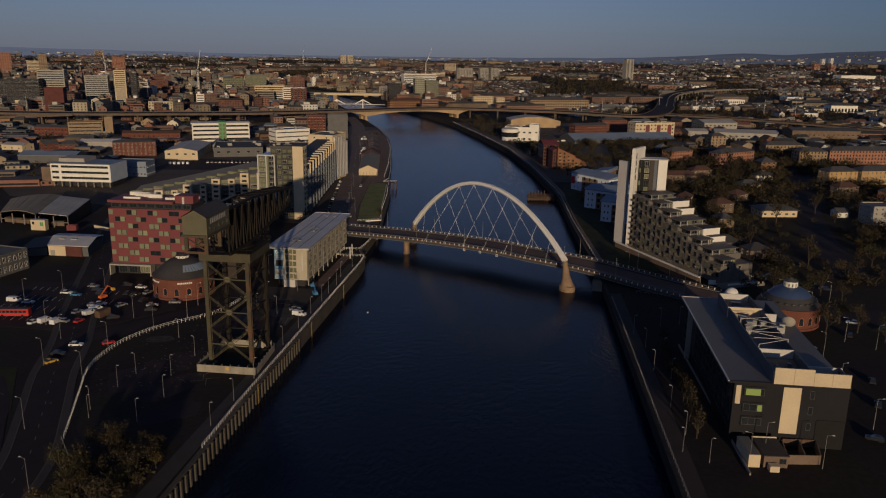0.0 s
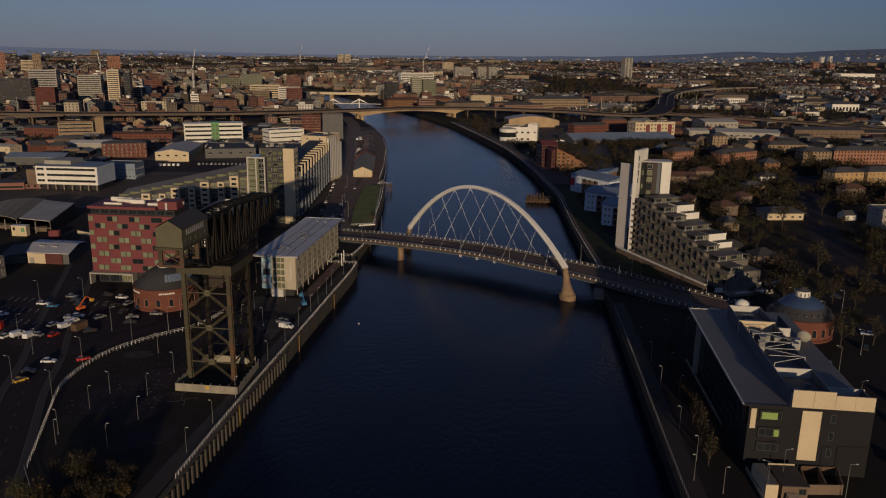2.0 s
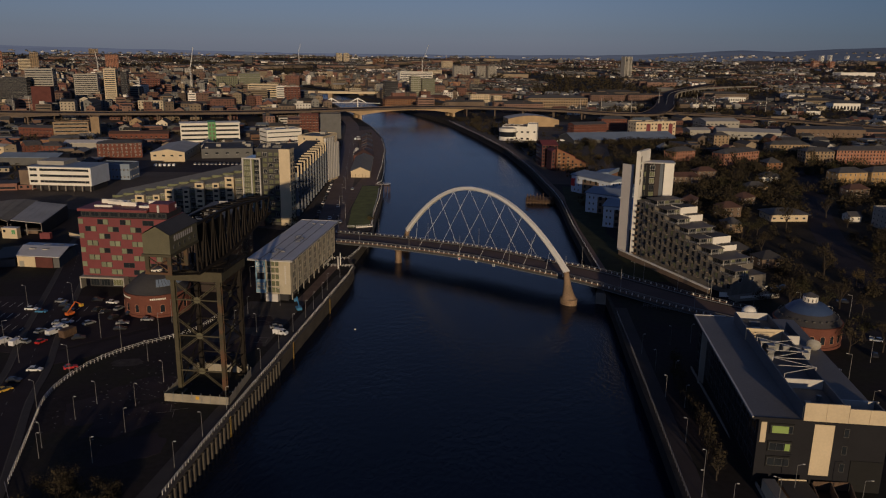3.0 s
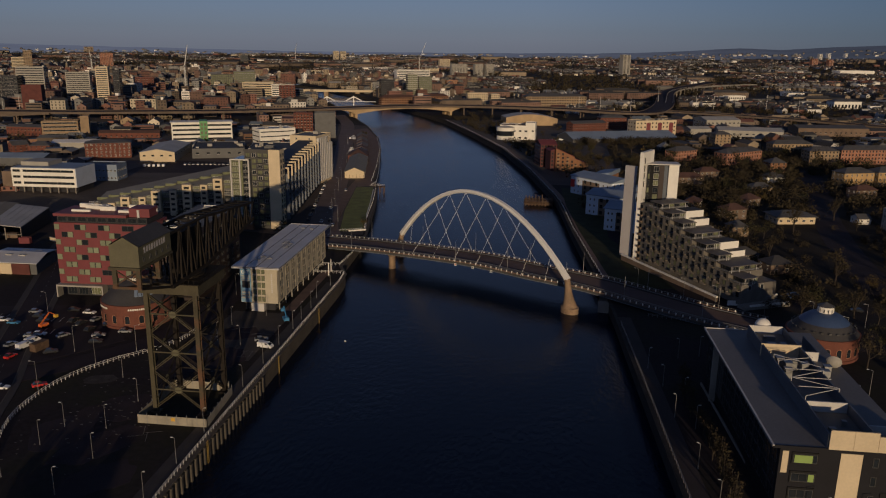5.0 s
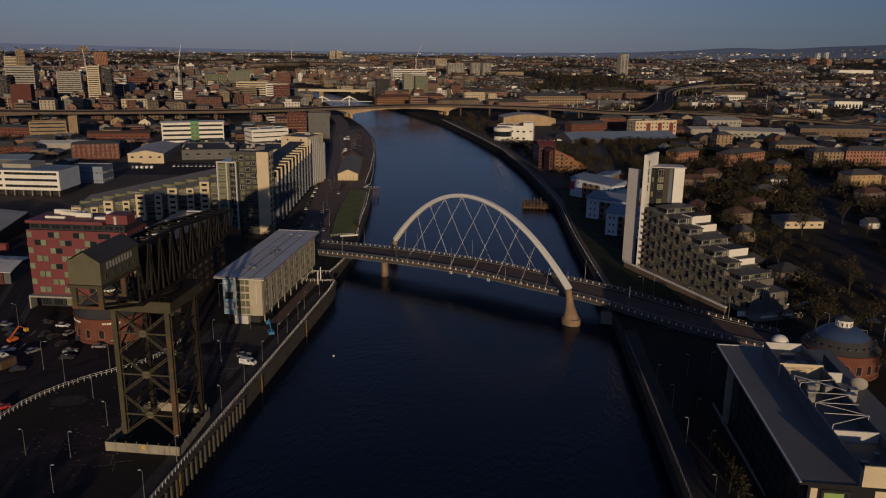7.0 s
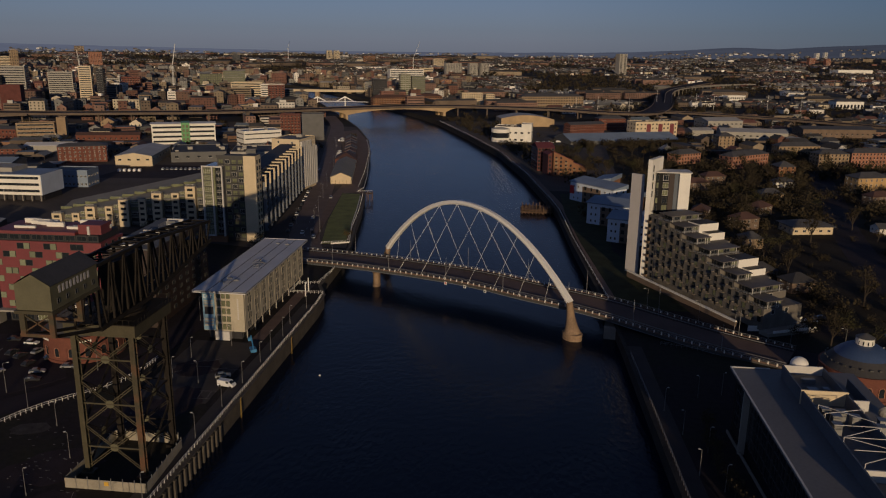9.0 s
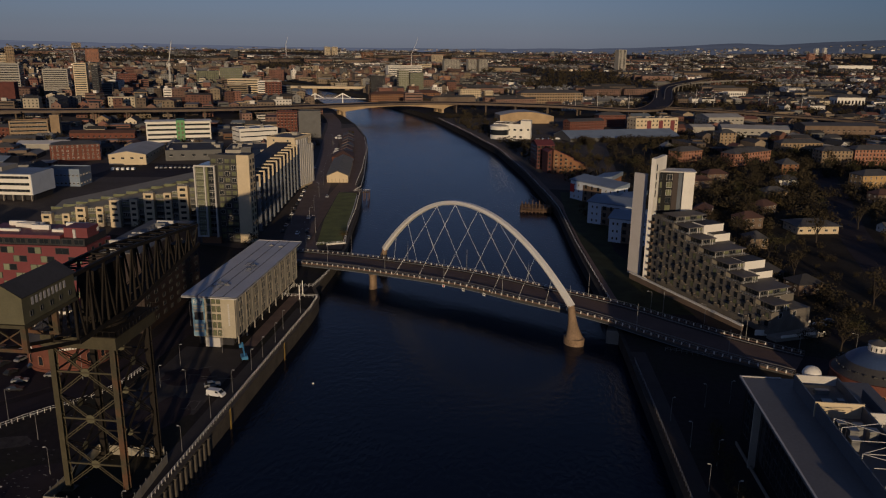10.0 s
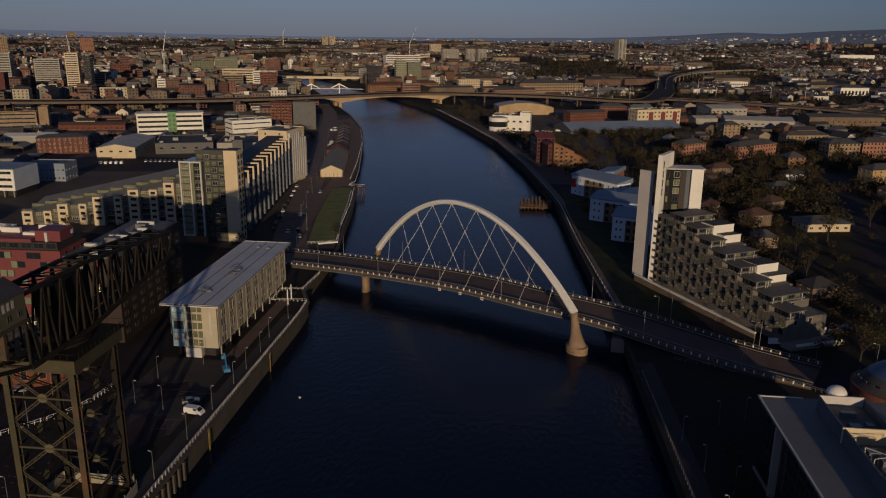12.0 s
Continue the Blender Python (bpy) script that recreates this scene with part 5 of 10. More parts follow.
    wall((71.1, y0 + 0.3), (71.1, 240.5), 3.0, "plant_blue", "blue-grey plant screen")
    wall((79.4, y0 + 0.3), (79.4, 185.0), 2.2, "mid_grey", "grey plant screen")
    wall((62.0, 193.4), (70.9, 193.4), 3.0, "frame", "pale plant screen")
    wall((61.4, 226.4), (71.4, 226.4), 3.4, "cream", "cream plant screen")
    wall((62.0, 240.7), (70.9, 240.7), 3.2, "frame", "pale plant screen")
    wall((71.4, 185.2), (80.2, 185.2), 2.0, "frame", "pale plant screen")
    wall((71.4, 224.6), (75.2, 224.6), 2.4, "frame", "pale plant screen")
    wall((75.2, 224.8), (75.2, 236.5), 2.4, "plant_blue", "blue-grey plant screen")
    bm = bmesh.new()
    box(bm, 62.1, 70.8, 226.8, 240.3, H + 0.504, H + 1.6)
    part("plant_floor", bm, M["mid_grey"], t)
    for x, y, w, d, h in ((65, 229.5, 2.2, 1.6, 1.4), (68.4, 231, 1.4, 1.4, 1.0), (66.2, 236, 3.0, 1.2, 0.9), (64.6, 184, 1.4, 1.0, 0.5), (68.0, 187, 0.9, 0.9, 0.8)):
        bm = bmesh.new()
        box(bm, x - w / 2, x + w / 2, y - d / 2, y + d / 2, H + 1.2, H + 1.6 + h)
        part("roof_plant", bm, M["galv"], t, "grey roof plant unit")
    bm = bmesh.new()
    box(bm, 62.1, 70.8, y0 + 0.4, 193.1, H + 0.504, H + 1.2)
    part("plant_floor", bm, M["mid_grey"], t)
    z = H + 4.4
    for (a, b) in (((62.2, 194), (71, 199)), ((71, 199), (62.2, 204)), ((62.2, 204), (71, 209)), ((62.2, 209), (71, 209)), ((62.2, 199), (71, 199)), ((62.2, 214), (71, 217)), ((71, 211), (62.2, 218)), ((62.2, 204), (71, 204))):
        bm = bmesh.new()
        beam(bm, (*a, z), (*b, z), 0.11)
        part("roof_truss", bm, M["frame"], t, "pale steel roof truss")
    for p in ((62.2, 194), (62.2, 204), (71, 199), (71, 209), (62.2, 214), (62.2, 218), (71, 217)):
        bm = bmesh.new()
        beam(bm, (*p, H + 0.5), (*p, z), 0.13)
        part("truss_post", bm, M["frame"], t)
    for (x, y) in ((64, 219), (65.2, 216), (67, 218), (69, 216), (72.5, 212), (74, 215), (64, 212)):
        bm = bmesh.new()
        box(bm, x - 0.8, x + 0.8, y - 0.8, y + 0.8, H + 0.5, H + 3.2)
        box(bm, x - 0.95, x + 0.95, y - 0.95, y + 0.95, H + 3.2, H + 3.35)
        part("roof_plant", bm, M["galv"], t, "grey roof plant unit")
    bm = bmesh.new()
    lathe(bm, [(0.3, 0), (1.2, 0.25), (1.9, 0.75), (2.3, 1.3), (2.2, 1.32), (1.8, 0.85), (0.2, 0.15)], 24)
    bmesh.ops.scale(bm, vec=(0.82, 0.82, 0.82), verts=bm.verts)
    part("satellite_dish", bm, M["grey_wall"], t, "pale grey satellite dish", at=pose(77.4, 220, H + 1.6, 70, 0, 160))
    bm = bmesh.new()
    lathe(bm, [(1.2, -2.4), (1.2, 0), (2.1, 0.02), (2.1, 0.5), (1.9, 1.1), (1.4, 1.7), (0.6, 2.1), (0.1, 2.15)], 24)
    part("radome", bm, M["white_wall"], t, "white radome", True, at=pose(66.3, 243.0, H + 2.9))
    # yard buildings in front
    y = thing("gatehouse", "low cream and brown gatehouse in the studio yard", "building", 58, 166, 0, 4)
    bm = bmesh.new()
    box(bm, 0.2, 5.8, 0, 8.4, -0.3, 3.0)
    part("wall", bm, M["brown_wall"], y)
    bm = bmesh.new()
    box(bm, 0, 6.0, -0.3, 8.6, 3.004, 3.2)
    part("roof", bm, M["dark_roof"], y)
    bm = bmesh.new()
    box(bm, 0, 6.0, 8.62, 8.8, 2.2, 3.5)
    part("parapet", bm, M["cream"], y, "cream parapet behind the roof")
    bm = bmesh.new()
    box(bm, -3.4, -0.7, -0.2, 9.0, -0.3, 3.2)
    part("side_block", bm, M["cream"], y, "cream side block")
    bm = bmesh.new()
    box(bm, -3.3, -0.8, -0.1, 8.9, 3.204, 3.3)
    part("side_roof", bm, M["membrane"], y, "grey roof of the side block")
    bm = bmesh.new()
    box(bm, 1.0, 3.2, -2.2, -0.4, -0.1, 1.5)
    part("meter_box", bm, M["cream"], y, "cream box before the wall")
    piece("window", window_mesh(1.6, 1.4, "dark_frame", "glass", 1), y, face_pose(0.2, 0, 5.8, 0, 4.4, 1.0, 0.004))
    s = thing("yard_wall", "brown walls of an open yard before the studio", "wall")
    for a, b in (((64.2, 168.4), (72.0, 169.4)), ((72.0, 169.4), (73.4, 176.8)), ((64.2, 168.4), (65.0, 176.0)), ((68.4, 169.0), (69.2, 176.4))):
        bm = bmesh.new()
        beam(bm, (*a, 1.2), (*b, 1.2), 0.25, 2.4)
        part("wall_panel", bm, M["brown_wall"], s)
    bm = bmesh.new()
    beam(bm, (65.4, 176.6, 1.4), (73.0, 177.2, 1.4), 0.2, 2.0)
    part("wall_panel", bm, M["wood"], s, "louvred timber wall")


def build_apartments():
    t = thing("apartment_tower", "tall glazed apartment tower with a blank cream end wall", "apartment tower")
    H = 40.5
    bm = bmesh.new()
    box(bm, -133.2, -127.3, 407.8, 415, -0.5, H + 0.6)
    part("end_wall", bm, M["cream"], t, "blank cream end wall")
    bm = bmesh.new()
    box(bm, -146.0, -133.21, 408.6, 420, -0.5, H - 0.6)
    part("wall", bm, M["dark_panel"], t, "dark grey wall behind glazing")
    bm = bmesh.new()
    box(bm, -133.0, -127.6, 408.1, 414.7, H + 0.604, H + 0.9)
    box(bm, -145.8, -133.25, 408.9, 419.8, H - 0.59, H - 0.3)
    part("roof", bm, M["dark_roof"], t)
    bm = bmesh.new()
    box(bm, -146.5, -133.21, 408.2, 408.58, H - 0.6, H + 0.6)
    part("roof_band", bm, M["dark_panel"], t)
    step = 2.95
    window_rows(t, (-145.9, 408.6), (-133.3, 408.6), 1.2, 13, step, 4, 2.2, 2.0, 0.5, "dark_frame", "green_glass", 1, skip=lambda k, i: (k * 3 + i * 2) % 5 > 2)
    window_rows(t, (-145.9, 408.6), (-133.3, 408.6), 1.2, 13, step, 4, 2.2, 2.0, 0.5, "frame", "glass", 1, skip=lambda k, i: (k * 3 + i * 2) % 5 < 3)
    for k in range(13):
        bm = bmesh.new()
        beam(bm, (-145.9, 408.5, 1.1 + k * step), (-133.3, 408.5, 1.1 + k * step), 0.2, 0.22)
        part("floor_edge", bm, M["dark_frame"], t, "dark floor edge")
    bal = bmesh.new()
    box(bal, -1.5, 1.5, -1.2, 0, 0, 0.15)
    for i in range(9):
        box(bal, -1.45 + i * 0.35, -1.41 + i * 0.35, -1.18, -1.14, 0.15, 1.15)
    box(bal, -1.5, 1.5, -1.2, -1.12, 1.15, 1.22)
    bal = finish(bal, "balcony", M["dark_frame"])
    for k in range(13):
        for i in (0, 2, 3):
            piece("balcony", bal, t, face_pose(-145.9, 408.6, -133.3, 408.6, 12.6 * (i + 0.5) / 4, 1.4 + k * step, 0.01))
    window_rows(t, (-127.3, 408.2), (-127.3, 415), 1.2, 13, step, 2, 1.6, 1.9, 0.6, "dark_frame", "glass", 0)
    # glazed bay in a white frame
    g = [-152.0, -142.6]
    bm = bmesh.new()
    box(bm, g[0], g[1] - 3.5, 405.2, 420, 3.4, H - 4.5)
    part("bay", bm, M["green_glass"], t, "greenish glazed bay")
    bm = bmesh.new()
    box(bm, g[0], g[1], 406.2, 421, -0.5, H - 4.6)
    part("bay_wall", bm, M["mid_grey"], t)
    bm = bmesh.new()
    for x in (g[0], (g[0] + g[1]) / 2, g[1]):
        box(bm, x - 0.3, x + 0.3, 404.2, 405.2, 3.0, H - 4.0)
    box(bm, g[0] + 0.3, (g[0] + g[1]) / 2 - 0.3, 404.2, 405.2, H - 4.6, H - 4.0)
    box(bm, (g[0] + g[1]) / 2 + 0.3, g[1] - 0.3, 404.2, 405.2, H - 4.6, H - 4.0)
    box(bm, g[0] + 0.3, (g[0] + g[1]) / 2 - 0.3, 404.2, 405.2, 3.0, 3.5)
    part("bay_frame", bm, M["frame"], t, "white bay frame")
    for k in range(11):
        bm = bmesh.new()
        box(bm, g[0] + 0.3, (g[0] + g[1]) / 2 - 0.3, 404.9, 405.19, 5.6 + k * step, 6.0 + k * step)
        part("spandrel", bm, M["dark_frame"], t)
        piece("window", window_mesh(4.0, 2.4, "frame", "green_glass", 3, 1), t, face_pose(g[0], 405.2, g[1], 405.2, 2.4, 3.5 + k * step, 0.004))
        piece("balcony", bal, t, face_pose(g[0], 406.2, g[1], 406.2, 7.2, 3.6 + k * step, 0.0))
        piece("window", window_mesh(3.2, 2.1, "frame", "glass", 1), t, face_pose(g[0], 406.2, g[1], 406.2, 7.2, 4.0 + k * step, 0.004))
    # orange colour stands in for warm light on the shop front
    bm = bmesh.new()
    box(bm, g[0] + 1.5, g[1] + 1.0, 404.6, 406.19, 0, 3.0)
    part("shop_front", bm, M["orange_brick"], t, "shop front with warm light put into its colour")
    # long block beside the road
    u = thing("apartment_block", "long riverside apartment block with projecting bays", "apartment block")
    a, b = (-127.8, 415.4), (-143.8, 538)
    L = math.hypot(b[0] - a[0], b[1] - a[1])
    dx, dy = (b[0] - a[0]) / L, (b[1] - a[1]) / L
    nx, ny = dy, -dx
    bm = bmesh.new()
    prism(bm, [a, b, (b[0] - nx * 14, b[1] - ny * 14), (a[0] - nx * 14, a[1] - ny * 14)], -0.5, 27.6, 0, 1)
    part("wall", bm, [M["dark_wall"], M["dark_roof"]], u, "dark recessed wall and flat dark roof")
    bm = bmesh.new()
    q = lambda s, o: (a[0] + dx * s + nx * o, a[1] + dy * s + ny * o)
    prism(bm, [q(0.2, -4), q(L - 0.2, -4), q(L - 0.2, -13.5), q(0.2, -13.5)], 27.604, 30.4, 0, 1)
    part("top_floor", bm, [M["mid_grey"], M["dark_roof"]], u, "set-back top floor")
    n = 11
    for i in range(n):
        s = 4 + i * (L - 6) / n
        # slate blue here carries the sky-lit shade of the river side
        bm = bmesh.new()
        prism(bm, [q(s, 1.6), q(s + 2.4, 1.6), q(s + 2.4, 0.004), q(s, 0.004)], 2.8, 27.0)
        part("bay", bm, M["slate_panel"], u, "projecting bay, its shade put into a slate-blue colour")
        bm = bmesh.new()
        prism(bm, [q(s - 0.1, 1.9), q(s + 0.7, 1.9), q(s + 0.7, 1.1), q(s - 0.1, 1.1)], 24.6, 30.6)
        prism(bm, [q(s - 0.1, 1.09), q(s + 0.7, 1.09), q(s + 0.7, -3.9), q(s - 0.1, -3.9)], 29.9, 30.6)
        part("roof_fin", bm, M["cream"], u, "cream fin bent over the roof edge")
        for k in range(8):
            p = q(s + 1.2, 1.6)
            piece("window", window_mesh(1.5, 1.7, "dark_frame", "glass", 0), u, face_pose(*q(s, 1.6), *q(s + 2.4, 1.6), 1.2, 3.6 + k * 2.95, 0.004))
            piece("window", window_mesh(3.6, 2.0, "frame", "glass", 2), u, face_pose(*q(s + 2.4, 0), *q(s + 9, 0), 3.2, 3.5 + k * 2.95, 0.004))
            piece("balcony", bal, u, face_pose(*q(s + 2.4, 0), *q(s + 9, 0), 3.2, 3.2 + k * 2.95, 0.01))
    v = block("apartment_end_block", "cream rendered end block of riverside apartments", "apartment block", -153.5, 552.5, -8, 19, 25, 32.5, "cream", "mid_grey", storeys=10, bays=(2, 7), win=(1.2, 1.4), plant=2)
    for i in range(8):
        bm = bmesh.new()
        box(bm, 9.55, 11.0, -11 + i * 3.0, -8.8 + i * 3.0, 2, 31.5 if i < 5 else 27)
        part("bay", bm, M["frame"], v, "white framed balcony stack")
    # wedge-shaped terraces falling away from the tower
    w = thing("terrace_apartments", "wedge-shaped apartment terrace with white boxes and a sloping roof", "apartment block")
    A, B = Vector((-243, 425.5)), Vector((-152, 436.5))
    e = (B - A).normalized()
    f = Vector((e.y, -e.x))
    LW = (B - A).length
    pt = lambda s, o: (A.x + e.x * s + f.x * o, A.y + e.y * s + f.y * o)
    hz = lambda s: 6.8 + 19.5 * s / LW
    bm = bmesh.new()
    prism(bm, [pt(0, 0), pt(LW, 0), pt(LW, -9), pt(0, -9)], -0.5, [hz(0) - 2.6, hz(LW) - 2.6, hz(LW) - 1.0, hz(0) - 1.0], 0, 1)
    part("body", bm, [M["dark_panel"], M["lead_roof"]], w, "dark glazed walls below the sloping roof")
    bm = bmesh.new()
    prism(bm, [pt(0, -9), pt(LW, -9), pt(LW, -23), pt(0, -23)], 0, [hz(0) - 0.8, hz(LW) + 0.8, hz(LW) + 2.6, hz(0) + 1.6], 0, 1)
    part("sloping_roof", bm, [M["dark_wall"], M["lead_roof"]], w, "khaki-grey sloping sheet roof")
    n = 14
    for k in range(n):
        sa, sb = LW * (k + 0.04) / n, LW * (k + 0.96) / n
        za, zb = hz((sa + sb) / 2) - 1.2, hz((sa + sb) / 2) + 0.3
        bm = bmesh.new()
        prism(bm, [pt(sa, -8.75), pt(sb, -8.75), pt(sb, -8.99), pt(sa, -8.99)], za, zb)
        part("clerestory_pane", bm, M["green_glass"], w, "greenish clerestory pane")
    def box_on(s0, wd, top, depth, mat, label):
        bm = bmesh.new()
        prism(bm, [pt(s0, depth), pt(s0 + wd, depth), pt(s0 + wd, 0.01), pt(s0, 0.01)], -0.3, top)
        part("white_box", bm, M[mat], w, label)
        z = top - 2.3
        while z > 0.5:
            piece("window", window_mesh(wd * 0.55, 1.3, "dark_frame", "glass", 1), w, face_pose(*pt(s0, depth), *pt(s0 + wd, depth), wd / 2, z, 0.004))
            z -= 2.9
    s = 1.0
    while s < LW - 10:
        top = hz(s) - 0.4
        box_on(s, 5.0, top, 3.2, "cream", "tall cream rendered box")
        bm = bmesh.new()
        for k in range(7):
            p = pt(s + 0.2 + k * 0.75, 3.0)
            beam(bm, (*p, top), (*p, top + 1.1), 0.07)
        beam(bm, (*pt(s + 0.2, 3.0), top + 1.1), (*pt(s + 4.8, 3.0), top + 1.1), 0.09)
        part("terrace_rail", bm, M["frame"], w)
        if s + 13 < LW - 6:
            box_on(s + 9.6, 3.8, hz(s + 9) - 2.4, 1.8, "cream", "narrow cream rendered box")
        for x0, wd in ((s + 5.3, 4.0), (s + 13.6, 3.0)):
            if x0 + wd > LW - 2:
                continue
            z = hz(x0) - 5.2
            k = 0
            while z > -0.2:
                piece("window", window_mesh(wd, 2.2, "frame" if k % 2 == 0 else "dark_frame", "green_glass" if k < 2 else "glass", 3, 1), w, face_pose(*pt(x0, 0), *pt(x0 + wd, 0), wd / 2, z + 0.2, 0.004))
                bm = bmesh.new()
                beam(bm, (*pt(x0, 1.3), z + 0.6), (*pt(x0 + wd, 1.3), z + 0.6), 0.07, 0.9)
                part("balcony_front", bm, M["mid_grey"], w)
                bm = bmesh.new()
                prism(bm, [pt(x0, 1.4), pt(x0 + wd, 1.4), pt(x0 + wd, 0.01), pt(x0, 0.01)], z - 0.05, z + 0.1)
                part("balcony_slab", bm, M["grey_wall"], w)
                z -= 2.9
                k += 1
        s += 17.2


def build_stepped_tower():
    t = thing("stepped_apartments", "stepped apartment block climbing to a white-walled tower", "apartment tower")
    def slab(name, pts, z0, z1, mat, label=""):
        bm = bmesh.new()
        prism(bm, pts, z0, z1)
        return part(name, bm, M[mat], t, label)
    slab("blade_wall", [(41.6, 382.4), (46.0, 379.0), (46.6, 380.0), (42.2, 383.4)], 1.0, 42.6, "lilac", "thin grey blade wall")
    slab("blade_wall", [(46.6, 374.0), (48.2, 373.2), (54.2, 385.2), (52.6, 386.0)], 1.0, 49.6, "white_wall", "tall thin white blade wall")
    slab("core", [(50.6, 377.4), (60.0, 379.5), (60.0, 385), (55.0, 385)], 1.0, 43.6, "black", "black glazed core")
    slab("side_wall", [(60.01, 378.2), (64.2, 377.6), (64.2, 385), (60.01, 385)], 1.0, 43.9, "white_wall", "white side wall")
    slab("tower_roof", [(50.2, 376.5), (64.6, 376.9), (64.6, 385.4), (55.0, 385.4)], 43.95, 44.35, "frame", "thin pale roof slab")
    core = lambda s, o=0.0: (50.6 + 9.4 * s / 9.63 + 0.218 * o, 377.4 + 2.1 * s / 9.63 - 0.976 * o)
    slab("brown_panel", [core(5.5, 0.12), core(7.7, 0.12), core(7.7, 0.004), core(5.5, 0.004)], 1.0, 43.4, "dark_brown", "dark brown cladding panel")
    slab("glass_strip", [core(7.75, 0.1), core(9.5, 0.1), core(9.5, 0.004), core(7.75, 0.004)], 1.0, 43.4, "plant_blue", "blue-grey glazed strip")
    for k in range(13):
        # paler frames on the top floors stand in for windows in the light
        piece("window", window_mesh(2.3, 2.3, "frame" if k > 9 else "dark_frame", "green_glass" if k % 3 else "glass", 1), t, face_pose(50.6, 377.4, 60, 379.5, 4.1, 3.5 + k * 3.1, 0.004))
        piece("window", window_mesh(1.0, 2.3, "dark_frame", "green_glass" if k % 2 else "glass", 0), t, face_pose(50.6, 377.4, 60, 379.5, 0.7, 3.5 + k * 3.1, 0.004))
    for z in (44.6, 41.2, 37.8, 34.4):
        piece("window", window_mesh(0.9, 2.6, "dark_frame", "glass", 0), t, face_pose(48.2, 373.2, 54.2, 385.2, 1.6, z, 0.03))
    # the steps: bays along the slanting river front, each lower than the last
    A = Vector((47.5, 373.5))
    e = Vector((29.5, -52.5)).normalized()
    f = Vector((-e.y, e.x))         # away from the river
    pt = lambda s, o: (A.x + e.x * s + f.x * o, A.y + e.y * s + f.y * o)
    bay, N, L = 7.3, 8, 65.4
    bal = bmesh.new()
    box(bal, -1.3, 1.3, -1.2, 0, 0, 0.16)
    box(bal, -1.3, 1.3, -1.2, -1.12, 0.2, 1.05)
    box(bal, -1.3, -1.22, -1.12, 0, 0.2, 1.05)
    bal = finish(bal, "balcony", M["tan_rail"])
    # the foot of the tower, with a stack of balconies in the light
    slab("tower_foot", [pt(0.9, 0.3), pt(7.0, 0.3), pt(7.0, 12), pt(0.9, 4.5)], 0.8, 27.5, "stone_grey", "warm grey panelled tower front")
    sun_bal = bmesh.new()
    box(sun_bal, -0.9, 0.9, -1.0, 0, 0, 0.15)
    box(sun_bal, -0.9, 0.9, -1.0, -0.94, 0.3, 0.9)
    box(sun_bal, 0.84, 0.9, -0.94, 0, 0.3, 0.9)
    sun_bal = finish(sun_bal, "balcony", M["brown_wall"])
    for k in range(9):
        piece("balcony", sun_bal, t, face_pose(*pt(0.9, 0.3), *pt(7, 0.3), 1.2, 2.2 + k * 2.8, 0.004))
        piece("window", window_mesh(1.6, 2.0, "dark_frame", "glass", 0), t, face_pose(*pt(0.9, 0.3), *pt(7, 0.3), 1.2, 2.4 + k * 2.8, 0.004))
        piece("window", window_mesh(1.4, 2.0, "dark_frame", "glass", 0), t, face_pose(*pt(0.9, 0.3), *pt(7, 0.3), 4.2, 2.4 + k * 2.8, 0.004))
    for i in range(N):
        h = 29.7 - i * 2.65
        s0, s1 = 7.0 + i * bay, 7.0 + (i + 1) * bay
        deep = 15.0 if i % 3 == 0 else 7.6
        slab("bay", [pt(s0, 0), pt(s1, 0), pt(s1, 17), pt(s0, 17)], 0.8, h - 2.65, "stone_grey", "warm grey panelled bay")
        slab("penthouse", [pt(s0 + 0.8, 2.2), pt(s1 - 0.7, 2.2), pt(s1 - 0.7, deep - 1.5), pt(s0 + 0.8, deep - 1.5)], h - 2.64, h - 0.3, "dark_wall", "glazed set-back top floor")
        bm = bmesh.new()
        prism(bm, [pt(s0 - 0.2, 0.5), pt(s1 + 0.5, 0.5), pt(s1 + 0.5, deep), pt(s0 - 0.2, deep)], h - 0.28, h)
        part("flat_roof", bm, M["step_roof"], t, "thin overhanging dark roof")
        for o in (1.2, 5.0, deep - 1.6):
            bm = bmesh.new()
            beam(bm, (*pt(s1 + 0.2, o), h - 2.6), (*pt(s1 + 0.2, o), h - 0.3), 0.16)
            part("roof_post", bm, M["frame"], t)
        for p, q in ((pt(s0 + 0.1, 0.1), pt(s1 - 0.1, 0.1)), (pt(s1 - 0.1, 0.1), pt(s1 - 0.1, deep))):
            bm = bmesh.new()
            beam(bm, (*p, h - 1.65), (*q, h - 1.65), 0.06, 0.08)
            beam(bm, (*p, h - 2.1), (*q, h - 2.1), 0.03, 0.5)
            for k in range(7):
                m = Vector((*p, 0)).lerp(Vector((*q, 0)), k / 6)
                beam(bm, (m.x, m.y, h - 2.65), (m.x, m.y, h - 1.65), 0.06)
            part("terrace_rail", bm, M["galv"], t)
        n = 4 if deep > 12 else 2
        for k in range(n):
            piece("window", window_mesh(2.5, 1.9, "galv", "green_glass" if k % 2 else "glass", 1), t, face_pose(*pt(s1 - 0.7, 2.2), *pt(s1 - 0.7, deep - 1.5), 1.6 + k * 2.9, h - 2.5, 0.004))
        piece("window", window_mesh(4.6, 1.8, "dark_frame", "glass", 2), t, face_pose(*pt(s0 + 0.8, 2.2), *pt(s1 - 0.7, 2.2), 2.9, h - 2.5, 0.004))
        k, z = 0, h - 5.4
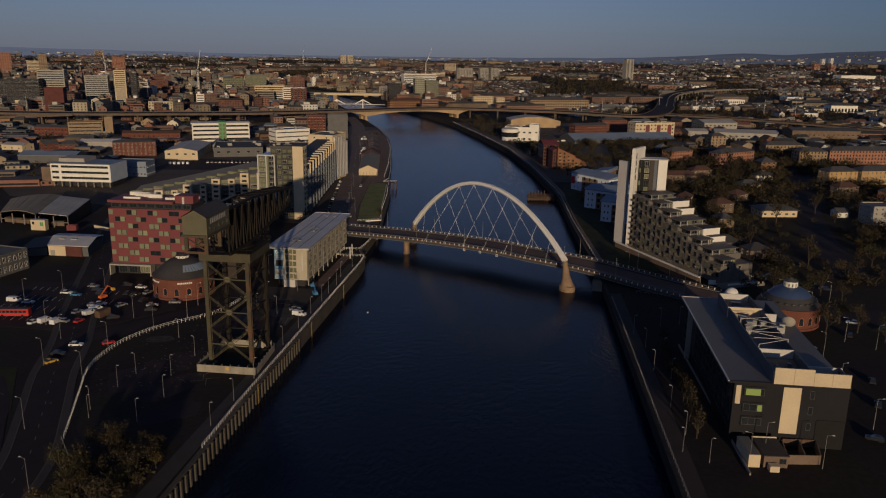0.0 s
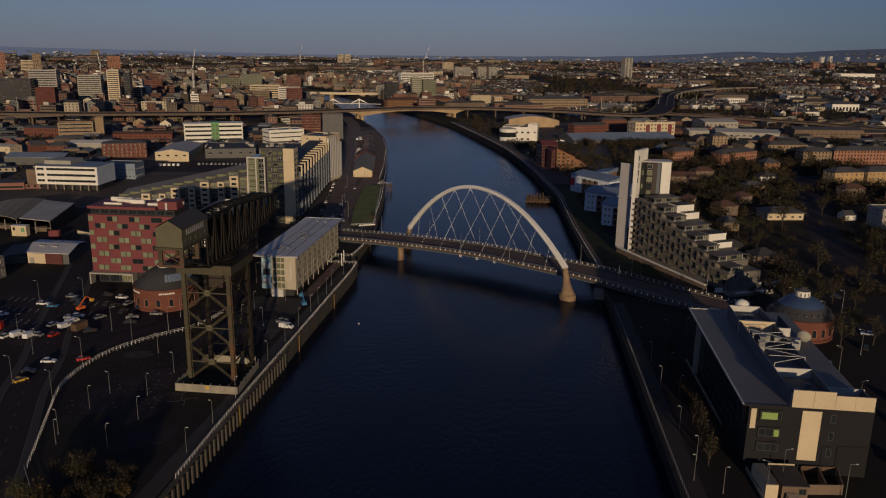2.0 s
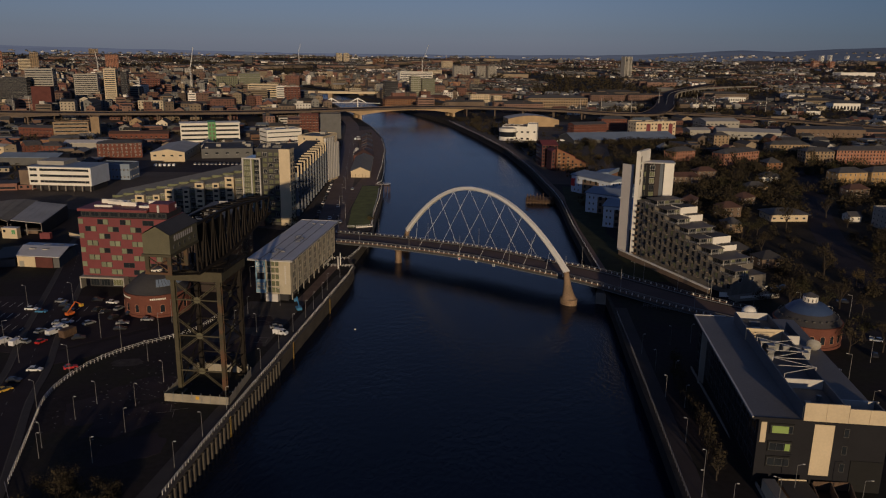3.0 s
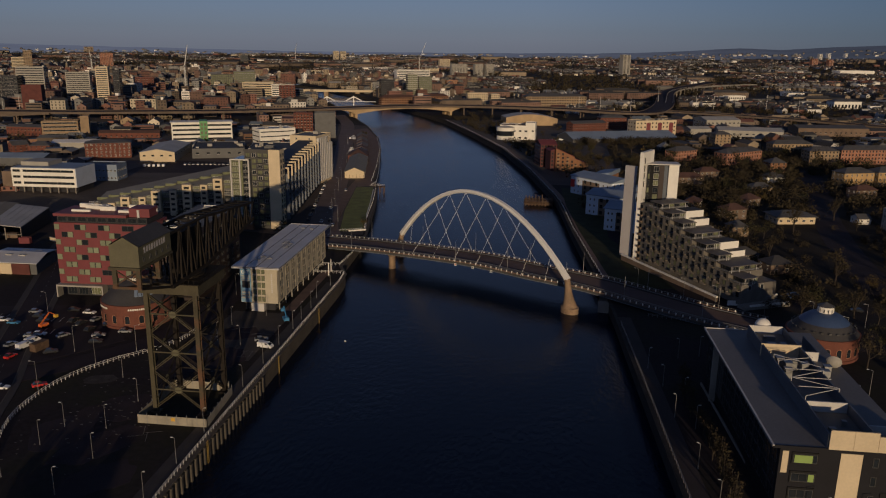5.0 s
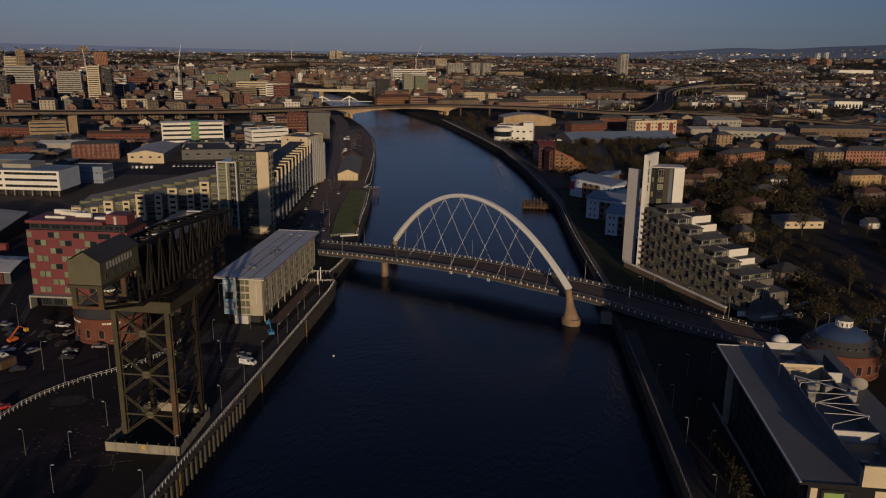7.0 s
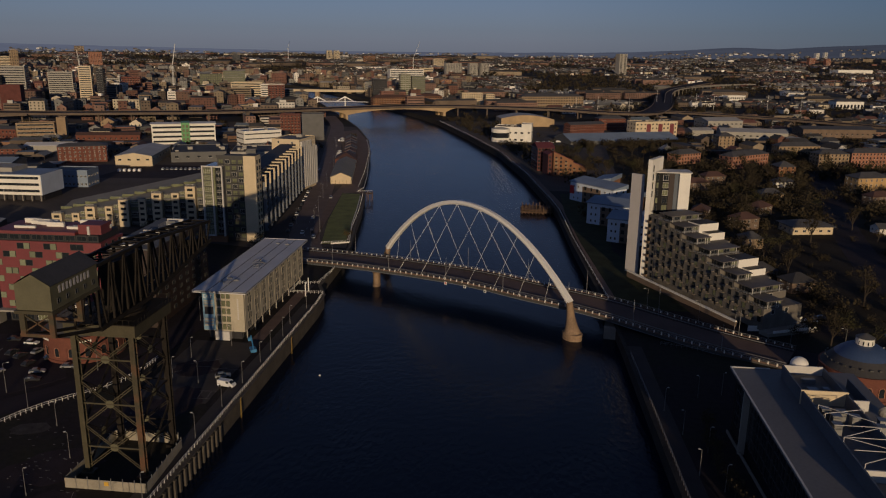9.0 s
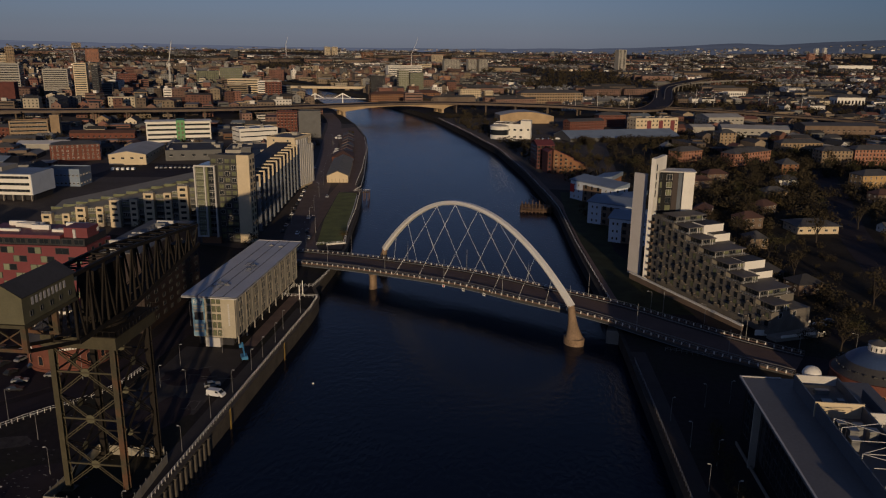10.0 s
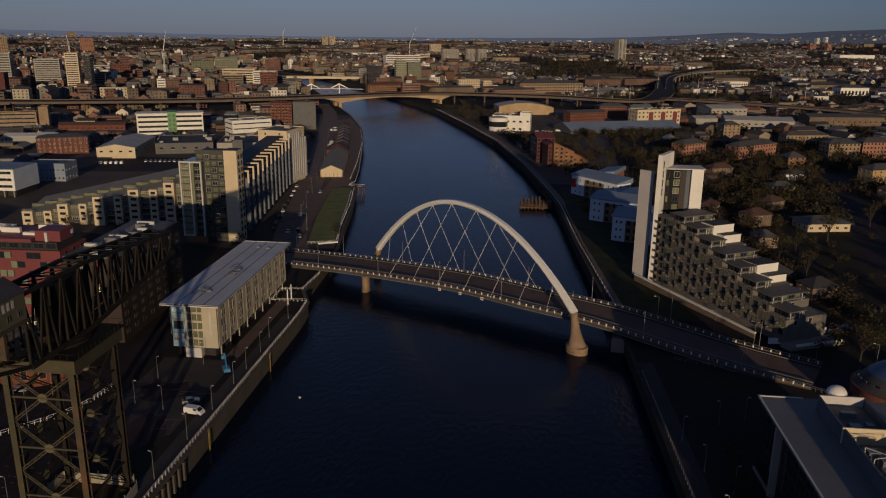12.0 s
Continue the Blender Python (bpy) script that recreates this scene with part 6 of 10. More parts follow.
        while z > 0.8:
            for j in range(2):
                s = s0 + bay * (0.27 + 0.5 * j)
                piece("window", window_mesh(1.7, 2.0, "dark_frame", "green_glass" if (k + j + i) % 4 == 0 else "glass", 0), t, face_pose(*pt(s - 1, 0), *pt(s + 1, 0), 1.0, z + 0.4, 0.004))
                if (k + j) % 2:
                    piece("balcony", bal, t, face_pose(*pt(s - 1, 0), *pt(s + 1, 0), 1.0, z + 0.25, 0.01))
            if z > h - 6:
                for q in range(2):
                    piece("window", window_mesh(1.6, 1.8, "frame", "glass", 0), t, face_pose(*pt(s1, 0), *pt(s1, 17), 4 + q * 6, z + 0.5, 0.004))
            bm = bmesh.new()
            beam(bm, (*pt(s0, -0.04), z + 0.1), (*pt(s1, -0.04), z + 0.1), 0.1, 0.18)
            part("floor_band", bm, M["dark_frame"], t)
            z -= 2.65
            k += 1
    for sa, sb, o0, top in ((15.2, 21.8, 8.0, 27.4), (21.82, 25.6, 9.5, 24.55), (37.0, 43.7, 8.0, 19.1), (43.72, 47.6, 9.5, 16.2)):
        bm = bmesh.new()
        prism(bm, [pt(sa, o0), pt(sb, o0), pt(sb, 17.3), pt(sa, 17.3)], top - 10, top, 0, 1)
        part("stair_box", bm, [M["white_wall"], M["dark_roof"]], t, "white rendered stair box")
    slab("podium", [pt(L, -1), pt(L + 4, -1), pt(L + 6, 19), pt(L, 19)], -0.3, 1.2, "concrete", "low pale podium")
    bm = bmesh.new()
    beam(bm, (*pt(L + 4.2, 1), 1.6), (*pt(L + 6.1, 18), 1.6), 0.4, 0.8)
    part("podium_parapet", bm, M["white_wall"], t, "white podium parapet")
    for p, q in (((75.6, 318.2), (81.8, 318.6)), ((81.8, 318.6), (97.0, 330.4))):
        bm = bmesh.new()
        beam(bm, (*p, 0.9), (*q, 0.9), 0.35, 1.9)
        part("garden_wall", bm, M["white_wall"], t, "white angled garden wall")
    w = thing("retaining_wall", "pale sloping retaining wall beside the road", "wall")
    bm = bmesh.new()
    P, Q = pt(-5, -3.6), pt(L - 8, -3.6)
    beam(bm, (*P, 1.6), (*Q, 0.5), 0.5, 2.4)
    part("wall_panel", bm, M["brown_wall"], w)
    # white coping over a browner wall stands in for light along the top
    bm = bmesh.new()
    beam(bm, (*P, 2.95), (*Q, 1.85), 0.8, 0.6)
    part("coping", bm, M["white_wall"], w, "broad coping with the light on it put into its colour")


build_quay_hotel()
build_red_hotel()
build_rotundas()
build_studio()
build_apartments()
build_stepped_tower()

# ---- town buildings that can be told apart ----
FOOT = []          # plans already taken: x, y, radius


def claim(x, y, r):
    FOOT.append((x, y, r))


def town(name, label, cat, x, y, rz, w, d, h, **k):
    claim(x, y, max(w, d) * 0.55)
    return block(name, label, cat, x, y, rz, w, d, h, z=terrain(x, y), rows=y > 640, **k)


for x, y, r in ((-156, 298, 32), (-134, 270, 16), (-138, 318, 22), (65, 205, 42), (65, 235, 30), (96, 273, 18), (-95, 315, 45), (-140, 415, 22), (-145, 480, 40), (-150, 550, 26), (-200, 440, 52), (-170, 445, 40), (-230, 440, 36),
                (62, 352, 42), (54, 384, 16), (-88, 212, 20), (-88, 250, 30)):
    claim(x, y, r)


def build_banded_office():
    t = thing("banded_office", "white office block with long dark window bands on stilts", "office building", -325, 476.5, 0, 3)
    claim(-305, 488, 30)
    W, D = 41.5, 24
    bm = bmesh.new()
    box(bm, 0, W, 0, D, 3.8, 15.6)
    part("wall", bm, M["white_wall"], t)
    # thin slab over the white end; its bluish colour carries the shade
    bm = bmesh.new()
    box(bm, W, W + 0.3, 0.2, D, 3.8, 15.6)
    part("end_wall", bm, M["blue_white"], t, "end wall with bluish shade in its colour")
    bm = bmesh.new()
    box(bm, 0.3, W - 0.3, 0.3, D - 0.3, 15.604, 15.9)
    part("roof", bm, M["blue_roof"], t)
    bm = bmesh.new()
    box(bm, 2, 20, 8, D, 15.91, 18.4)
    part("roof_storey", bm, M["grey_wall"], t, "pale set-back roof storey")
    bm = bmesh.new()
    box(bm, -9, -0.01, 4, D, -0.5, 12.5)
    part("side_block", bm, M["brown_wall"], t, "brown side block")
    for k in range(3):
        for s, w in ((3.4, 5.0), (24, 33)):
            piece("window", window_mesh(w, 1.7, "white_wall", "glass", int(w / 3)), t, face_pose(0, 0, W, 0, s, 5.4 + k * 3.8, 0.004))
    for i in range(8):
        bm = bmesh.new()
        box(bm, 1 + i * 5.6, 1.6 + i * 5.6, 0.4, 1.0, -0.2, 3.8)
        part("stilt", bm, M["concrete"], t)
    bm = bmesh.new()
    box(bm, 1.5, W - 1, 4, D - 1, -0.3, 3.8)
    part("undercroft", bm, M["dark_wall"], t)


def build_green_stair_office():
    t = town("striped_office", "white office with ribbon windows and a green stair tower", "office building", -322, 756, 25, 56, 17, 17.5, wall="white_wall", roof="grey_roof", storeys=4, bays=(1, 1), win=(1, 1.9), strips=True, sill=1.4)
    bm = bmesh.new()
    box(bm, -2.2, 5.2, -9.2, 8.9, -0.5, 19.6)
    part("stair_tower", bm, M["green_panel"], t, "green stair tower")
    for k in range(4):
        for i in range(2):
            piece("window", window_mesh(2.0, 2.6, "dark_frame", "green_glass", 1), t, face_pose(-2.2, -9.2, 5.2, -9.2, 2 + i * 3.3, 3.0 + k * 4, 0.004))
    bm = bmesh.new()
    box(bm, -29, -2.3, -10, 9.5, 18.2, 18.8)
    box(bm, 5.3, 29, -10, 9.5, 18.2, 18.8)
    part("eave_board", bm, M["white_wall"], t, "thin white roof eaves")


build_banded_office()
build_green_stair_office()


def sheet_roof(bm, fl, fr, br, bl, profile, thick=0.3, back=0.0):
    """A thick sheet roof over four plan corners; profile gives its height across, from the left edge to the right."""
    rows = []
    for u, z in profile:
        f = Vector((*fl, 0)).lerp(Vector((*fr, 0)), u)
        b = Vector((*bl, 0)).lerp(Vector((*br, 0)), u)
        rows.append([bm.verts.new((p.x, p.y, z - d)) for p, d in ((f, 0), (b, -back), (b, thick - back), (f, thick))])
    for p, q in zip(rows, rows[1:]):
        for i in range(4):
            j = (i + 1) % 4
            bm.faces.new((p[i], q[i], q[j], p[j]))
    bm.faces.new(rows[0])
    bm.faces.new(rows[-1][::-1])
    bmesh.ops.recalc_face_normals(bm, faces=bm.faces[:])


def open_warehouse(label, fl, fr, br, bl, profile, roof, posts):
    t = thing("warehouse", label, "warehouse")
    claim((fl[0] + br[0]) / 2, (fl[1] + br[1]) / 2, 24)
    bm = bmesh.new()
    sheet_roof(bm, fl, fr, br, bl, profile, 0.3, 1.2)
    part("roof", bm, M[roof], t)
    low = min(profile[0][1], profile[-1][1]) - 0.4
    for p, q in ((fl, bl), (bl, br), (br, fr)):
        bm = bmesh.new()
        prism(bm, [p, q, (q[0] + 0.2, q[1] + 0.2), (p[0] + 0.2, p[1] + 0.2)], -0.4, low)
        for v in bm.verts:
            if v.co.z > 0 and (Vector(bl) - v.co.xy).length < 0.5 or v.co.z > 0 and (Vector(br) - v.co.xy).length < 0.5:
                v.co.z += 1.1
        part("side_wall", bm, M["dark_wall"], t)
    F, R = Vector((*fl, 0)), Vector((*fr, 0))
    back = (Vector((*bl, 0)) - F).normalized() * 0.4
    for i in range(posts):
        p = F.lerp(R, i / (posts - 1)) + back
        bm = bmesh.new()
        beam(bm, (p.x, p.y, -0.3), (p.x, p.y, low), 0.4)
        part("post", bm, M["concrete"], t, "pale front post")
    bm = bmesh.new()
    p, q = F + back, R + back
    beam(bm, (p.x, p.y, low * 0.42), (q.x, q.y, low * 0.42), 0.2, 0.5)
    part("front_rail", bm, M["stone_grey"], t, "pale rail across the open front")
    bm = bmesh.new()
    p, q = F.lerp(R, 0.1) + back * 12, F.lerp(R, 0.8) + back * 12
    beam(bm, (p.x, p.y, 1.2), (q.x, q.y, 1.2), 2.5, 2.6)
    part("stock", bm, M["brown_wall"], t, "dim stacked stock inside")
    for k in range(1, 5):
        bm = bmesh.new()
        u = k / 5
        p, q = F.lerp(R, u), Vector((*bl, 0)).lerp(Vector((*br, 0)), u)
        i = max(n for n in range(len(profile) - 1) if profile[n][0] <= u)
        (u0, z0), (u1, z1) = profile[i], profile[i + 1]
        z = z0 + (z1 - z0) * (u - u0) / (u1 - u0) + 0.04
        beam(bm, (p.x, p.y, z), (q.x, q.y, z + 1.2), 0.12, 0.1)
        part("roof_seam", bm, M[roof], t)


def build_depot():
    t = thing("depot", "low depot with a blue-grey pitched roof and a cream front", "depot")
    claim(-214, 322, 20)
    A, B, C, D = (-219, 312.3), (-199.9, 312.7), (-204.7, 333.1), (-226.5, 332.5)
    bm = bmesh.new()
    prism(bm, [A, B, C, D], -0.5, 4.7)
    part("wall", bm, M["mid_grey"], t)
    bm = bmesh.new()
    sheet_roof(bm, (-227.1, 333.1), (-219.3, 311.8), (-199.3, 312.2), (-204.2, 333.7), ((0, 5.2), (0.45, 6.6), (1, 4.95)), 0.25)
    part("roof", bm, M["grey_roof"], t)
    for s0, s1, mat, label in ((0.1, 8.4, "cream", "cream rendered front"), (8.5, 16.4, "dark_brick", "brown brick front")):
        bm = bmesh.new()
        box(bm, A[0] + s0, A[0] + s1, 312.0, 312.28, -0.3, 4.5)
        part("front_panel", bm, M[mat], t, label)
    bm = bmesh.new()
    box(bm, A[0] + 1.0, A[0] + 3.2, 311.95, 312.1, -0.2, 2.6)
    part("loading_door", bm, M["grey_wall"], t, "grey loading door")
    for x, y in ((-216.5, 320), (-210.5, 320), (-214.5, 327.5), (-208.5, 327.5)):
        bm = bmesh.new()
        u = (y - 312) / 21.0
        z = 4.95 + (6.6 - 4.95) * min(u, 0.55) / 0.55 - max(0.0, u - 0.55) / 0.45 * 1.4
        box(bm, x - 1.4, x + 1.4, y - 0.9, y + 0.9, z - 0.2, z + 0.22)
        part("rooflight", bm, M["pale_roof"], t, "pale rooflight")
    x = thing("depot_annex", "low lean-to with a dim sheet roof beside the depot", "annex")
    bm = bmesh.new()
    P = [(-229.3, 306.9), (-219.7, 311.9), (-227.2, 332.5), (-236.5, 327.8)]
    prism(bm, P, -0.5, 3.4)
    part("wall", bm, M["mid_grey"], x)
    bm = bmesh.new()
    sheet_roof(bm, P[0], P[1], P[2], P[3], ((0, 3.7), (1, 4.2)), 0.25)
    part("roof", bm, M["dark_roof"], x)
    w = thing("yard_cabin", "cream site cabin with a green window", "cabin", -254.2, 356.6, 0, 2)
    bm = bmesh.new()
    box(bm, -3.9, 3.9, 0, 3.0, 0.0, 5.2)
    part("wall", bm, M["cream"], w)
    bm = bmesh.new()
    box(bm, -4.1, 4.1, -0.2, 3.2, 5.204, 5.4)
    part("roof", bm, M["grey_roof"], w)
    piece("window", window_mesh(2.0, 2.2, "frame", "green_panel", 1), w, face_pose(-3.9, 0, 3.9, 0, 6.0, 2.2, 0.004))
    piece("window", window_mesh(1.2, 1.4, "dark_frame", "glass", 0), w, face_pose(-3.9, 0, 3.9, 0, 1.4, 3.0, 0.004))
    k = thing("skip", "red steel skip in the yard", "skip", -237, 358.5, 0, 4)
    bm = bmesh.new()
    box(bm, -2.6, 2.6, 0, 2.2, 0.05, 2.9)
    bm.normal_update()
    bmesh.ops.delete(bm, geom=[f for f in bm.faces if f.normal.z > 0.9], context="FACES")
    bmesh.ops.solidify(bm, geom=bm.faces[:], thickness=0.12)
    part("tub", bm, M["crimson"], k)
    l = thing("low_wall", "low cream wall beside the yard gate", "wall", -223.2, 363.5, 0, -23)
    bm = bmesh.new()
    box(bm, -5.9, 5.9, -0.2, 0.2, -0.2, 1.9)
    part("panel", bm, M["cream"], l)
    bm = bmesh.new()
    box(bm, -6.0, 6.0, -0.3, 0.3, 1.904, 2.05)
    part("coping", bm, M["concrete"], l)


open_warehouse("open-fronted warehouse with a pale khaki sheet roof", (-257.3, 362.4), (-242.9, 365.3), (-253.9, 404.8), (-270.7, 403.0), ((0, 7.9), (1, 6.3)), "pale_roof", 3)
open_warehouse("open-fronted warehouse with a dull curved sheet roof", (-283.9, 369.0), (-261.6, 365.9), (-275.9, 412.8), (-298.8, 399.0), ((0, 6.0), (0.25, 7.0), (0.5, 7.6), (0.76, 7.5), (1, 6.3)), "khaki_roof", 4)
build_depot()
town("row_office", "low pale office with upright window piers", "office building", -226, 282, 80, 22, 20, 8.5, wall="mid_grey", roof="mid_grey", storeys=2, bays=(8, 5), win=(1.4, 2.6), sill=0.7)
town("brick_warehouse", "four-storey red brick warehouse with white windows", "warehouse", -349, 633, 26, 35, 15, 12.3, wall="brick", roof="slate", top="hip", rise=2.0, storeys=4, bays=(10, 4), win=(1.3, 1.5), frame="white_wall")
town("industrial_shed", "beige industrial shed with a shallow pitched roof", "shed", -305, 645, 103, 62, 27, 7.6, wall="cream", roof="pale_roof", top="gable", rise=2.4, storeys=1, bays=(6, 4), win=(2.2, 1.2), sill=4)
town("deck_office", "long brown-banded office with brick ends", "office building", -470, 758, 25, 33, 13, 15, wall="sandstone", roof="dark_roof", storeys=4, bays=(1, 1), win=(1, 1.6), strips=True, sill=1.3)
town("stair_block", "plain buff stair tower beside an office", "tower", -448, 765, 25, 8, 13, 20, wall="sandstone", roof="dark_roof", storeys=0)
town("brick_works", "low red brick works with a slate roof", "works", -505, 757, -2, 38, 13, 9, wall="brick", roof="slate", top="gable", rise=2, storeys=2, bays=(10, 3), win=(1.3, 1.6))
town("grey_office", "pale grey office with a flat roof and ribbon windows", "office building", -251, 760, 40, 36, 20, 13.5, wall="white_wall", roof="blue_roof", storeys=3, bays=(1, 1), win=(1, 1.1), plant=3, strips=True, sill=1.4)
town("office_slab", "plain grey office slab beside the motorway", "office building", -214, 812, 15, 21, 15, 25, wall="mid_grey", roof="dark_roof", storeys=8, bays=(1, 4), win=(1.2, 1.2), sides=(1, 3))
town("brick_flats", "red brick flats with white window panels", "flats", -246, 842, 15, 20, 15, 21, wall="brick", roof="dark_roof", storeys=7, bays=(6, 4), win=(1.5, 1.5), frame="white_wall")
town("flat_roofed_works", "low works with a broad dark flat roof", "works", -268, 668, 20, 42, 48, 7.5, wall="mid_grey", roof="dark_roof", storeys=1, bays=(5, 6), win=(2.4, 1.5), sill=3, plant=6)
town("flat_roofed_works", "low works with a dark felt roof and rooflights", "works", -222, 668, 14, 34, 42, 8.5, wall="grey_wall", roof="dark_roof", storeys=1, bays=(5, 6), win=(2.4, 1.5), sill=3, plant=5)
town("lift_shaft", "dark framed lift shaft on a roof edge", "tower", -200, 600, 12, 7, 7, 17, wall="mid_grey", roof="frame", storeys=0)
town("brick_terrace", "low red brick terrace with a slate roof", "terrace", -400, 763, 15, 58, 10, 5, wall="brick", roof="red_roof", top="gable", rise=2.2, storeys=1, bays=(12, 2), win=(1.3, 1.4))
town("gabled_house", "buff gabled house with a slate roof", "house", -456, 863, 106, 12, 14, 7, wall="sandstone", roof="slate", top="gable", rise=4, storeys=2, bays=(3, 3), win=(1.1, 1.4))
town("industrial_shed", "pale grey shed with a rounded sheet roof", "shed", -462, 636, -7, 22, 14, 6, wall="cream", roof="pale_roof", top="gable", rise=1.6, storeys=1, bays=(3, 2), win=(1.6, 1.2), sill=2.5)
town("brick_house", "small red brick house with a slate roof", "house", -440, 648, 55, 13, 10, 6, wall="brick", roof="slate", top="gable", rise=3, storeys=2, bays=(3, 2), win=(1.1, 1.3))
town("brick_house", "squat red brick house with a dark roof", "house", -420, 650, 14, 17, 12, 6, wall="brick", roof="slate", top="hip", rise=3, storeys=2, bays=(4, 2), win=(1.1, 1.3))
town("industrial_shed", "long grey shed beside the brick houses", "shed", -405, 680, 14, 40, 16, 5.5, wall="grey_wall", roof="grey_roof", top="gable", rise=2, storeys=0)
town("industrial_shed", "blue-grey shed with a broad pitched roof", "shed", -395, 585, 8, 46, 22, 6, wall="mid_grey", roof="blue_roof", top="gable", rise=2.4, storeys=0)
patch("vehicle_yard", [(-300, 560), (-215, 575), (-205, 625), (-300, 625)], 0.03, "asphalt", "tarmac yard with parked vans", category="car park")
claim(-262, 590, 34)
claim(-312, 610, 18)
town("blue_office", "low blue-grey office with a projecting bay", "office building", -296, 534, 5, 24, 16, 10.5, wall="blue_roof", roof="mid_grey", storeys=2, bays=(9, 4), win=(1.4, 1.3))
town("market_shed", "low brown market hall with a long flat roof", "shed", -190, 548, 10, 34, 12, 5, wall="brown_wall", roof="pale_roof", storeys=1, bays=(10, 2), win=(2, 1.2), sill=2)
# south bank
town("leisure_hall", "white riverside leisure hall with a rounded glazed front", "leisure centre", -20, 846, -5, 30, 22, 14, wall="white_wall", roof="sandstone", storeys=2, bays=(5, 3), win=(2.6, 1.6), plant=2)
t = thing("rotunda_lobby", "round white glazed lobby by the river", "lobby", -30, 836)
bm = bmesh.new()
lathe(bm, [(9, -0.5), (9, 4), (9.1, 4.1), (9.1, 9), (9.4, 9.1), (9.4, 12.5), (6, 13.6), (0.5, 14.2)], 32, mids=[0, 1, 1, 0, 0, 2, 2, 2])
part("drum", bm, [M["white_wall"], M["glass"], M["pale_roof"]], t)
town("white_block", "plain white block beside the leisure hall", "building", -4, 842, -5, 10, 14, 17, wall="white_wall", roof="pale_roof", storeys=1, bays=(2, 2), win=(2, 1.5), sill=8)
t = thing("vaulted_hall", "long tan hall with a low vaulted roof", "hall", -8, 1001, 0, 14)
claim(-8, 1001, 36)
bm = bmesh.new()
prev = None
for i in range(13):
    x = -32 + 64 * i / 12
    z = 6 + 7.5 * math.sin(math.pi * (i + 2.5) / 16)
    q = [bm.verts.new((x, -16, -0.5)), bm.verts.new((x, -16, z)), bm.verts.new((x, 16, z)), bm.verts.new((x, 16, -0.5))]
    if prev:
        for k in range(3):
            bm.faces.new((prev[k], q[k], q[k + 1], prev[k + 1])).material_index = 1 if k == 1 else 0
    else:
        bm.faces.new(q)
    prev = q
bm.faces.new(prev[::-1])
bmesh.ops.recalc_face_normals(bm, faces=bm.faces)
part("shell", bm, [M["tan_concrete"], M["pale_roof"]], t, "tan walls under a low vault")
town("retail_shed", "long shed with a broad blue-grey roof", "shed", 86, 862, 22, 118, 40, 3.2, wall="mid_grey", roof="blue_roof", top="gable", rise=5.5, storeys=0)
town("cream_office", "cream office with dark red window strips", "office building", 127, 906, 24, 50, 17, 17, wall="cream", roof="mid_grey", storeys=4, bays=(11, 3), win=(1.6, 1.6), plant=3)
for i in range(3):
    bm = bmesh.new()
    box(bm, -12 + i * 14, -7 + i * 14, -8.75, -8.505, 1, 15)
    p = bpy.data.objects.get("cream_office")
    part("red_panel", bm, M["crimson"], p, "dark red window strip")
town("brick_mill", "long red brick mill with small windows", "mill", 58, 936, 30, 44, 14, 9.5, wall="brick", roof="slate", top="gable", rise=2.5, storeys=3, bays=(13, 4), win=(1.2, 1.4))
town("brick_mill", "tall red brick mill block", "mill", 90, 978, 16, 32, 14, 13, wall="brick", roof="slate", top="hip", rise=3, storeys=4, bays=(9, 4), win=(1.2, 1.4))
town("trade_shed", "large pale trade shed with strip windows", "shed", 221, 1023, 16, 44, 34, 10, wall="grey_wall", roof="pale_roof", top="gable", rise=3, storeys=2, bays=(8, 5), win=(2.5, 1.2))
town("trade_shed", "long pale trade shed with a shallow roof", "shed", 231, 914, -5, 66, 34, 8.5, wall="grey_wall", roof="pale_roof", top="gable", rise=2.6, storeys=1, bays=(10, 4), win=(2.5, 1.2), sill=4)
town("trade_shed", "small pale trade shed", "shed", 178, 920, 15, 24, 20, 8, wall="grey_wall", roof="pale_roof", top="gable", rise=2.2, storeys=0)
town("brick_store", "long low red brick store", "store", 330, 960, 8, 80, 26, 9, wall="brown_wall", roof="slate", top="gable", rise=2.5, storeys=1, bays=(14, 4), win=(1.5, 1.4), sill=3)
TEN = dict(wall="sandstone", roof="slate", top="hip", rise=3.0, win=(1.1, 1.7))
town("tenement", "sandstone tenement with a steep slate mansard", "tenement", 240, 716, 13, 26, 13, 12, storeys=4, bays=(8, 3), group="tenements", **TEN)
town("tenement", "long red sandstone tenement row", "tenement", 288, 730, 13, 66, 13, 12.5, storeys=4, bays=(22, 3), group="tenements", **{**TEN, "wall": "red_sandstone"})
town("tenement", "yellow sandstone tenement lit by low sun", "tenement", 226, 606, 18, 24, 13, 10.5, storeys=3, bays=(6, 3), group="tenements", **{**TEN, "wall": "yellow_stone"})
town("tenement", "yellow sandstone tenement row with dark bays", "tenement", 258, 617, 18, 36, 13, 10.5, storeys=3, bays=(10, 3), group="tenements", **{**TEN, "wall": "yellow_stone"})
town("tenement", "red sandstone tenement half hidden by trees", "tenement", 172, 710, 40, 46, 13, 10, storeys=3, bays=(13, 3), group="tenements", **{**TEN, "wall": "red_sandstone"})
town("tenement", "brown sandstone tenement among trees", "tenement", 126, 716, 38, 26, 12, 9, storeys=3, bays=(8, 3), group="tenements", **{**TEN, "wall": "red_sandstone"})
town("tenement", "narrow sandstone tenement with slate roof", "tenement", 183, 828, 14, 16, 12, 12, storeys=4, bays=(4, 3), group="tenements", **TEN)
town("tenement", "low sandstone terrace with a slate roof", "tenement", 240, 798, 14, 40, 12, 8, storeys=2, bays=(11, 3), group="tenements", **TEN)
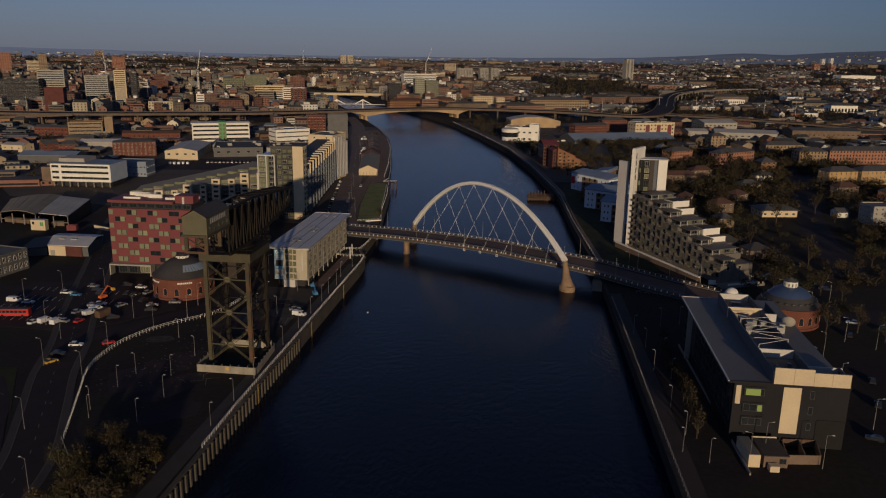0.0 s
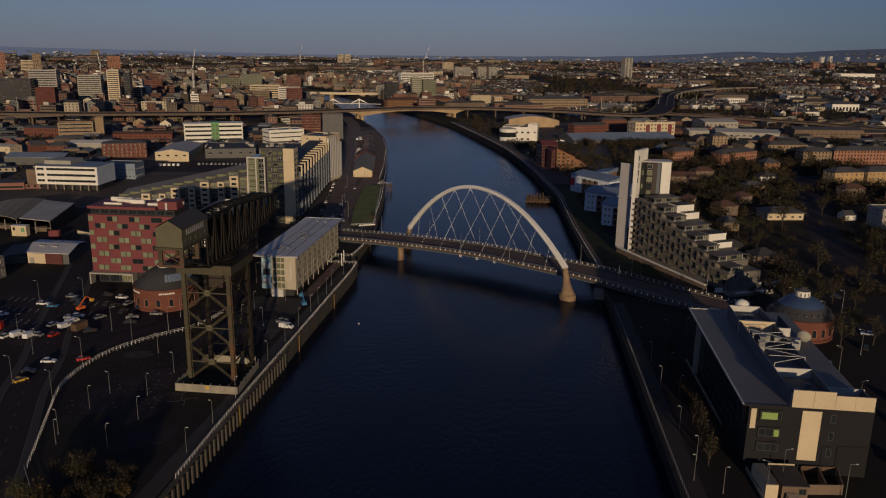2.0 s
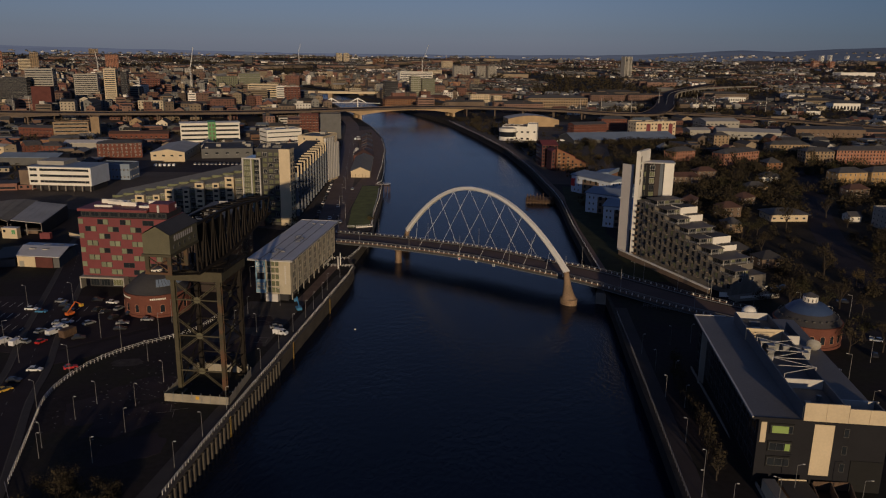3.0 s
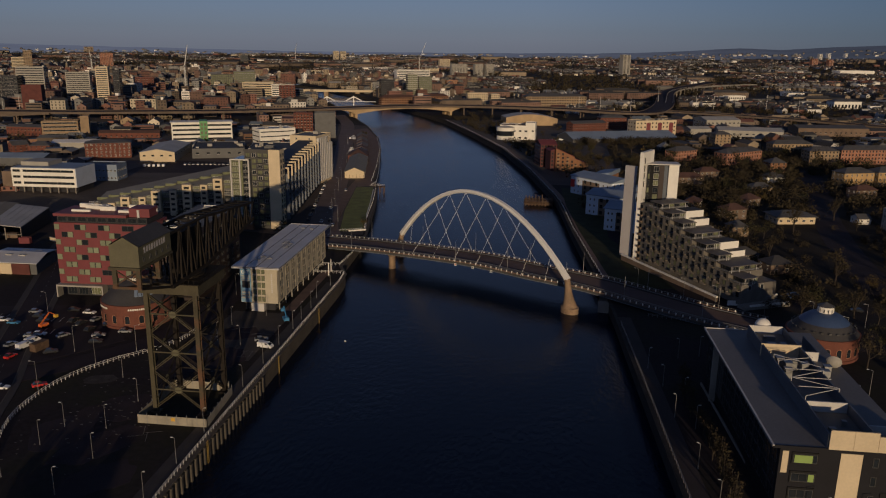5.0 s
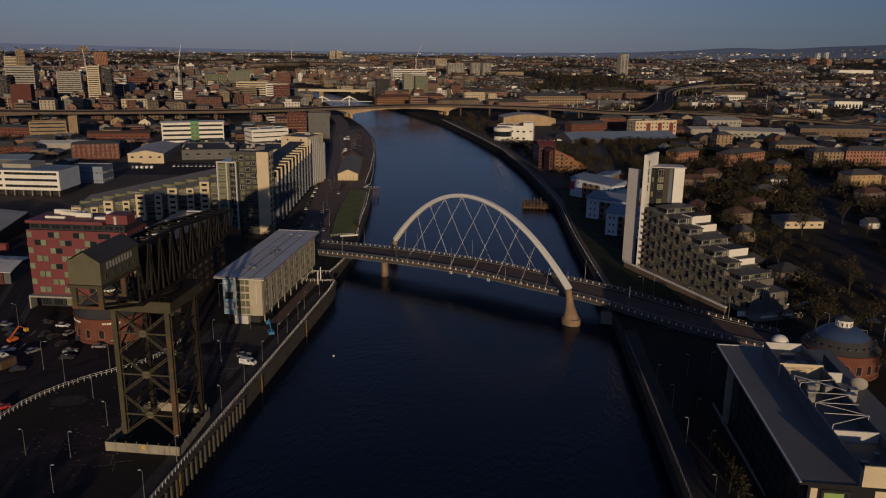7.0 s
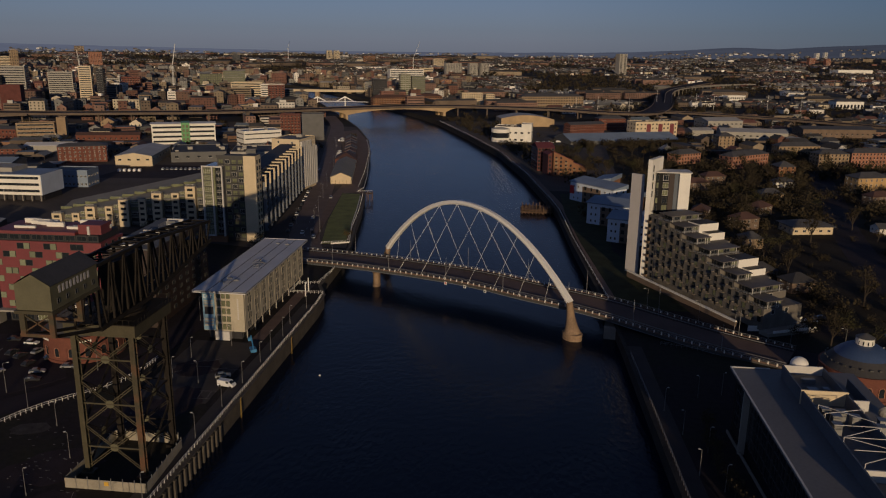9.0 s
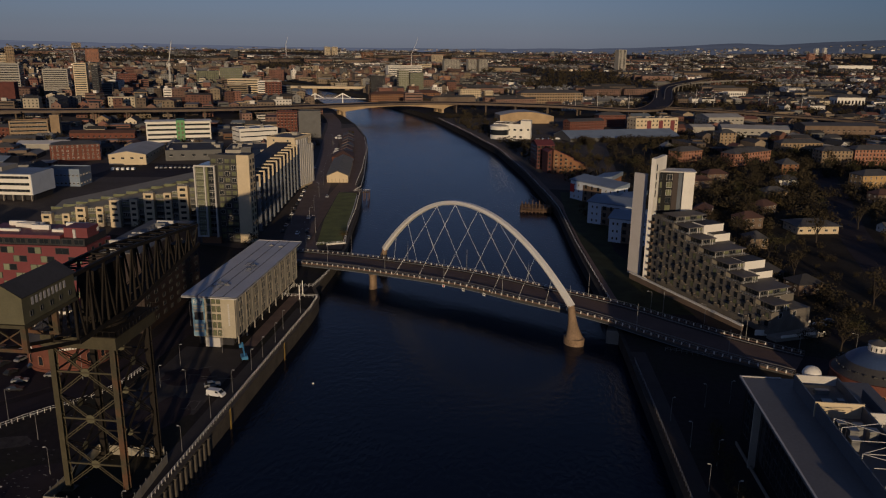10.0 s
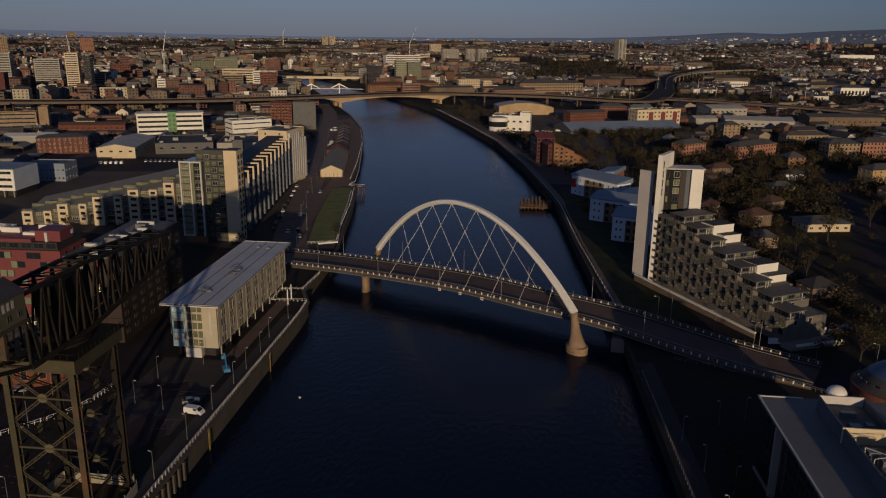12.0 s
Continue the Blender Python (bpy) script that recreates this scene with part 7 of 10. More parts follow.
town("brick_villa", "orange brick villa with a hipped roof", "house", 189, 664, 13, 13, 12, 8, wall="orange_brick", roof="slate", top="hip", rise=3.5, storeys=3, bays=(3, 3), win=(1.2, 1.4))
claim(149, 462, 12)
town("clubhouse", "low cream clubhouse with a wide dark roof", "clubhouse", 145, 476, 11, 22, 14, 4.4, wall="cream", roof="slate", top="hip", rise=2.2, storeys=1, bays=(5, 3), win=(1.7, 1.2), over=1.2)
town("white_house", "small white gabled house", "house", 184, 479, 11, 7, 8, 3.2, wall="white_wall", roof="slate", top="gable", rise=2, storeys=1, bays=(2, 2), win=(1.0, 1.2))
town("flats", "plain pale block of flats", "flats", 198, 461, 11, 14, 14, 11, wall="grey_wall", roof="mid_grey", storeys=4, bays=(4, 4), win=(1.1, 1.2))
for x, y, r, w, h, wl in ((106, 589, 12, 26, 6, "brown_wall"), (107, 438, 11, 9, 5, "sandstone"), (114, 479, 25, 13, 6, "brown_wall"), (132, 516, 40, 12, 5.5, "brown_wall"), (150, 560, 10, 14, 5.5, "sandstone"), (96, 500, 70, 12, 5.5, "brown_wall"),
                          (128, 620, 20, 16, 6, "brown_wall"), (107, 369, 20, 11, 4.5, "brown_wall"), (96, 383, 20, 12, 4.5, "brown_wall"), (175, 616, 13, 15, 4, "white_wall"), (215, 560, 20, 16, 6, "brown_wall"), (240, 540, 25, 20, 7, "red_sandstone")):
    town("house", "brown brick house with a tiled roof among trees" if wl == "brown_wall" else "pale rendered house with a tiled roof among trees", "house", x, y, r, w, 9, h, wall=wl, roof=("dark_roof" if y < 400 else "red_roof") if wl == "brown_wall" else "slate", top="hip", rise=2.6, storeys=2, bays=(max(2, int(w / 4)), 2), win=(1.2, 1.2))


def build_l_house(x0, y0, x1, y1, depth, wx, wy, h, label, red=False):
    """An angled apartment house: a river-front wing and a back wing, with a folded roof."""
    a, b, c = Vector((x0, y0)), Vector((x1, y1)), Vector((wx, wy))
    t = thing("riverside_flats", label, "flats", group="riverside flats")
    claim((x0 + x1) / 2, (y0 + y1) / 2, 24)
    claim(wx, wy, 14)
    def wing(p, q, d, mat, back):
        e = (q - p).normalized()
        n = Vector((-e.y, e.x))
        pts = [p, q, q + n * d, p + n * d]
        bm = bmesh.new()
        prism(bm, pts, -0.5, h)
        part("wall", bm, M[mat], t)
        bm = bmesh.new()
        o = 0.7
        P2 = [p - e * o - n * o, q + e * o - n * o, q + e * o + n * (d + o), p - e * o + n * (d + o)]
        prism(bm, [tuple(v) for v in P2], h + 0.01 if back else h + 0.02, [h + 0.5, h + 0.5, h + 2.6, h + 2.6])
        part("roof", bm, M["blue_roof"], t, "blue-grey sloping roof")
        L = (q - p).length
        if back:
            window_rows(t, p, q, 0.2, 3, h / 3, max(3, int(L / 4)), 1.2, 1.4, 1.2, "frame", "glass", 0)
        else:
            # brown brick middle with dark balcony openings, plain pale ends
            bm = bmesh.new()
            prism(bm, [p + e * L * 0.3 - n * 0.15, p + e * L * 0.72 - n * 0.15, p + e * L * 0.72 - n * 0.01, p + e * L * 0.3 - n * 0.01], 0.0, h - 1.6)
            part("brick_panel", bm, M["brown_wall"], t, "brown brick middle of the front")
            for k in range(3):
                for s in (0.37, 0.51, 0.65):
                    piece("window", window_mesh(1.9 if s != 0.51 else 1.2, 2.1, "dark_frame", "glass", 0), t, face_pose(p.x, p.y, q.x, q.y, L * s, 0.9 + k * h / 3.2, 0.16))
                for s in (0.1, 0.2, 0.82, 0.92):
                    piece("window", window_mesh(0.9, 1.3, "frame", "glass", 0), t, face_pose(p.x, p.y, q.x, q.y, L * s, 1.3 + k * h / 3.2, 0.004))
        window_rows(t, q, q + n * d, 0.2, 3, h / 3, max(2, int(d / 4)), 1.2, 1.4, 1.2, "frame", "glass", 0)
    wing(a, b, depth, "blue_white", False)
    e = (c - a).normalized()
    wing(c + Vector((e.y, -e.x)) * 11.0, a + e * (depth + 0.4) * 0.9 + Vector((e.y, -e.x)) * 11.0, 11.0, "orange_brick", True)
    if red:
        e = (b - a).normalized()
        bm = bmesh.new()
        prism(bm, [a - Vector((-e.y, e.x)) * 0.25, a + e * 3.5 - Vector((-e.y, e.x)) * 0.25, a + e * 3.5 - Vector((-e.y, e.x)) * 0.01, a - Vector((-e.y, e.x)) * 0.01], 4.2, 9.2)
        part("red_panel", bm, M["redpaint"], t, "red wall panel")


build_l_house(25.5, 543, 49, 515, 11, 38, 573, 11.4, "pale blue angled riverside flats with one red panel", True)
build_l_house(31.5, 476, 54, 464, 11, 44, 508, 11.4, "pale blue angled riverside flats with a blue-grey roof")
build_l_house(38.8, 437, 58, 430, 11, 51, 466, 11.4, "pale blue angled riverside flats beside the tower")
# dark brick colour stands in for the shade on these river-side flats
town("gabled_flats", "tall red brick flats, darkened for shade, with a red tiled roof", "flats", 9.5, 664, 14, 13, 20, 17.5, wall="dark_brick", roof="bright_red_roof", top="gable", rise=3.0, storeys=6, bays=(5, 6), win=(1.5, 1.6), frame="dark_frame")


def build_catslide_flats():
    """Flats whose red roof falls away from the river in two flights."""
    t = thing("catslide_flats", "orange brick flats under long red roofs falling away from the river", "flats", 17.2, 630.5, 0, 16)
    claim(27, 642, 17)
    for x0, x1, y0, y1, za, zb, mat in ((0, 15, 0, 18, 17.8, 11.0, "orange_brick"), (15.02, 27, 3, 17, 9.8, 5.2, "orange_brick"), (-3.0, -0.02, 4, 18, 15.0, 16.6, "dark_brick")):
        bm = bmesh.new()
        prism(bm, rect_at(x0, x1, y0, y1), -0.5, [za, zb, zb, za])
        part("wall", bm, M[mat], t)
        bm = bmesh.new()
        prism(bm, rect_at(x0 - 0.3, x1 + 0.3, y0 - 0.4, y1 + 0.4), 0, [za + 0.45, zb + 0.45, zb + 0.45, za + 0.45])
        for v in bm.verts:
            if v.co.z < 0.1:
                v.co.z = (za if v.co.x < (x0 + x1) / 2 else zb) + 0.05
        part("roof", bm, M["bright_red_roof"], t, "red tiled sloping roof")
        n = max(1, int((x1 - x0) / 3.6))
        for i in range(n):
            s = (x1 - x0) * (i + 0.5) / n
            z = 0.9
            while z + 2.4 < za + (zb - za) * s / (x1 - x0):
                piece("window", window_mesh(1.5, 1.7, "dark_frame", "glass", 0), t, face_pose(x0, y0, x1, y0, s, z, 0.004))
                if i % 2 == 0 and z > 2 and mat == "orange_brick":
                    bm = bmesh.new()
                    box(bm, -1.1, 1.1, -1.1, 0, -0.3, -0.15)
                    box(bm, -1.1, 1.1, -1.1, -1.02, -0.15, 0.75)
                    part("balcony", bm, M["sandstone"], t, at=face_pose(x0, y0, x1, y0, s, z, 0.004))
                z += 2.9
    return t


def rect_at(x0, x1, y0, y1):
    return [(x0, y0), (x1, y0), (x1, y1), (x0, y1)]


build_catslide_flats()
# riverside shed and market roofs on the north quay
t = town("quay_shed", "long quay shed with a khaki pitched roof and cream gable", "shed", -134, 608, 100.5, 78, 14, 4.6, wall="cream", roof="khaki_roof", top="gable", rise=3.0, storeys=0, over=0.6)
for i in range(6):
    bm = bmesh.new()
    box(bm, -39.3, -39.02, -6.4 + i * 2.5, -6.25 + i * 2.5, 0, 2.6)
    part("post", bm, M["wood"], t)
t = town("quay_pub", "red brick quayside pub with a red tiled roof", "pub", -145, 662, 100, 24, 16, 5, wall="brick", roof="red_roof", top="hip", rise=4, storeys=1, bays=(5, 4), win=(1.3, 1.5))
for i in range(7):
    y = 690 + i * 19
    x = along(LEFT, y) - 17
    town("market_stall_roof", "row of small brown gabled quay sheds", "shed", x, y, 98 + i, 15, 10, 3.6, wall="brown_wall", roof="red_roof" if i % 2 else "slate", top="gable", rise=2.2, storeys=0, group="quay sheds")

PARASOL = thing("parasol", "cream parasol outside the quayside pub", "parasol", group="parasols")
bm = bmesh.new()
tube(bm, (0, 0, 0), (0, 0, 2.6), 0.06, 0.05, 6)
part("pole", bm, M["wood"], PARASOL)
bm = bmesh.new()
lathe(bm, [(2.2, 2.15), (2.25, 2.3), (1.2, 2.75), (0.12, 3.1)], 8)
part("canopy", bm, M["white_wall"], PARASOL)
for i, (x, y) in enumerate(((-158.4, 690), (-160.2, 697), (-161.6, 706), (-163.5, 715), (-178, 785), (-179.6, 792), (-183.4, 806))):
    if i:
        copy_thing(PARASOL, pose(x, y, 0.06, 0, 0, 20 * i))
    else:
        PARASOL.matrix_basis = pose(x, y, 0.06)

# ---- motorway bridge, far bridges and the city ----
def viaduct(name, label, line, w, z_depth, mat, pier_every, pier_w=2.2, skip=(), category="viaduct"):
    t = thing(name, label, category)
    pts = curve_points(line, 12.0)
    bm = bmesh.new()
    ribbon(bm, [tuple(p) for p in pts], w, 0, z_depth)
    bmesh.ops.recalc_face_normals(bm, faces=bm.faces)
    part("deck", bm, M[mat], t)
    bm = bmesh.new()
    ribbon(bm, [(p.x, p.y, p.z + 0.02) for p in pts], w - 1.6, 0, 0.02)
    bmesh.ops.recalc_face_normals(bm, faces=bm.faces)
    part("carriageway", bm, M["asphalt"], t)
    for s in (-1, 1):
        bm = bmesh.new()
        side = []
        for i, p in enumerate(pts):
            d = pts[min(i + 1, len(pts) - 1)] - pts[max(i - 1, 0)]
            side.append(p + Vector((-d.y, d.x, 0)).normalized() * s * (w / 2 - 0.2))
        strip(bm, side, 0.35, 0.8, 0.4)
        part("parapet", bm, M[mat], t)
    acc = 0.0
    for i in range(len(pts) - 1):
        a, b = pts[i], pts[i + 1]
        acc += (b - a).length
        if acc > pier_every:
            acc = 0
            g = terrain(a.x, a.y)
            if a.z - z_depth - g < 2 or any(abs(a.x - sx) < sr for sx, sr in skip):
                continue
            d = (b - a).normalized()
            n = Vector((-d.y, d.x, 0))
            for s in (-1, 1):
                bm = bmesh.new()
                c = a + n * s * w * 0.28
                box(bm, -pier_w / 2, pier_w / 2, -0.8, 0.8, g - 0.5, a.z - z_depth - 0.9)
                part("pier", bm, M[mat], t, at=pose(c.x, c.y, 0, 0, 0, math.degrees(math.atan2(n.y, n.x))))
            bm = bmesh.new()
            box(bm, -w * 0.42, w * 0.42, -1.0, 1.0, a.z - z_depth - 0.9, a.z - z_depth)
            part("crosshead", bm, M[mat], t, at=pose(a.x, a.y, 0, 0, 0, math.degrees(math.atan2(n.y, n.x))))
    return t


KB = [(-900, 905, 10), (-700, 882, 11), (-560, 893, 11.5), (-458, 920, 12), (-393, 945, 12), (-330, 977, 12.2), (-273, 1014, 12.5), (-235, 1040, 12.8), (-180, 1078, 13.2), (-124, 1108, 12.8), (-60, 1122, 12), (35, 1118, 11), (110, 1100, 9.5), (150, 1120, 8.5), (175, 1190, 8), (200, 1300, 8), (225, 1450, 8.5), (262, 1650, 9), (330, 1850, 10), (430, 2080, 11)]
kb = viaduct("motorway_bridge", "broad tan concrete motorway bridge on slim piers", KB, 30, 1.8, "viaduct", 31, 2.0, ((-180, 62),), "motorway bridge")
# haunched main span
A3, B3 = Vector((-238, 1038, 0)), Vector((-122, 1109, 0))
dirn = (B3 - A3).normalized()
nrm = Vector((-dirn.y, dirn.x, 0))
for s in (-1, 1):
    bm = bmesh.new()
    prev = None
    for i in range(41):
        u = -1.28 + 2.56 * i / 40
        c = A3.lerp(B3, (u + 1) / 2) + nrm * s * 8.5
        zt = 10.9 if abs(u) > 1 else 11.2
        depth = 0.9 + 5.6 * max(0.0, 1 - abs(abs(u) - 1) / (0.85 if abs(u) < 1 else 0.28)) ** 1.7
        q = [bm.verts.new(c + nrm * o + Vector((0, 0, z))) for o, z in ((-4.5, zt), (4.5, zt), (4.5, zt - depth), (-4.5, zt - depth))]
        if prev:
            for k in range(4):
                bm.faces.new((prev[k], prev[(k + 1) % 4], q[(k + 1) % 4], q[k]))
        else:
            bm.faces.new(q)
        prev = q
    bm.faces.new(prev)
    bmesh.ops.recalc_face_normals(bm, faces=bm.faces)
    part("haunched_girder", bm, M["tan_concrete"], kb, "haunched tan concrete girder")
    for P in (A3, B3):
        bm = bmesh.new()
        box(bm, -4.2, 4.2, -1.6, 1.6, WATER - 2, 5.4)
        part("river_pier", bm, M["tan_concrete"], kb, at=pose(*(P + nrm * s * 8.5), 0, 0, math.degrees(math.atan2(nrm.y, nrm.x))))

viaduct("slip_road", "curving elevated slip road with pale parapets", [(212, 1330, 8), (262, 1600, 12), (330, 1760, 13), (420, 1880, 13), (520, 2010, 11)], 12, 1.6, "concrete", 34, 1.6, category="viaduct")
viaduct("slip_road", "low elevated motorway with grey parapets", [(172, 1165, 7.5), (235, 1140, 7.5), (300, 1105, 7), (360, 1065, 6.5), (420, 1012, 6), (500, 950, 6), (640, 860, 6)], 22, 1.6, "viaduct", 40, 1.6, category="viaduct")
viaduct("slip_road", "dark elevated ramp north of the motorway", [(-560, 880, 11), (-640, 850, 8), (-740, 800, 5), (-860, 720, 2)], 12, 1.5, "viaduct", 40, 1.6, category="viaduct")

# footbridge with white fins, and an old arched bridge behind it
t = thing("footbridge", "slim footbridge with two white splayed fins", "footbridge")
bm = bmesh.new()
ribbon(bm, [(-372, 1262, 1.5), (-345, 1275, 2.5), (-322, 1284, 2.8), (-296, 1293, 2.5), (-262, 1303, 1.5)], 5, 0, 0.6)
bmesh.ops.recalc_face_normals(bm, faces=bm.faces)
part("deck", bm, M["white_steel"], t)
for x, y in ((-338, 1278), (-297, 1292)):
    for s in (-1, 1):
        bm = bmesh.new()
        prism(bm, [(0, -0.5), (s * 13, -0.3), (s * 13, 0.3), (0, 0.5)] if s > 0 else [(0, 0.5), (s * 13, 0.3), (s * 13, -0.3), (0, -0.5)], 0, [10.5, 3.4, 3.4, 10.5])
        for v in bm.verts:
            if abs(v.co.z) < 0.01:
                v.co.z = 8.3 if abs(v.co.x) < 1 else 2.4
        part("fin", bm, M["white_steel"], t, at=pose(x, y, 0, 0, 0, 18))
    bm = bmesh.new()
    box(bm, -0.7, 0.7, -0.7, 0.7, WATER - 1, 9.5)
    part("mast", bm, M["white_steel"], t, at=pose(x, y, 0, 0, 0, 18))
t = thing("stone_bridge", "old pale stone road bridge with three low arches", "bridge", -372, 1515, 0, 8)
bm = bmesh.new()
box(bm, -105, 105, -9, 9, 3.4, 7.6)
part("deck", bm, M["cream"], t)
for i in range(4):
    bm = bmesh.new()
    box(bm, -90 + i * 60 - 4, -90 + i * 60 + 4, -9.5, 9.5, -6, 3.4)
    part("pier", bm, M["sandstone"], t)
claim(-372, 1515, 30)

CITY = [  # name, label, category, x, y, turn, width, depth, height, wall, roof, storeys, bays, kind of windows
    ("tower_block", "grey and white banded tower block", "tower block", -735, 1112, 18, 38, 20, 54, "grey_wall", "mid_grey", 16, (6, 5), 1),
    ("tower_block", "pale banded tower block behind the motorway", "tower block", -698, 1170, 20, 34, 18, 45, "grey_wall", "mid_grey", 15, (7, 4), 1),
    ("tower_block", "slim white tower with balconies and a blue end wall", "tower block", -640, 1138, 19, 17, 16, 55, "cream", "mid_grey", 18, (3, 3), 1),
    ("tower_block", "dark blue glazed side tower", "tower block", -622, 1146, 19, 9, 20, 51, "dark_wall", "mid_grey", 16, (2, 5), 0),
    ("brick_tower", "plain dark red brick tower", "tower", -649, 984, 18, 24, 16, 36, "dark_brick", "dark_roof", 0, (0, 0), 0),
    ("glass_office", "dark glazed office block", "office building", -762, 1076, 19, 54, 24, 42, "dark_wall", "mid_grey", 11, (1, 1), 1),
    ("glass_office", "green glazed office block in the city", "office building", -629, 1557, 23, 42, 26, 29, "dark_wall", "mid_grey", 7, (10, 4), 2),
    ("glass_office", "taller green glazed office with a flat roof", "office building", -588, 1573, 23, 42, 26, 35, "mid_grey", "pale_roof", 8, (10, 4), 2),
    ("banded_block", "cream office with long window bands", "office building", -470, 1330, 6, 52, 20, 27, "cream", "pale_roof", 7, (1, 1), 1),
    ("banded_block", "white office with window bands and a brick end", "office building", -424, 1318, 8, 36, 18, 25, "white_wall", "pale_roof", 7, (1, 1), 1),
    ("brick_block", "red brick apartment block with cream bays", "apartment block", -380, 1203, 19, 24, 18, 30, "brick", "mid_grey", 9, (5, 4), 0),
    ("quay_flats", "low orange brick quayside flats", "flats", -224, 1292, 30, 60, 14, 10, "orange_brick", "red_roof", 3, (14, 3), 0),
    ("quay_flats", "orange brick quayside flats with a red roof", "flats", -172, 1322, 30, 54, 14, 11, "orange_brick", "red_roof", 3, (12, 3), 0),
    ("city_office", "white office with a crane over it", "office building", -306, 1954, 26, 84, 24, 29, "white_wall", "pale_roof", 7, (1, 1), 1),
    ("city_office", "bright cream office slab", "office building", -284, 2156, 20, 34, 20, 24, "cream", "pale_roof", 6, (1, 1), 1),
    ("glass_tower", "blue-green glass office tower by the river", "office building", -206, 1470, 21, 24, 18, 36, "mid_grey", "mid_grey", 10, (6, 4), 2),
    ("glass_tower", "grey office tower with pale bands", "office building", -228, 1460, 21, 18, 18, 40, "grey_wall", "mid_grey", 11, (4, 4), 2),
    ("dark_block", "dark red and glass riverside block", "office building", -266, 1418, 21, 24, 18, 32, "dark_wall", "mid_grey", 9, (5, 4), 0),
    ("cream_flats", "cream flats with pale bays", "flats", -98, 1328, 19, 34, 15, 17, "cream", "mid_grey", 6, (9, 4), 0),
    ("cream_flats", "yellow rendered flats beside the motorway", "flats", -70, 1340, 19, 14, 15, 15, "cream", "mid_grey", 5, (4, 4), 0),
    ("stone_block", "ornate brown sandstone commercial block with slate domes", "warehouse", 28, 1294, 19, 100, 22, 17, "sandstone", "slate", 4, (24, 5), 0),
    ("tower_block", "tall pale twin-shafted tower block", "tower block", 257, 2460, 29, 26, 20, 62, "grey_wall", "mid_grey", 20, (2, 2), 0),
    ("slab_block", "pale green tower slab", "tower block", -215, 2185, 28, 46, 14, 37, "grey_wall", "mid_grey", 12, (10, 3), 0),
    ("slab_block", "pale slab block of flats", "tower block", -170, 2297, 28, 26, 14, 34, "grey_wall", "mid_grey", 11, (6, 3), 0),
    ("slab_block", "buff slab block of flats", "tower block", -139, 2309, 28, 26, 14, 34, "grey_wall", "mid_grey", 11, (6, 3), 0),
    ("slab_block", "far orange-lit slab block", "tower block", -327, 2796, 30, 38, 14, 29, "cream", "mid_grey", 9, (1, 1), 1),
    ("slab_block", "far buff tower block on the skyline", "tower block", -862, 3371, 30, 22, 16, 36, "cream", "mid_grey", 11, (1, 1), 1),
    ("slab_block", "far buff tower block beside its twin", "tower block", -832, 3376, 30, 22, 16, 36, "cream", "mid_grey", 11, (1, 1), 1),
    ("slab_block", "far orange block of flats", "tower block", -646, 3156, 30, 43, 14, 22, "orange_brick", "mid_grey", 7, (1, 1), 1),
    ("city_tower", "buff office tower at the city's edge", "office building", -1315, 1956, 33, 20, 20, 56, "sandstone", "mid_grey", 16, (4, 4), 0),
    ("city_office", "pale office wing beside a tower", "office building", -1350, 1975, 33, 40, 20, 38, "cream", "mid_grey", 10, (1, 1), 1),
    ("city_tower", "red-brown office tower in the city", "office building", -1307, 2321, 35, 36, 20, 43, "red_sandstone", "mid_grey", 12, (8, 4), 0),
    ("city_tower", "pinkish banded city tower", "office building", -1378, 1896, 35, 26, 20, 60, "red_sandstone", "mid_grey", 16, (5, 4), 0),
    ("slab_block", "far pale block on the northern skyline", "tower block", -2060, 3496, 30, 40, 14, 30, "sandstone", "mid_grey", 9, (1, 1), 1),
    ("trade_shed", "very long low white trade shed", "shed", 1020, 2761, 20, 130, 40, 13, "white_wall", "pale_roof", 0, (0, 0), 0),
    ("slab_block", "far brown tower block to the south", "tower block", 1059, 3267, 20, 26, 16, 30, "red_sandstone", "mid_grey", 9, (1, 1), 1),
    ("slab_block", "far brown tower block beside another", "tower block", 1120, 3270, 20, 20, 16, 26, "red_sandstone", "mid_grey", 9, (1, 1), 1),
    ("slab_block", "far pale tower block below the hills", "tower block", 1290, 3900, 20, 16, 16, 26, "white_wall", "mid_grey", 8, (1, 1), 1),
    ("slab_block", "far white tower block below the hills", "tower block", 1330, 3910, 20, 14, 16, 28, "white_wall", "mid_grey", 8, (1, 1), 1),
    ("slab_block", "far white tower block on a slope", "tower block", 1420, 3950, 20, 14, 16, 24, "white_wall", "mid_grey", 8, (1, 1), 1),
    ("white_hall", "long white hall beside the motorway", "hall", 350, 1484, 19, 34, 14, 12, "white_wall", "pale_roof", 2, (8, 3), 0),
    ("white_hall", "white and brown exhibition shed", "shed", 505, 1400, 10, 46, 24, 12, "white_wall", "slate", 1, (8, 3), 0),
    ("brick_range", "long red-roofed brick range", "terrace", -503, 1114, 18, 90, 14, 8, "brick", "red_roof", 2, (20, 3), 0),
    ("brick_block", "red brick office with a pale top floor", "office building", -719, 1416, 22, 32, 20, 27, "brick", "pale_roof", 7, (7, 4), 0),
    ("stone_house", "buff stone corner house", "house", -566, 1164, 19, 18, 14, 15, "sandstone", "slate", 4, (5, 3), 0),
]
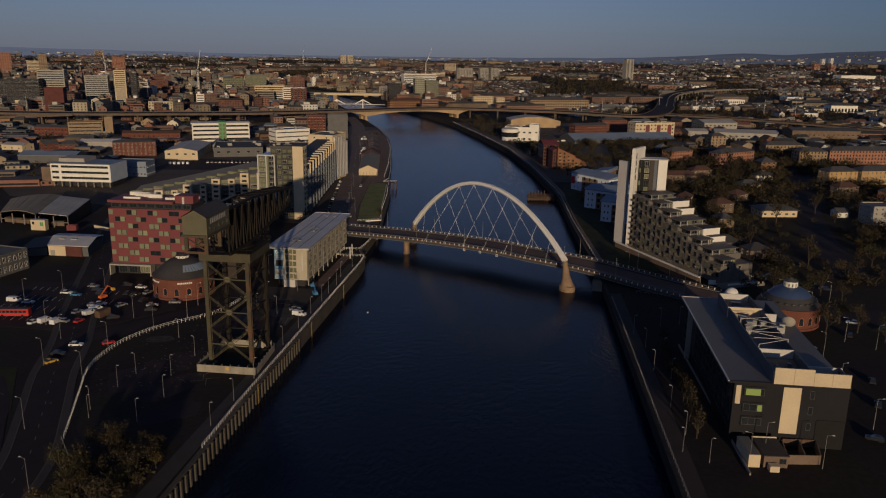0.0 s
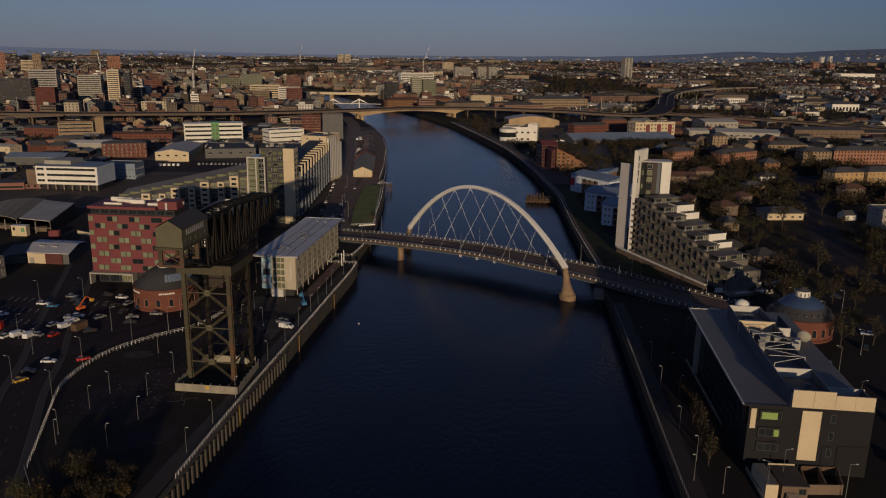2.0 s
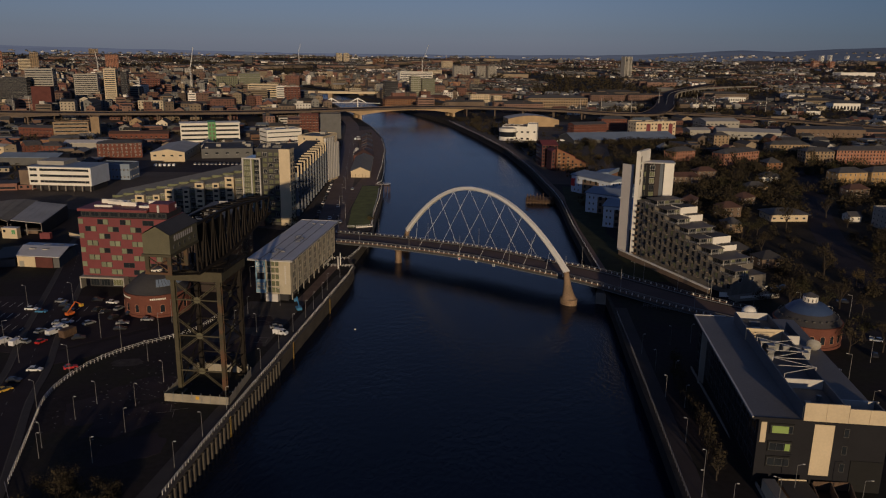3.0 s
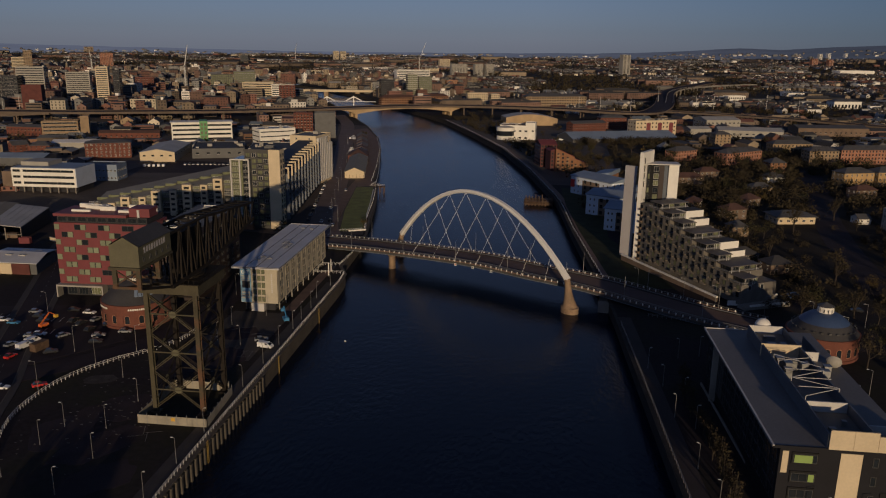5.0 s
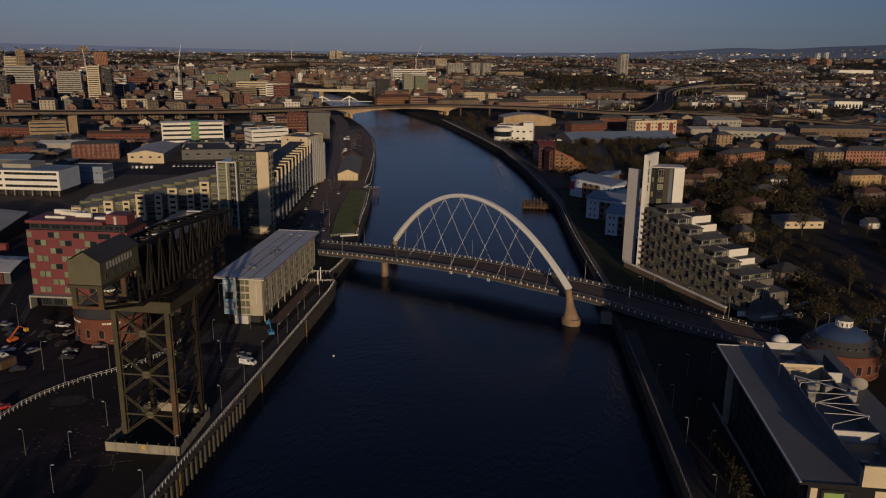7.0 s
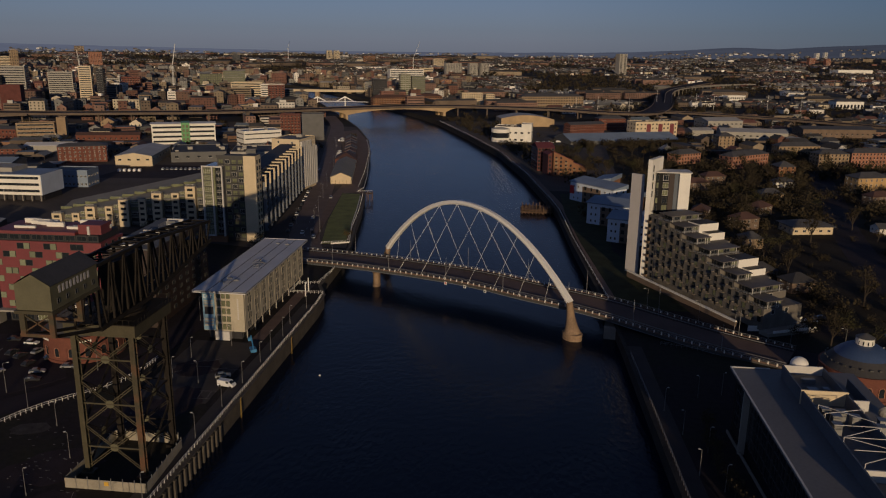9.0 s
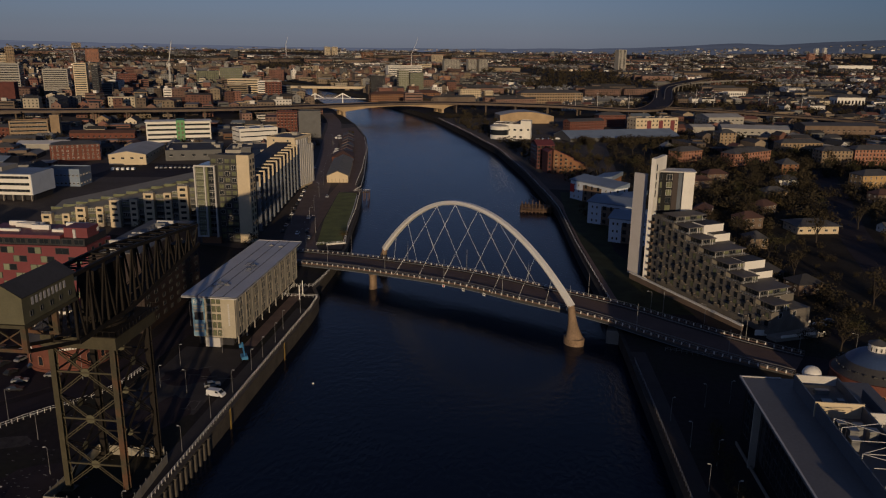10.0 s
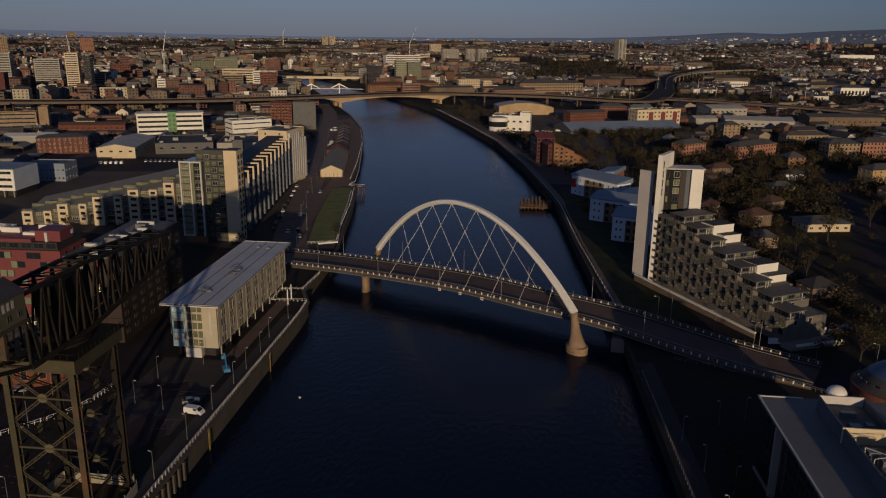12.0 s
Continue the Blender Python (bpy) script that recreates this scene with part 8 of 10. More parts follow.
for nm, lb, ct, x, y, r, w, d, h, wl, rf, st, by, kd in CITY:
    town(nm, lb, ct, x, y, r, w, d, h, wall=wl, roof=rf, storeys=st, bays=by, win=((w / max(1, by[0])) * (0.85 if kd == 2 else 0.55), h / max(1, st) * (0.75 if kd == 2 else 0.5)), sill=0.7,
         strips=kd == 1, glass="green_glass" if kd == 2 else "glass", frame="frame", mull=0, top="hip" if rf in ("slate", "red_roof") else "flat", rise=4.0, plant=3 if rf == "mid_grey" and y < 2000 else 0, sides=(0, 1, 3) if y < 1700 else (0, 1))


def build_tower_crane(x, y, h, jib, label):
    t = thing("tower_crane", label, "tower crane", x, y, terrain(x, y))
    bm = bmesh.new()
    for i in (-1, 1):
        for j in (-1, 1):
            beam(bm, (i, j, 0), (i, j, h), 0.35)
    n = int(h / 4)
    for k in range(n):
        z = k * h / n
        beam(bm, (-1, -1, z), (1, -1, z + h / n), 0.25)
        beam(bm, (1, 1, z), (1, -1, z + h / n), 0.25)
    part("mast", bm, M["white_steel"], t)
    bm = bmesh.new()
    a, b = Vector((0, 0, h)), Vector((jib[0], jib[1], h + jib[2]))
    for o in ((0.7, 0, 0), (-0.7, 0, 0), (0, 0, 1.4)):
        beam(bm, a + Vector(o), b + Vector(o) * 0.3, 0.35)
    for k in range(12):
        p, q = a.lerp(b, k / 12), a.lerp(b, (k + 1) / 12)
        beam(bm, p + Vector((0.7, 0, 0)), q + Vector((0, 0, 1.2)), 0.2)
    part("jib", bm, M["white_steel"], t)
    bm = bmesh.new()
    box(bm, -1.4, 1.4, -5, 2, h - 0.5, h + 2.2)
    part("cab", bm, M["grey_wall"], t)


build_tower_crane(-681, 1503, 45, (8, 0, 40), "slender white luffing tower crane over the city")
build_tower_crane(-1106, 1898, 42, (-4, 0, 22), "white tower crane over distant roofs")
build_tower_crane(-338, 2288, 46, (18, 0, 44), "white luffing tower crane by the river")
build_tower_crane(-953, 3090, 46, (8, 0, 30), "thin dark tower crane on the skyline")

# ---- the rest of the city, too many to count ----
PAL = ["sandstone", "red_sandstone", "brick", "grey_wall", "white_wall", "brown_wall", "cream", "mid_grey", "orange_brick"]
ROOFS = ["slate", "dark_roof", "pale_roof", "grey_roof", "red_roof", "blue_roof"]


def free(x, y, r):
    if not (y < 1800 and along(LEFT, y) - 14 - r < x < along(RIGHT, y) + 12 + r):
        for fx, fy, fr in FOOT:
            if (x - fx) ** 2 + (y - fy) ** 2 < (fr + r) ** 2:
                return False
        for line, m in ((KB, 20), (SLIPS, 11)):
            for p in line:
                if (x - p[0]) ** 2 + (y - p[1]) ** 2 < (m + r) ** 2:
                    return False
        return True
    return False


KB = [tuple(p) for p in curve_points(KB, 30)]
SLIPS = [tuple(p) for l in ([(212, 1330, 8), (262, 1600, 12), (330, 1760, 13), (420, 1880, 13), (520, 2010, 11)], [(172, 1165, 7.5), (300, 1105, 7), (420, 1012, 6), (640, 860, 6)], [(-222, 940, 0), (-190, 800, 0), (-165, 690, 0), (-143, 590, 0), (-126, 505, 0)],
                            [(-190, 305, 0), (-212, 350, 0), (-240, 420, 0)], [(80, 296, 0), (115, 285, 0), (170, 292, 0), (260, 330, 0), (420, 400, 0)], [(146, 376, 0), (151, 404, 0), (159, 446, 0), (172, 499, 0), (189, 560, 0), (207, 630, 0)]) for p in curve_points(l, 20)]


class Pile:
    """Collects many small buildings into one mesh."""

    def __init__(self):
        self.v, self.f, self.m = [], [], []

    def quad(self, pts, mi):
        n = len(self.v)
        self.v += pts
        self.f.append(tuple(range(n, n + len(pts))))
        self.m.append(mi)

    def house(self, x, y, z, w, d, h, rz, wall, roof, rise, windows, rnd):
        c, s = math.cos(rz), math.sin(rz)
        T = lambda px, py, pz: (x + px * c - py * s, y + px * s + py * c, z + pz)
        n = len(self.v)
        self.v += [T(-w / 2, -d / 2, -2), T(w / 2, -d / 2, -2), T(w / 2, d / 2, -2), T(-w / 2, d / 2, -2), T(-w / 2, -d / 2, h), T(w / 2, -d / 2, h), T(w / 2, d / 2, h), T(-w / 2, d / 2, h)]
        for a, b in ((0, 1), (1, 2), (2, 3), (3, 0)):
            self.f.append((n + a, n + b, n + b + 4, n + a + 4))
            self.m.append(wall)
        R = len(PAL) + roof
        if rise > 0:
            self.v += [T(-w / 2 + d * 0.12, 0, h + rise), T(w / 2 - d * 0.12, 0, h + rise)]
            for f in ((4, 5, 9, 8), (6, 7, 8, 9)):
                self.f.append(tuple(n + i for i in f))
                self.m.append(R)
            for f in ((5, 6, 9), (7, 4, 8)):
                self.f.append(tuple(n + i for i in f))
                self.m.append(wall)
            if rnd.random() < 0.5:
                self.house(*T(rnd.uniform(-w / 3, w / 3), 0, h + rise - 0.5)[:2], z + h + rise - 0.4, 1.4, 0.9, 1.6, rz, wall, roof, 0, 0, rnd)
        else:
            self.f.append((n + 4, n + 5, n + 6, n + 7))
            self.m.append(R)
            if h > 8 and w > 12 and rnd.random() < 0.7:
                px, py = rnd.uniform(-w / 4, w / 4), rnd.uniform(-d / 5, d / 5)
                self.house(*T(px, py, 0)[:2], z + h + 2, w * rnd.uniform(0.15, 0.4), d * rnd.uniform(0.2, 0.4), rnd.uniform(0.5, 2.0), rz, rnd.randrange(3, 8), roof, 0, 0, rnd)
        if windows:
            st = max(1, int(h / 3.3))
            G = len(PAL) + len(ROOFS)
            for face in (0, 1, 3):
                L = w if face == 0 else d
                nb = max(1, int(L / 3.6)) if windows == 1 else 1
                for k in range(st):
                    z0 = 1.0 + k * (h - 0.5) / st
                    for i in range(nb):
                        if windows == 1 and rnd.random() < 0.1:
                            continue
                        a = -L / 2 + L * (i + 0.5) / nb
                        hw = min(0.75, L / nb * 0.3) if windows == 1 else L / 2 - 1.0
                        zz = 1.6 if windows == 1 else 1.3
                        if face == 0:
                            q = [T(a - hw, -d / 2 - 0.06, z0), T(a + hw, -d / 2 - 0.06, z0), T(a + hw, -d / 2 - 0.06, z0 + zz), T(a - hw, -d / 2 - 0.06, z0 + zz)]
                        else:
                            e = (w / 2 + 0.06) * (1 if face == 1 else -1)
                            q = [T(e, a - hw, z0), T(e, a + hw, z0), T(e, a + hw, z0 + zz), T(e, a - hw, z0 + zz)]
                            q = q if face == 1 else q[::-1]
                        self.quad(q, G)

    def make(self, name, label, category):
        me = bpy.data.meshes.new(name)
        me.from_pydata(self.v, [], self.f)
        for k in PAL:
            me.materials.append(M["city_" + k])
        for k in ROOFS:
            me.materials.append(M["city_" + k])
        me.materials.append(M["glass"])
        me.polygons.foreach_set("material_index", np.array(self.m, dtype=np.int32))
        return tagged(new(name, me), label, category, kind="stuff")


def wooded(x, y):
    return noise.noise(Vector((x * 0.0035, y * 0.0035, 3))) + 0.6 * noise.noise(Vector((x * 0.009, y * 0.009, 8))) > 0.16


def city_fill():
    rnd = random.Random(11)
    zones = [
        # name, label, x from, to, y from, to, tries, sizes, heights, gable share
        ("north_quarter", "low sheds and brick works north of the river", -800, -150, 460, 900, 900, (8, 28), (3, 6.5), 0.45),
        ("city_centre", "dense city blocks of stone, brick and glass", -1500, -150, 930, 2100, 3600, (10, 34), (7, 22), 0.35),
        ("west_end", "terraces and offices at the city's northern edge", -1900, -800, 700, 2300, 1100, (10, 34), (7, 20), 0.4),
        ("south_quarter", "low works and terraces south of the river", 110, 800, 760, 1180, 800, (8, 34), (3.5, 7), 0.65),
    ]
    for name, label, x0, x1, y0, y1, tries, size, high, gable in zones:
        pile = Pile()
        for _ in range(tries):
            x, y = rnd.uniform(x0, x1), rnd.uniform(y0, y1)
            if x < -0.75 * y - 60 or x > 0.62 * y + 60:
                continue
            w = rnd.uniform(*size)
            d = rnd.uniform(10, max(12, w * 0.6))
            if not free(x, y, w * 0.45) or (y < 640 and x > -340 and x < 0):
                continue
            h = high[0] + (high[1] - high[0]) * rnd.random() ** 2.0
            g = rnd.random() < gable
            wall = rnd.choices(range(9), (20, 18, 16, 10, 5, 18, 6, 14, 5) if y > 900 else (8, 6, 14, 20, 5, 22, 3, 22, 3))[0]
            roof = rnd.choices(range(6), (34, 32, 8, 12, 8, 6) if y > 900 else (10, 26, 20, 26, 2, 16))[0] if not g else rnd.choices(range(6), (52, 18, 6, 8, 12, 4))[0]
            rz = radians(rnd.choice((18, 108)) + rnd.gauss(0, 5))
            z = terrain(x, y)
            pile.house(x, y, z, w, d, h, rz, wall, roof, rnd.uniform(1.8, 4) if g else 0, 2 if (not g and rnd.random() < 0.45) else 1, rnd)
            if not g and w > 26 and rnd.random() < 0.5:      # a lower or higher wing beside it
                o = w * 0.5 + 6
                pile.house(x + o * math.cos(rz), y + o * math.sin(rz), z, 12, d * 0.8, h * rnd.uniform(0.5, 1.25), rz, rnd.choice((wall, 3, 7)), roof, 0, 1, rnd)
            claim(x, y, w * 0.42)
        pile.make(name, label, "buildings")
    south, far = Pile(), Pile()
    y = 1190.0
    while y < 4080:
        cell = 92 + (y - 1190) * 0.022
        x = -0.76 * y
        while x < 0.66 * y:
            cx, cy = x + cell / 2 + rnd.uniform(-12, 12), y + cell / 2 + rnd.uniform(-12, 12)
            x += cell
            edge = -0.13 * cy if cy < 1700 else -0.3 * cy
            if (cy < 2100 and cx < edge) or math.hypot(cx, cy) > 4080:
                continue
            if wooded(cx, cy):
                continue
            pile = south if cy < 2300 else far
            turn = 14 + 24 * noise.noise(Vector((cx * 0.0012, cy * 0.0012, 2))) + (90 if noise.noise(Vector((cx * 0.004, cy * 0.004, 9))) > 0.25 else 0)
            rz = radians(turn)
            c, s = math.cos(rz), math.sin(rz)
            kind = rnd.random()
            near = cy < 1900
            def put(px, py, w, d, h, wall, roof, rise, win):
                hx, hy = cx + px * c - py * s, cy + px * s + py * c
                if free(hx, hy, min(w, d) * 0.5 + 2):
                    pile.house(hx, hy, terrain(hx, hy), w, d, h, rz + (radians(90) if rnd.random() < 0.06 else 0), wall, roof, rise, win, rnd)
            if kind < 0.09:                                       # works: wide pale sheds
                for k in range(rnd.choice((1, 1, 2))):
                    put(rnd.uniform(-10, 10), (k - 0.5) * 34, rnd.uniform(30, cell * 0.8), rnd.uniform(16, 28), rnd.uniform(4.5, 7.5), rnd.choice((3, 4, 7, 2)), rnd.choice((2, 2, 3, 1, 5)), rnd.choice((0, 1.6, 2.4)), 0)
            elif kind < 0.22:                                     # yards with a few small blocks
                for k in range(3):
                    put(rnd.uniform(-cell * 0.4, cell * 0.4), rnd.uniform(-cell * 0.4, cell * 0.4), rnd.uniform(8, 22), rnd.uniform(7, 12), rnd.uniform(3, 6), rnd.choice((2, 3, 5, 7)), rnd.choice((0, 1, 1, 3)), rnd.choice((0, 1.5)), 1 if near else 0)
            elif kind < 0.36:                                     # tenement block round a court
                wall = rnd.choice((0, 1, 1, 5))
                h = rnd.uniform(8.5, 11.5)
                for py in (-cell * 0.22, cell * 0.22):
                    put(0, py, cell * 0.7, 10, h, wall, 0, 2.6, 1 if near else 0)
            elif kind < 0.385 and cy > 1700:                       # a slab of flats
                put(0, 0, rnd.uniform(18, 34), 13, rnd.uniform(16, 28), rnd.choice((3, 6, 0, 7)), 1, 0, 2)
                put(20, 24, 20, 9, 5, 5, 0, 2, 0)
            else:                                                 # rows of low houses
                wall, roof = rnd.choices((0, 1, 2, 3, 5, 4, 7), (14, 14, 16, 12, 26, 5, 14))[0], rnd.choices((0, 1, 4, 3), (56, 22, 12, 10))[0]
                py = -cell * 0.42
                while py < cell * 0.42:
                    px = -cell * 0.46
                    while px < cell * 0.4:
                        w = rnd.choice((8, 9, 11, 14, 18, 24))
                        put(px + w / 2, py + rnd.uniform(-2.5, 2.5), w, rnd.uniform(7.5, 9.5), rnd.uniform(4.2, 6.6), wall if rnd.random() < 0.5 else rnd.choice((3, 4, 5, 6, 2, 4)), roof if rnd.random() < 0.7 else rnd.choice((0, 1, 2, 3, 4)), rnd.uniform(2.2, 3.2), 1 if cy < 1500 else 0)
                        px += w + rnd.uniform(2, 7)
                    py += rnd.uniform(21, 30)
        y += cell
    south.make("south_side", "rows of low houses, sheds and tenements of the south side", "buildings")
    far.make("suburbs", "countless distant houses and sheds up to the hills", "buildings")


city_fill()

# ---- trees ----
def leaf_clumps(bm, rnd, n, centre, radius, size, flat=0.8):
    made = bmesh.ops.create_icosphere(bm, subdivisions=1, radius=radius * 0.2, matrix=Matrix.Translation(centre))     # twigs too dense to tell apart
    for v in made["verts"]:
        v.co = Vector(centre) + (v.co - Vector(centre)) * rnd.uniform(0.6, 1.35)
    for _ in range(n):
        while True:
            p = Vector((rnd.uniform(-1, 1), rnd.uniform(-1, 1), rnd.uniform(-1, 1)))
            if 0.25 < p.length < 1:
                break
        p = Vector((p.x * radius, p.y * radius, p.z * radius * flat)) + Vector(centre)
        s = size * rnd.uniform(0.5, 1.3)
        a, b = Vector((rnd.gauss(0, 1), rnd.gauss(0, 1), rnd.gauss(0, 0.7))).normalized(), Vector((rnd.gauss(0, 1), rnd.gauss(0, 1), rnd.gauss(0, 1)))
        b = a.cross(b).normalized()
        q = [p + a * s * rnd.uniform(0.5, 1), p + b * s * rnd.uniform(0.4, 0.8), p - a * s * rnd.uniform(0.5, 1), p - b * s * rnd.uniform(0.4, 0.8)]
        bm.faces.new([bm.verts.new(v) for v in q])


def tree_kind(seed, h, spread, leaf, label, dense=1.0):
    """One tree: tapered trunk, limbs and twigs, and a broken crown of small clumps."""
    rnd = random.Random(seed)
    t = thing("tree", label, "tree")
    bm = bmesh.new()
    fork = h * rnd.uniform(0.22, 0.32)
    tube(bm, (0, 0, -0.5), (0.1, 0.05, fork), 0.028 * h, 0.018 * h, 7)
    ends = []
    for i in range(6):
        a = 2 * math.pi * (i + rnd.random() * 0.7) / 6
        up = rnd.uniform(0.5, 0.9)
        tip = Vector((math.cos(a) * spread * rnd.uniform(0.45, 0.8), math.sin(a) * spread * rnd.uniform(0.45, 0.8), h * up))
        tube(bm, (0.1, 0.05, fork * rnd.uniform(0.8, 1.0)), tip, 0.011 * h, 0.004 * h, 5)
        ends.append(tip)
        for k in range(3):
            base = Vector((0.1, 0.05, fork)).lerp(tip, rnd.uniform(0.4, 0.9))
            tw = base + Vector((rnd.gauss(0, 1), rnd.gauss(0, 1), rnd.uniform(0.4, 1.6))) * spread * 0.22
            tube(bm, base, tw, 0.005 * h, 0.002 * h, 4)
            ends.append(tw)
    top = Vector((0, 0, h * 0.95))
    tube(bm, (0.1, 0.05, fork), top, 0.013 * h, 0.003 * h, 5)
    ends.append(top)
    part("trunk", bm, M["bark"], t)
    bm = bmesh.new()
    for e in ends:
        leaf_clumps(bm, rnd, int(58 * dense), e, spread * 0.5, spread * 0.04)
    part("crown", bm, M[leaf], t, "loose crown of small leaves")
    return t


TREES = [
    tree_kind(1, 11, 4.4, "leaf", "broad tree in thin spring leaf"),
    tree_kind(2, 9, 3.6, "leaf_dark", "dark bushy tree among houses", 1.2),
    tree_kind(3, 13, 4.6, "leaf_dark", "tall dark tree with a ragged crown"),
    tree_kind(4, 8, 3.2, "leaf_yellow", "small yellow-leaved tree on rough ground"),
    tree_kind(5, 10, 4.0, "leaf", "rounded green tree in a garden", 1.3),
    tree_kind(6, 7, 2.2, "leaf_dark", "thin half-bare young street tree", 0.5),
]
USED = set()


def plant(k, x, y, s, rnd):
    z = terrain(x, y)
    m = pose(x, y, z, 0, 0, rnd.uniform(0, 360)) @ Matrix.Diagonal((s, s, s * rnd.uniform(0.85, 1.15), 1))
    if k not in USED:
        USED.add(k)
        TREES[k].matrix_basis = m
        tagged(TREES[k], group="trees")
    else:
        made = copy_thing(TREES[k], m)
        made.matrix_basis = m
        tagged(made, group="trees")


def plant_all():
    rnd = random.Random(5)
    # scrub at the near north quay
    for _ in range(26):
        plant(rnd.choice((1, 1, 2, 3, 4)), rnd.uniform(-101, -81), rnd.uniform(122, 154), rnd.uniform(0.45, 0.8), rnd)
    # slim young trees along the south walk
    for i in range(22):
        plant(5, 45.5 + rnd.uniform(-1.2, 1.2), 178 + i * 3.1, rnd.uniform(0.8, 1.15), rnd)
    plant(3, -86.5, 418, 0.75, rnd)
    plant(1, 104, 262, 1.1, rnd)
    for x, y in ((88, 307), (93, 311), (99, 308), (105, 312), (111, 306), (118, 310), (124, 304), (116, 266), (122, 258), (127, 270), (113, 275)):
        plant(rnd.choice((1, 2, 2, 4)), x, y, rnd.uniform(0.75, 1.1), rnd)
    for x, y in ((-160, 300), (-118, 330), (-119, 350), (-118, 370), (-212, 395), (-226, 400), (-205, 400), (-120, 392), (-180, 400), (-170, 385), (-196, 345), (-190, 360)):
        plant(rnd.choice((1, 2, 5)), x + rnd.uniform(-3, 3), y + rnd.uniform(-3, 3), rnd.uniform(0.7, 1.1), rnd)
    # gardens and woods behind the stepped flats
    n = 0
    while n < 112:
        x, y = rnd.uniform(70, 300), rnd.uniform(330, 760)
        if x > 0.60 * y + 10 or not free(x, y, 2.5):
            continue
        plant(rnd.choice((0, 1, 1, 2, 2, 4, 3)), x, y, rnd.uniform(0.7, 1.25), rnd)
        n += 1
    n = 0
    while n < 30:
        x, y = rnd.uniform(20, 60), rnd.uniform(560, 790)
        if not free(x, y, 1.5):
            continue
        plant(rnd.choice((0, 1, 2, 3)), x, y, rnd.uniform(0.7, 1.1), rnd)
        n += 1


def far_woods():
    """Trees past counting, between the roofs."""
    rnd = random.Random(8)
    v, f = [], []
    gold = 0.618
    knobs = [Vector(p).normalized() for p in ((-gold, 1, 0), (gold, 1, 0), (-gold, -1, 0), (gold, -1, 0), (0, -gold, 1), (0, gold, 1), (0, -gold, -1), (0, gold, -1), (1, 0, -gold), (1, 0, gold), (-1, 0, -gold), (-1, 0, gold))]
    facets = ((0, 11, 5), (0, 5, 1), (0, 1, 7), (0, 7, 10), (0, 10, 11), (1, 5, 9), (5, 11, 4), (11, 10, 2), (10, 7, 6), (7, 1, 8), (3, 9, 4), (3, 4, 2), (3, 2, 6), (3, 6, 8), (3, 8, 9), (4, 9, 5), (2, 4, 11), (6, 2, 10), (8, 6, 7), (9, 8, 1))
    def core(x, y, z, r):
        k = len(v)
        v.extend([(x + p.x * r * j, y + p.y * r * j, z + p.z * r * j) for p, j in ((p, rnd.uniform(0.6, 1.3)) for p in knobs)])
        f.extend([tuple(k + i for i in q) for q in facets])
    def clump(x, y, z, r, n, big=1.0):
        for _ in range(6 if n > 50 else 1):
            core(x + rnd.gauss(0, 0.42) * r, y + rnd.gauss(0, 0.42) * r, z + rnd.uniform(0.15, 1.2) * r, r * rnd.uniform(0.14, 0.26))
        for _ in range(n):
            p = Vector((rnd.gauss(0, 0.5), rnd.gauss(0, 0.5), rnd.uniform(0.1, 1.5))) * r + Vector((x, y, z))
            s = r * rnd.uniform(0.05, 0.12) * big
            a = Vector((rnd.gauss(0, 1), rnd.gauss(0, 1), rnd.gauss(0, 0.8))).normalized()
            b = a.cross(Vector((rnd.gauss(0, 1), rnd.gauss(0, 1), rnd.gauss(0, 1)))).normalized()
            k = len(v)
            v.extend([tuple(p + a * s), tuple(p + b * s * 0.8), tuple(p - a * s), tuple(p - b * s * 0.8)])
            f.append((k, k + 1, k + 2, k + 3))
    n = 0
    while n < 460:
        x, y = rnd.uniform(66, 360), rnd.uniform(318, 800)
        if x > 0.62 * y + 20 or not free(x, y, 0.3) or noise.noise(Vector((x * 0.018, y * 0.018, 7))) < 0.02:
            continue
        clump(x, y, 0, rnd.uniform(2.2, 4.2), 220)
        n += 1
    for _ in range(420):        # scrub and young trees on the south bank
        y = rnd.uniform(560, 1060)
        x = along(RIGHT, y) + rnd.uniform(9, 60)
        if free(x, y, 0.3) and noise.noise(Vector((x * 0.02, y * 0.012, 4))) > -0.05:
            clump(x, y, 0, rnd.uniform(1.4, 3.4), 90, 1.2)
    for _ in range(300):
        x, y = rnd.uniform(84, 230), rnd.uniform(326, 540)
        if free(x, y, 0.3) and x < 0.6 * y:
            clump(x, y, 0, rnd.uniform(1.0, 2.4), 120, 1.3)
    for _ in range(46):         # undergrowth on the near quay
        clump(rnd.uniform(-99, -81), rnd.uniform(124, 156), 0, rnd.uniform(1.2, 2.6), 170, 1.0)
    for _ in range(70):         # a belt of trees before the long blue roof
        u = rnd.random()
        clump(48 + 120 * u + rnd.gauss(0, 3), 812 + 38 * u + rnd.gauss(0, 5), 0, rnd.uniform(2.4, 4.6), 150, 1.2)
    n = 0
    while n < 6500:
        y = 480 + 4150 * rnd.random() ** 1.15
        x = rnd.uniform(-0.72, 0.62) * y
        south = x > -0.08 * y
        if math.hypot(x, y) > 4080 or rnd.random() > (0.9 if south or y > 2200 else 0.35) * (1.0 if wooded(x, y) else 0.22):
            continue
        if not free(x, y, 0.5) or (y < 640 and -340 < x < 0):
            continue
        clump(x, y, terrain(x, y), rnd.uniform(3, 5.5) * (1 if y < 1600 else 1.7), 130 if y < 1000 else 60 if y < 1700 else 14, 1.0 if y < 1000 else 1.5 if y < 1700 else 2.4)
        n += 1
    me = bpy.data.meshes.new("woods")
    me.from_pydata(v, [], f)
    me.materials.append(M["leaf_dark"])
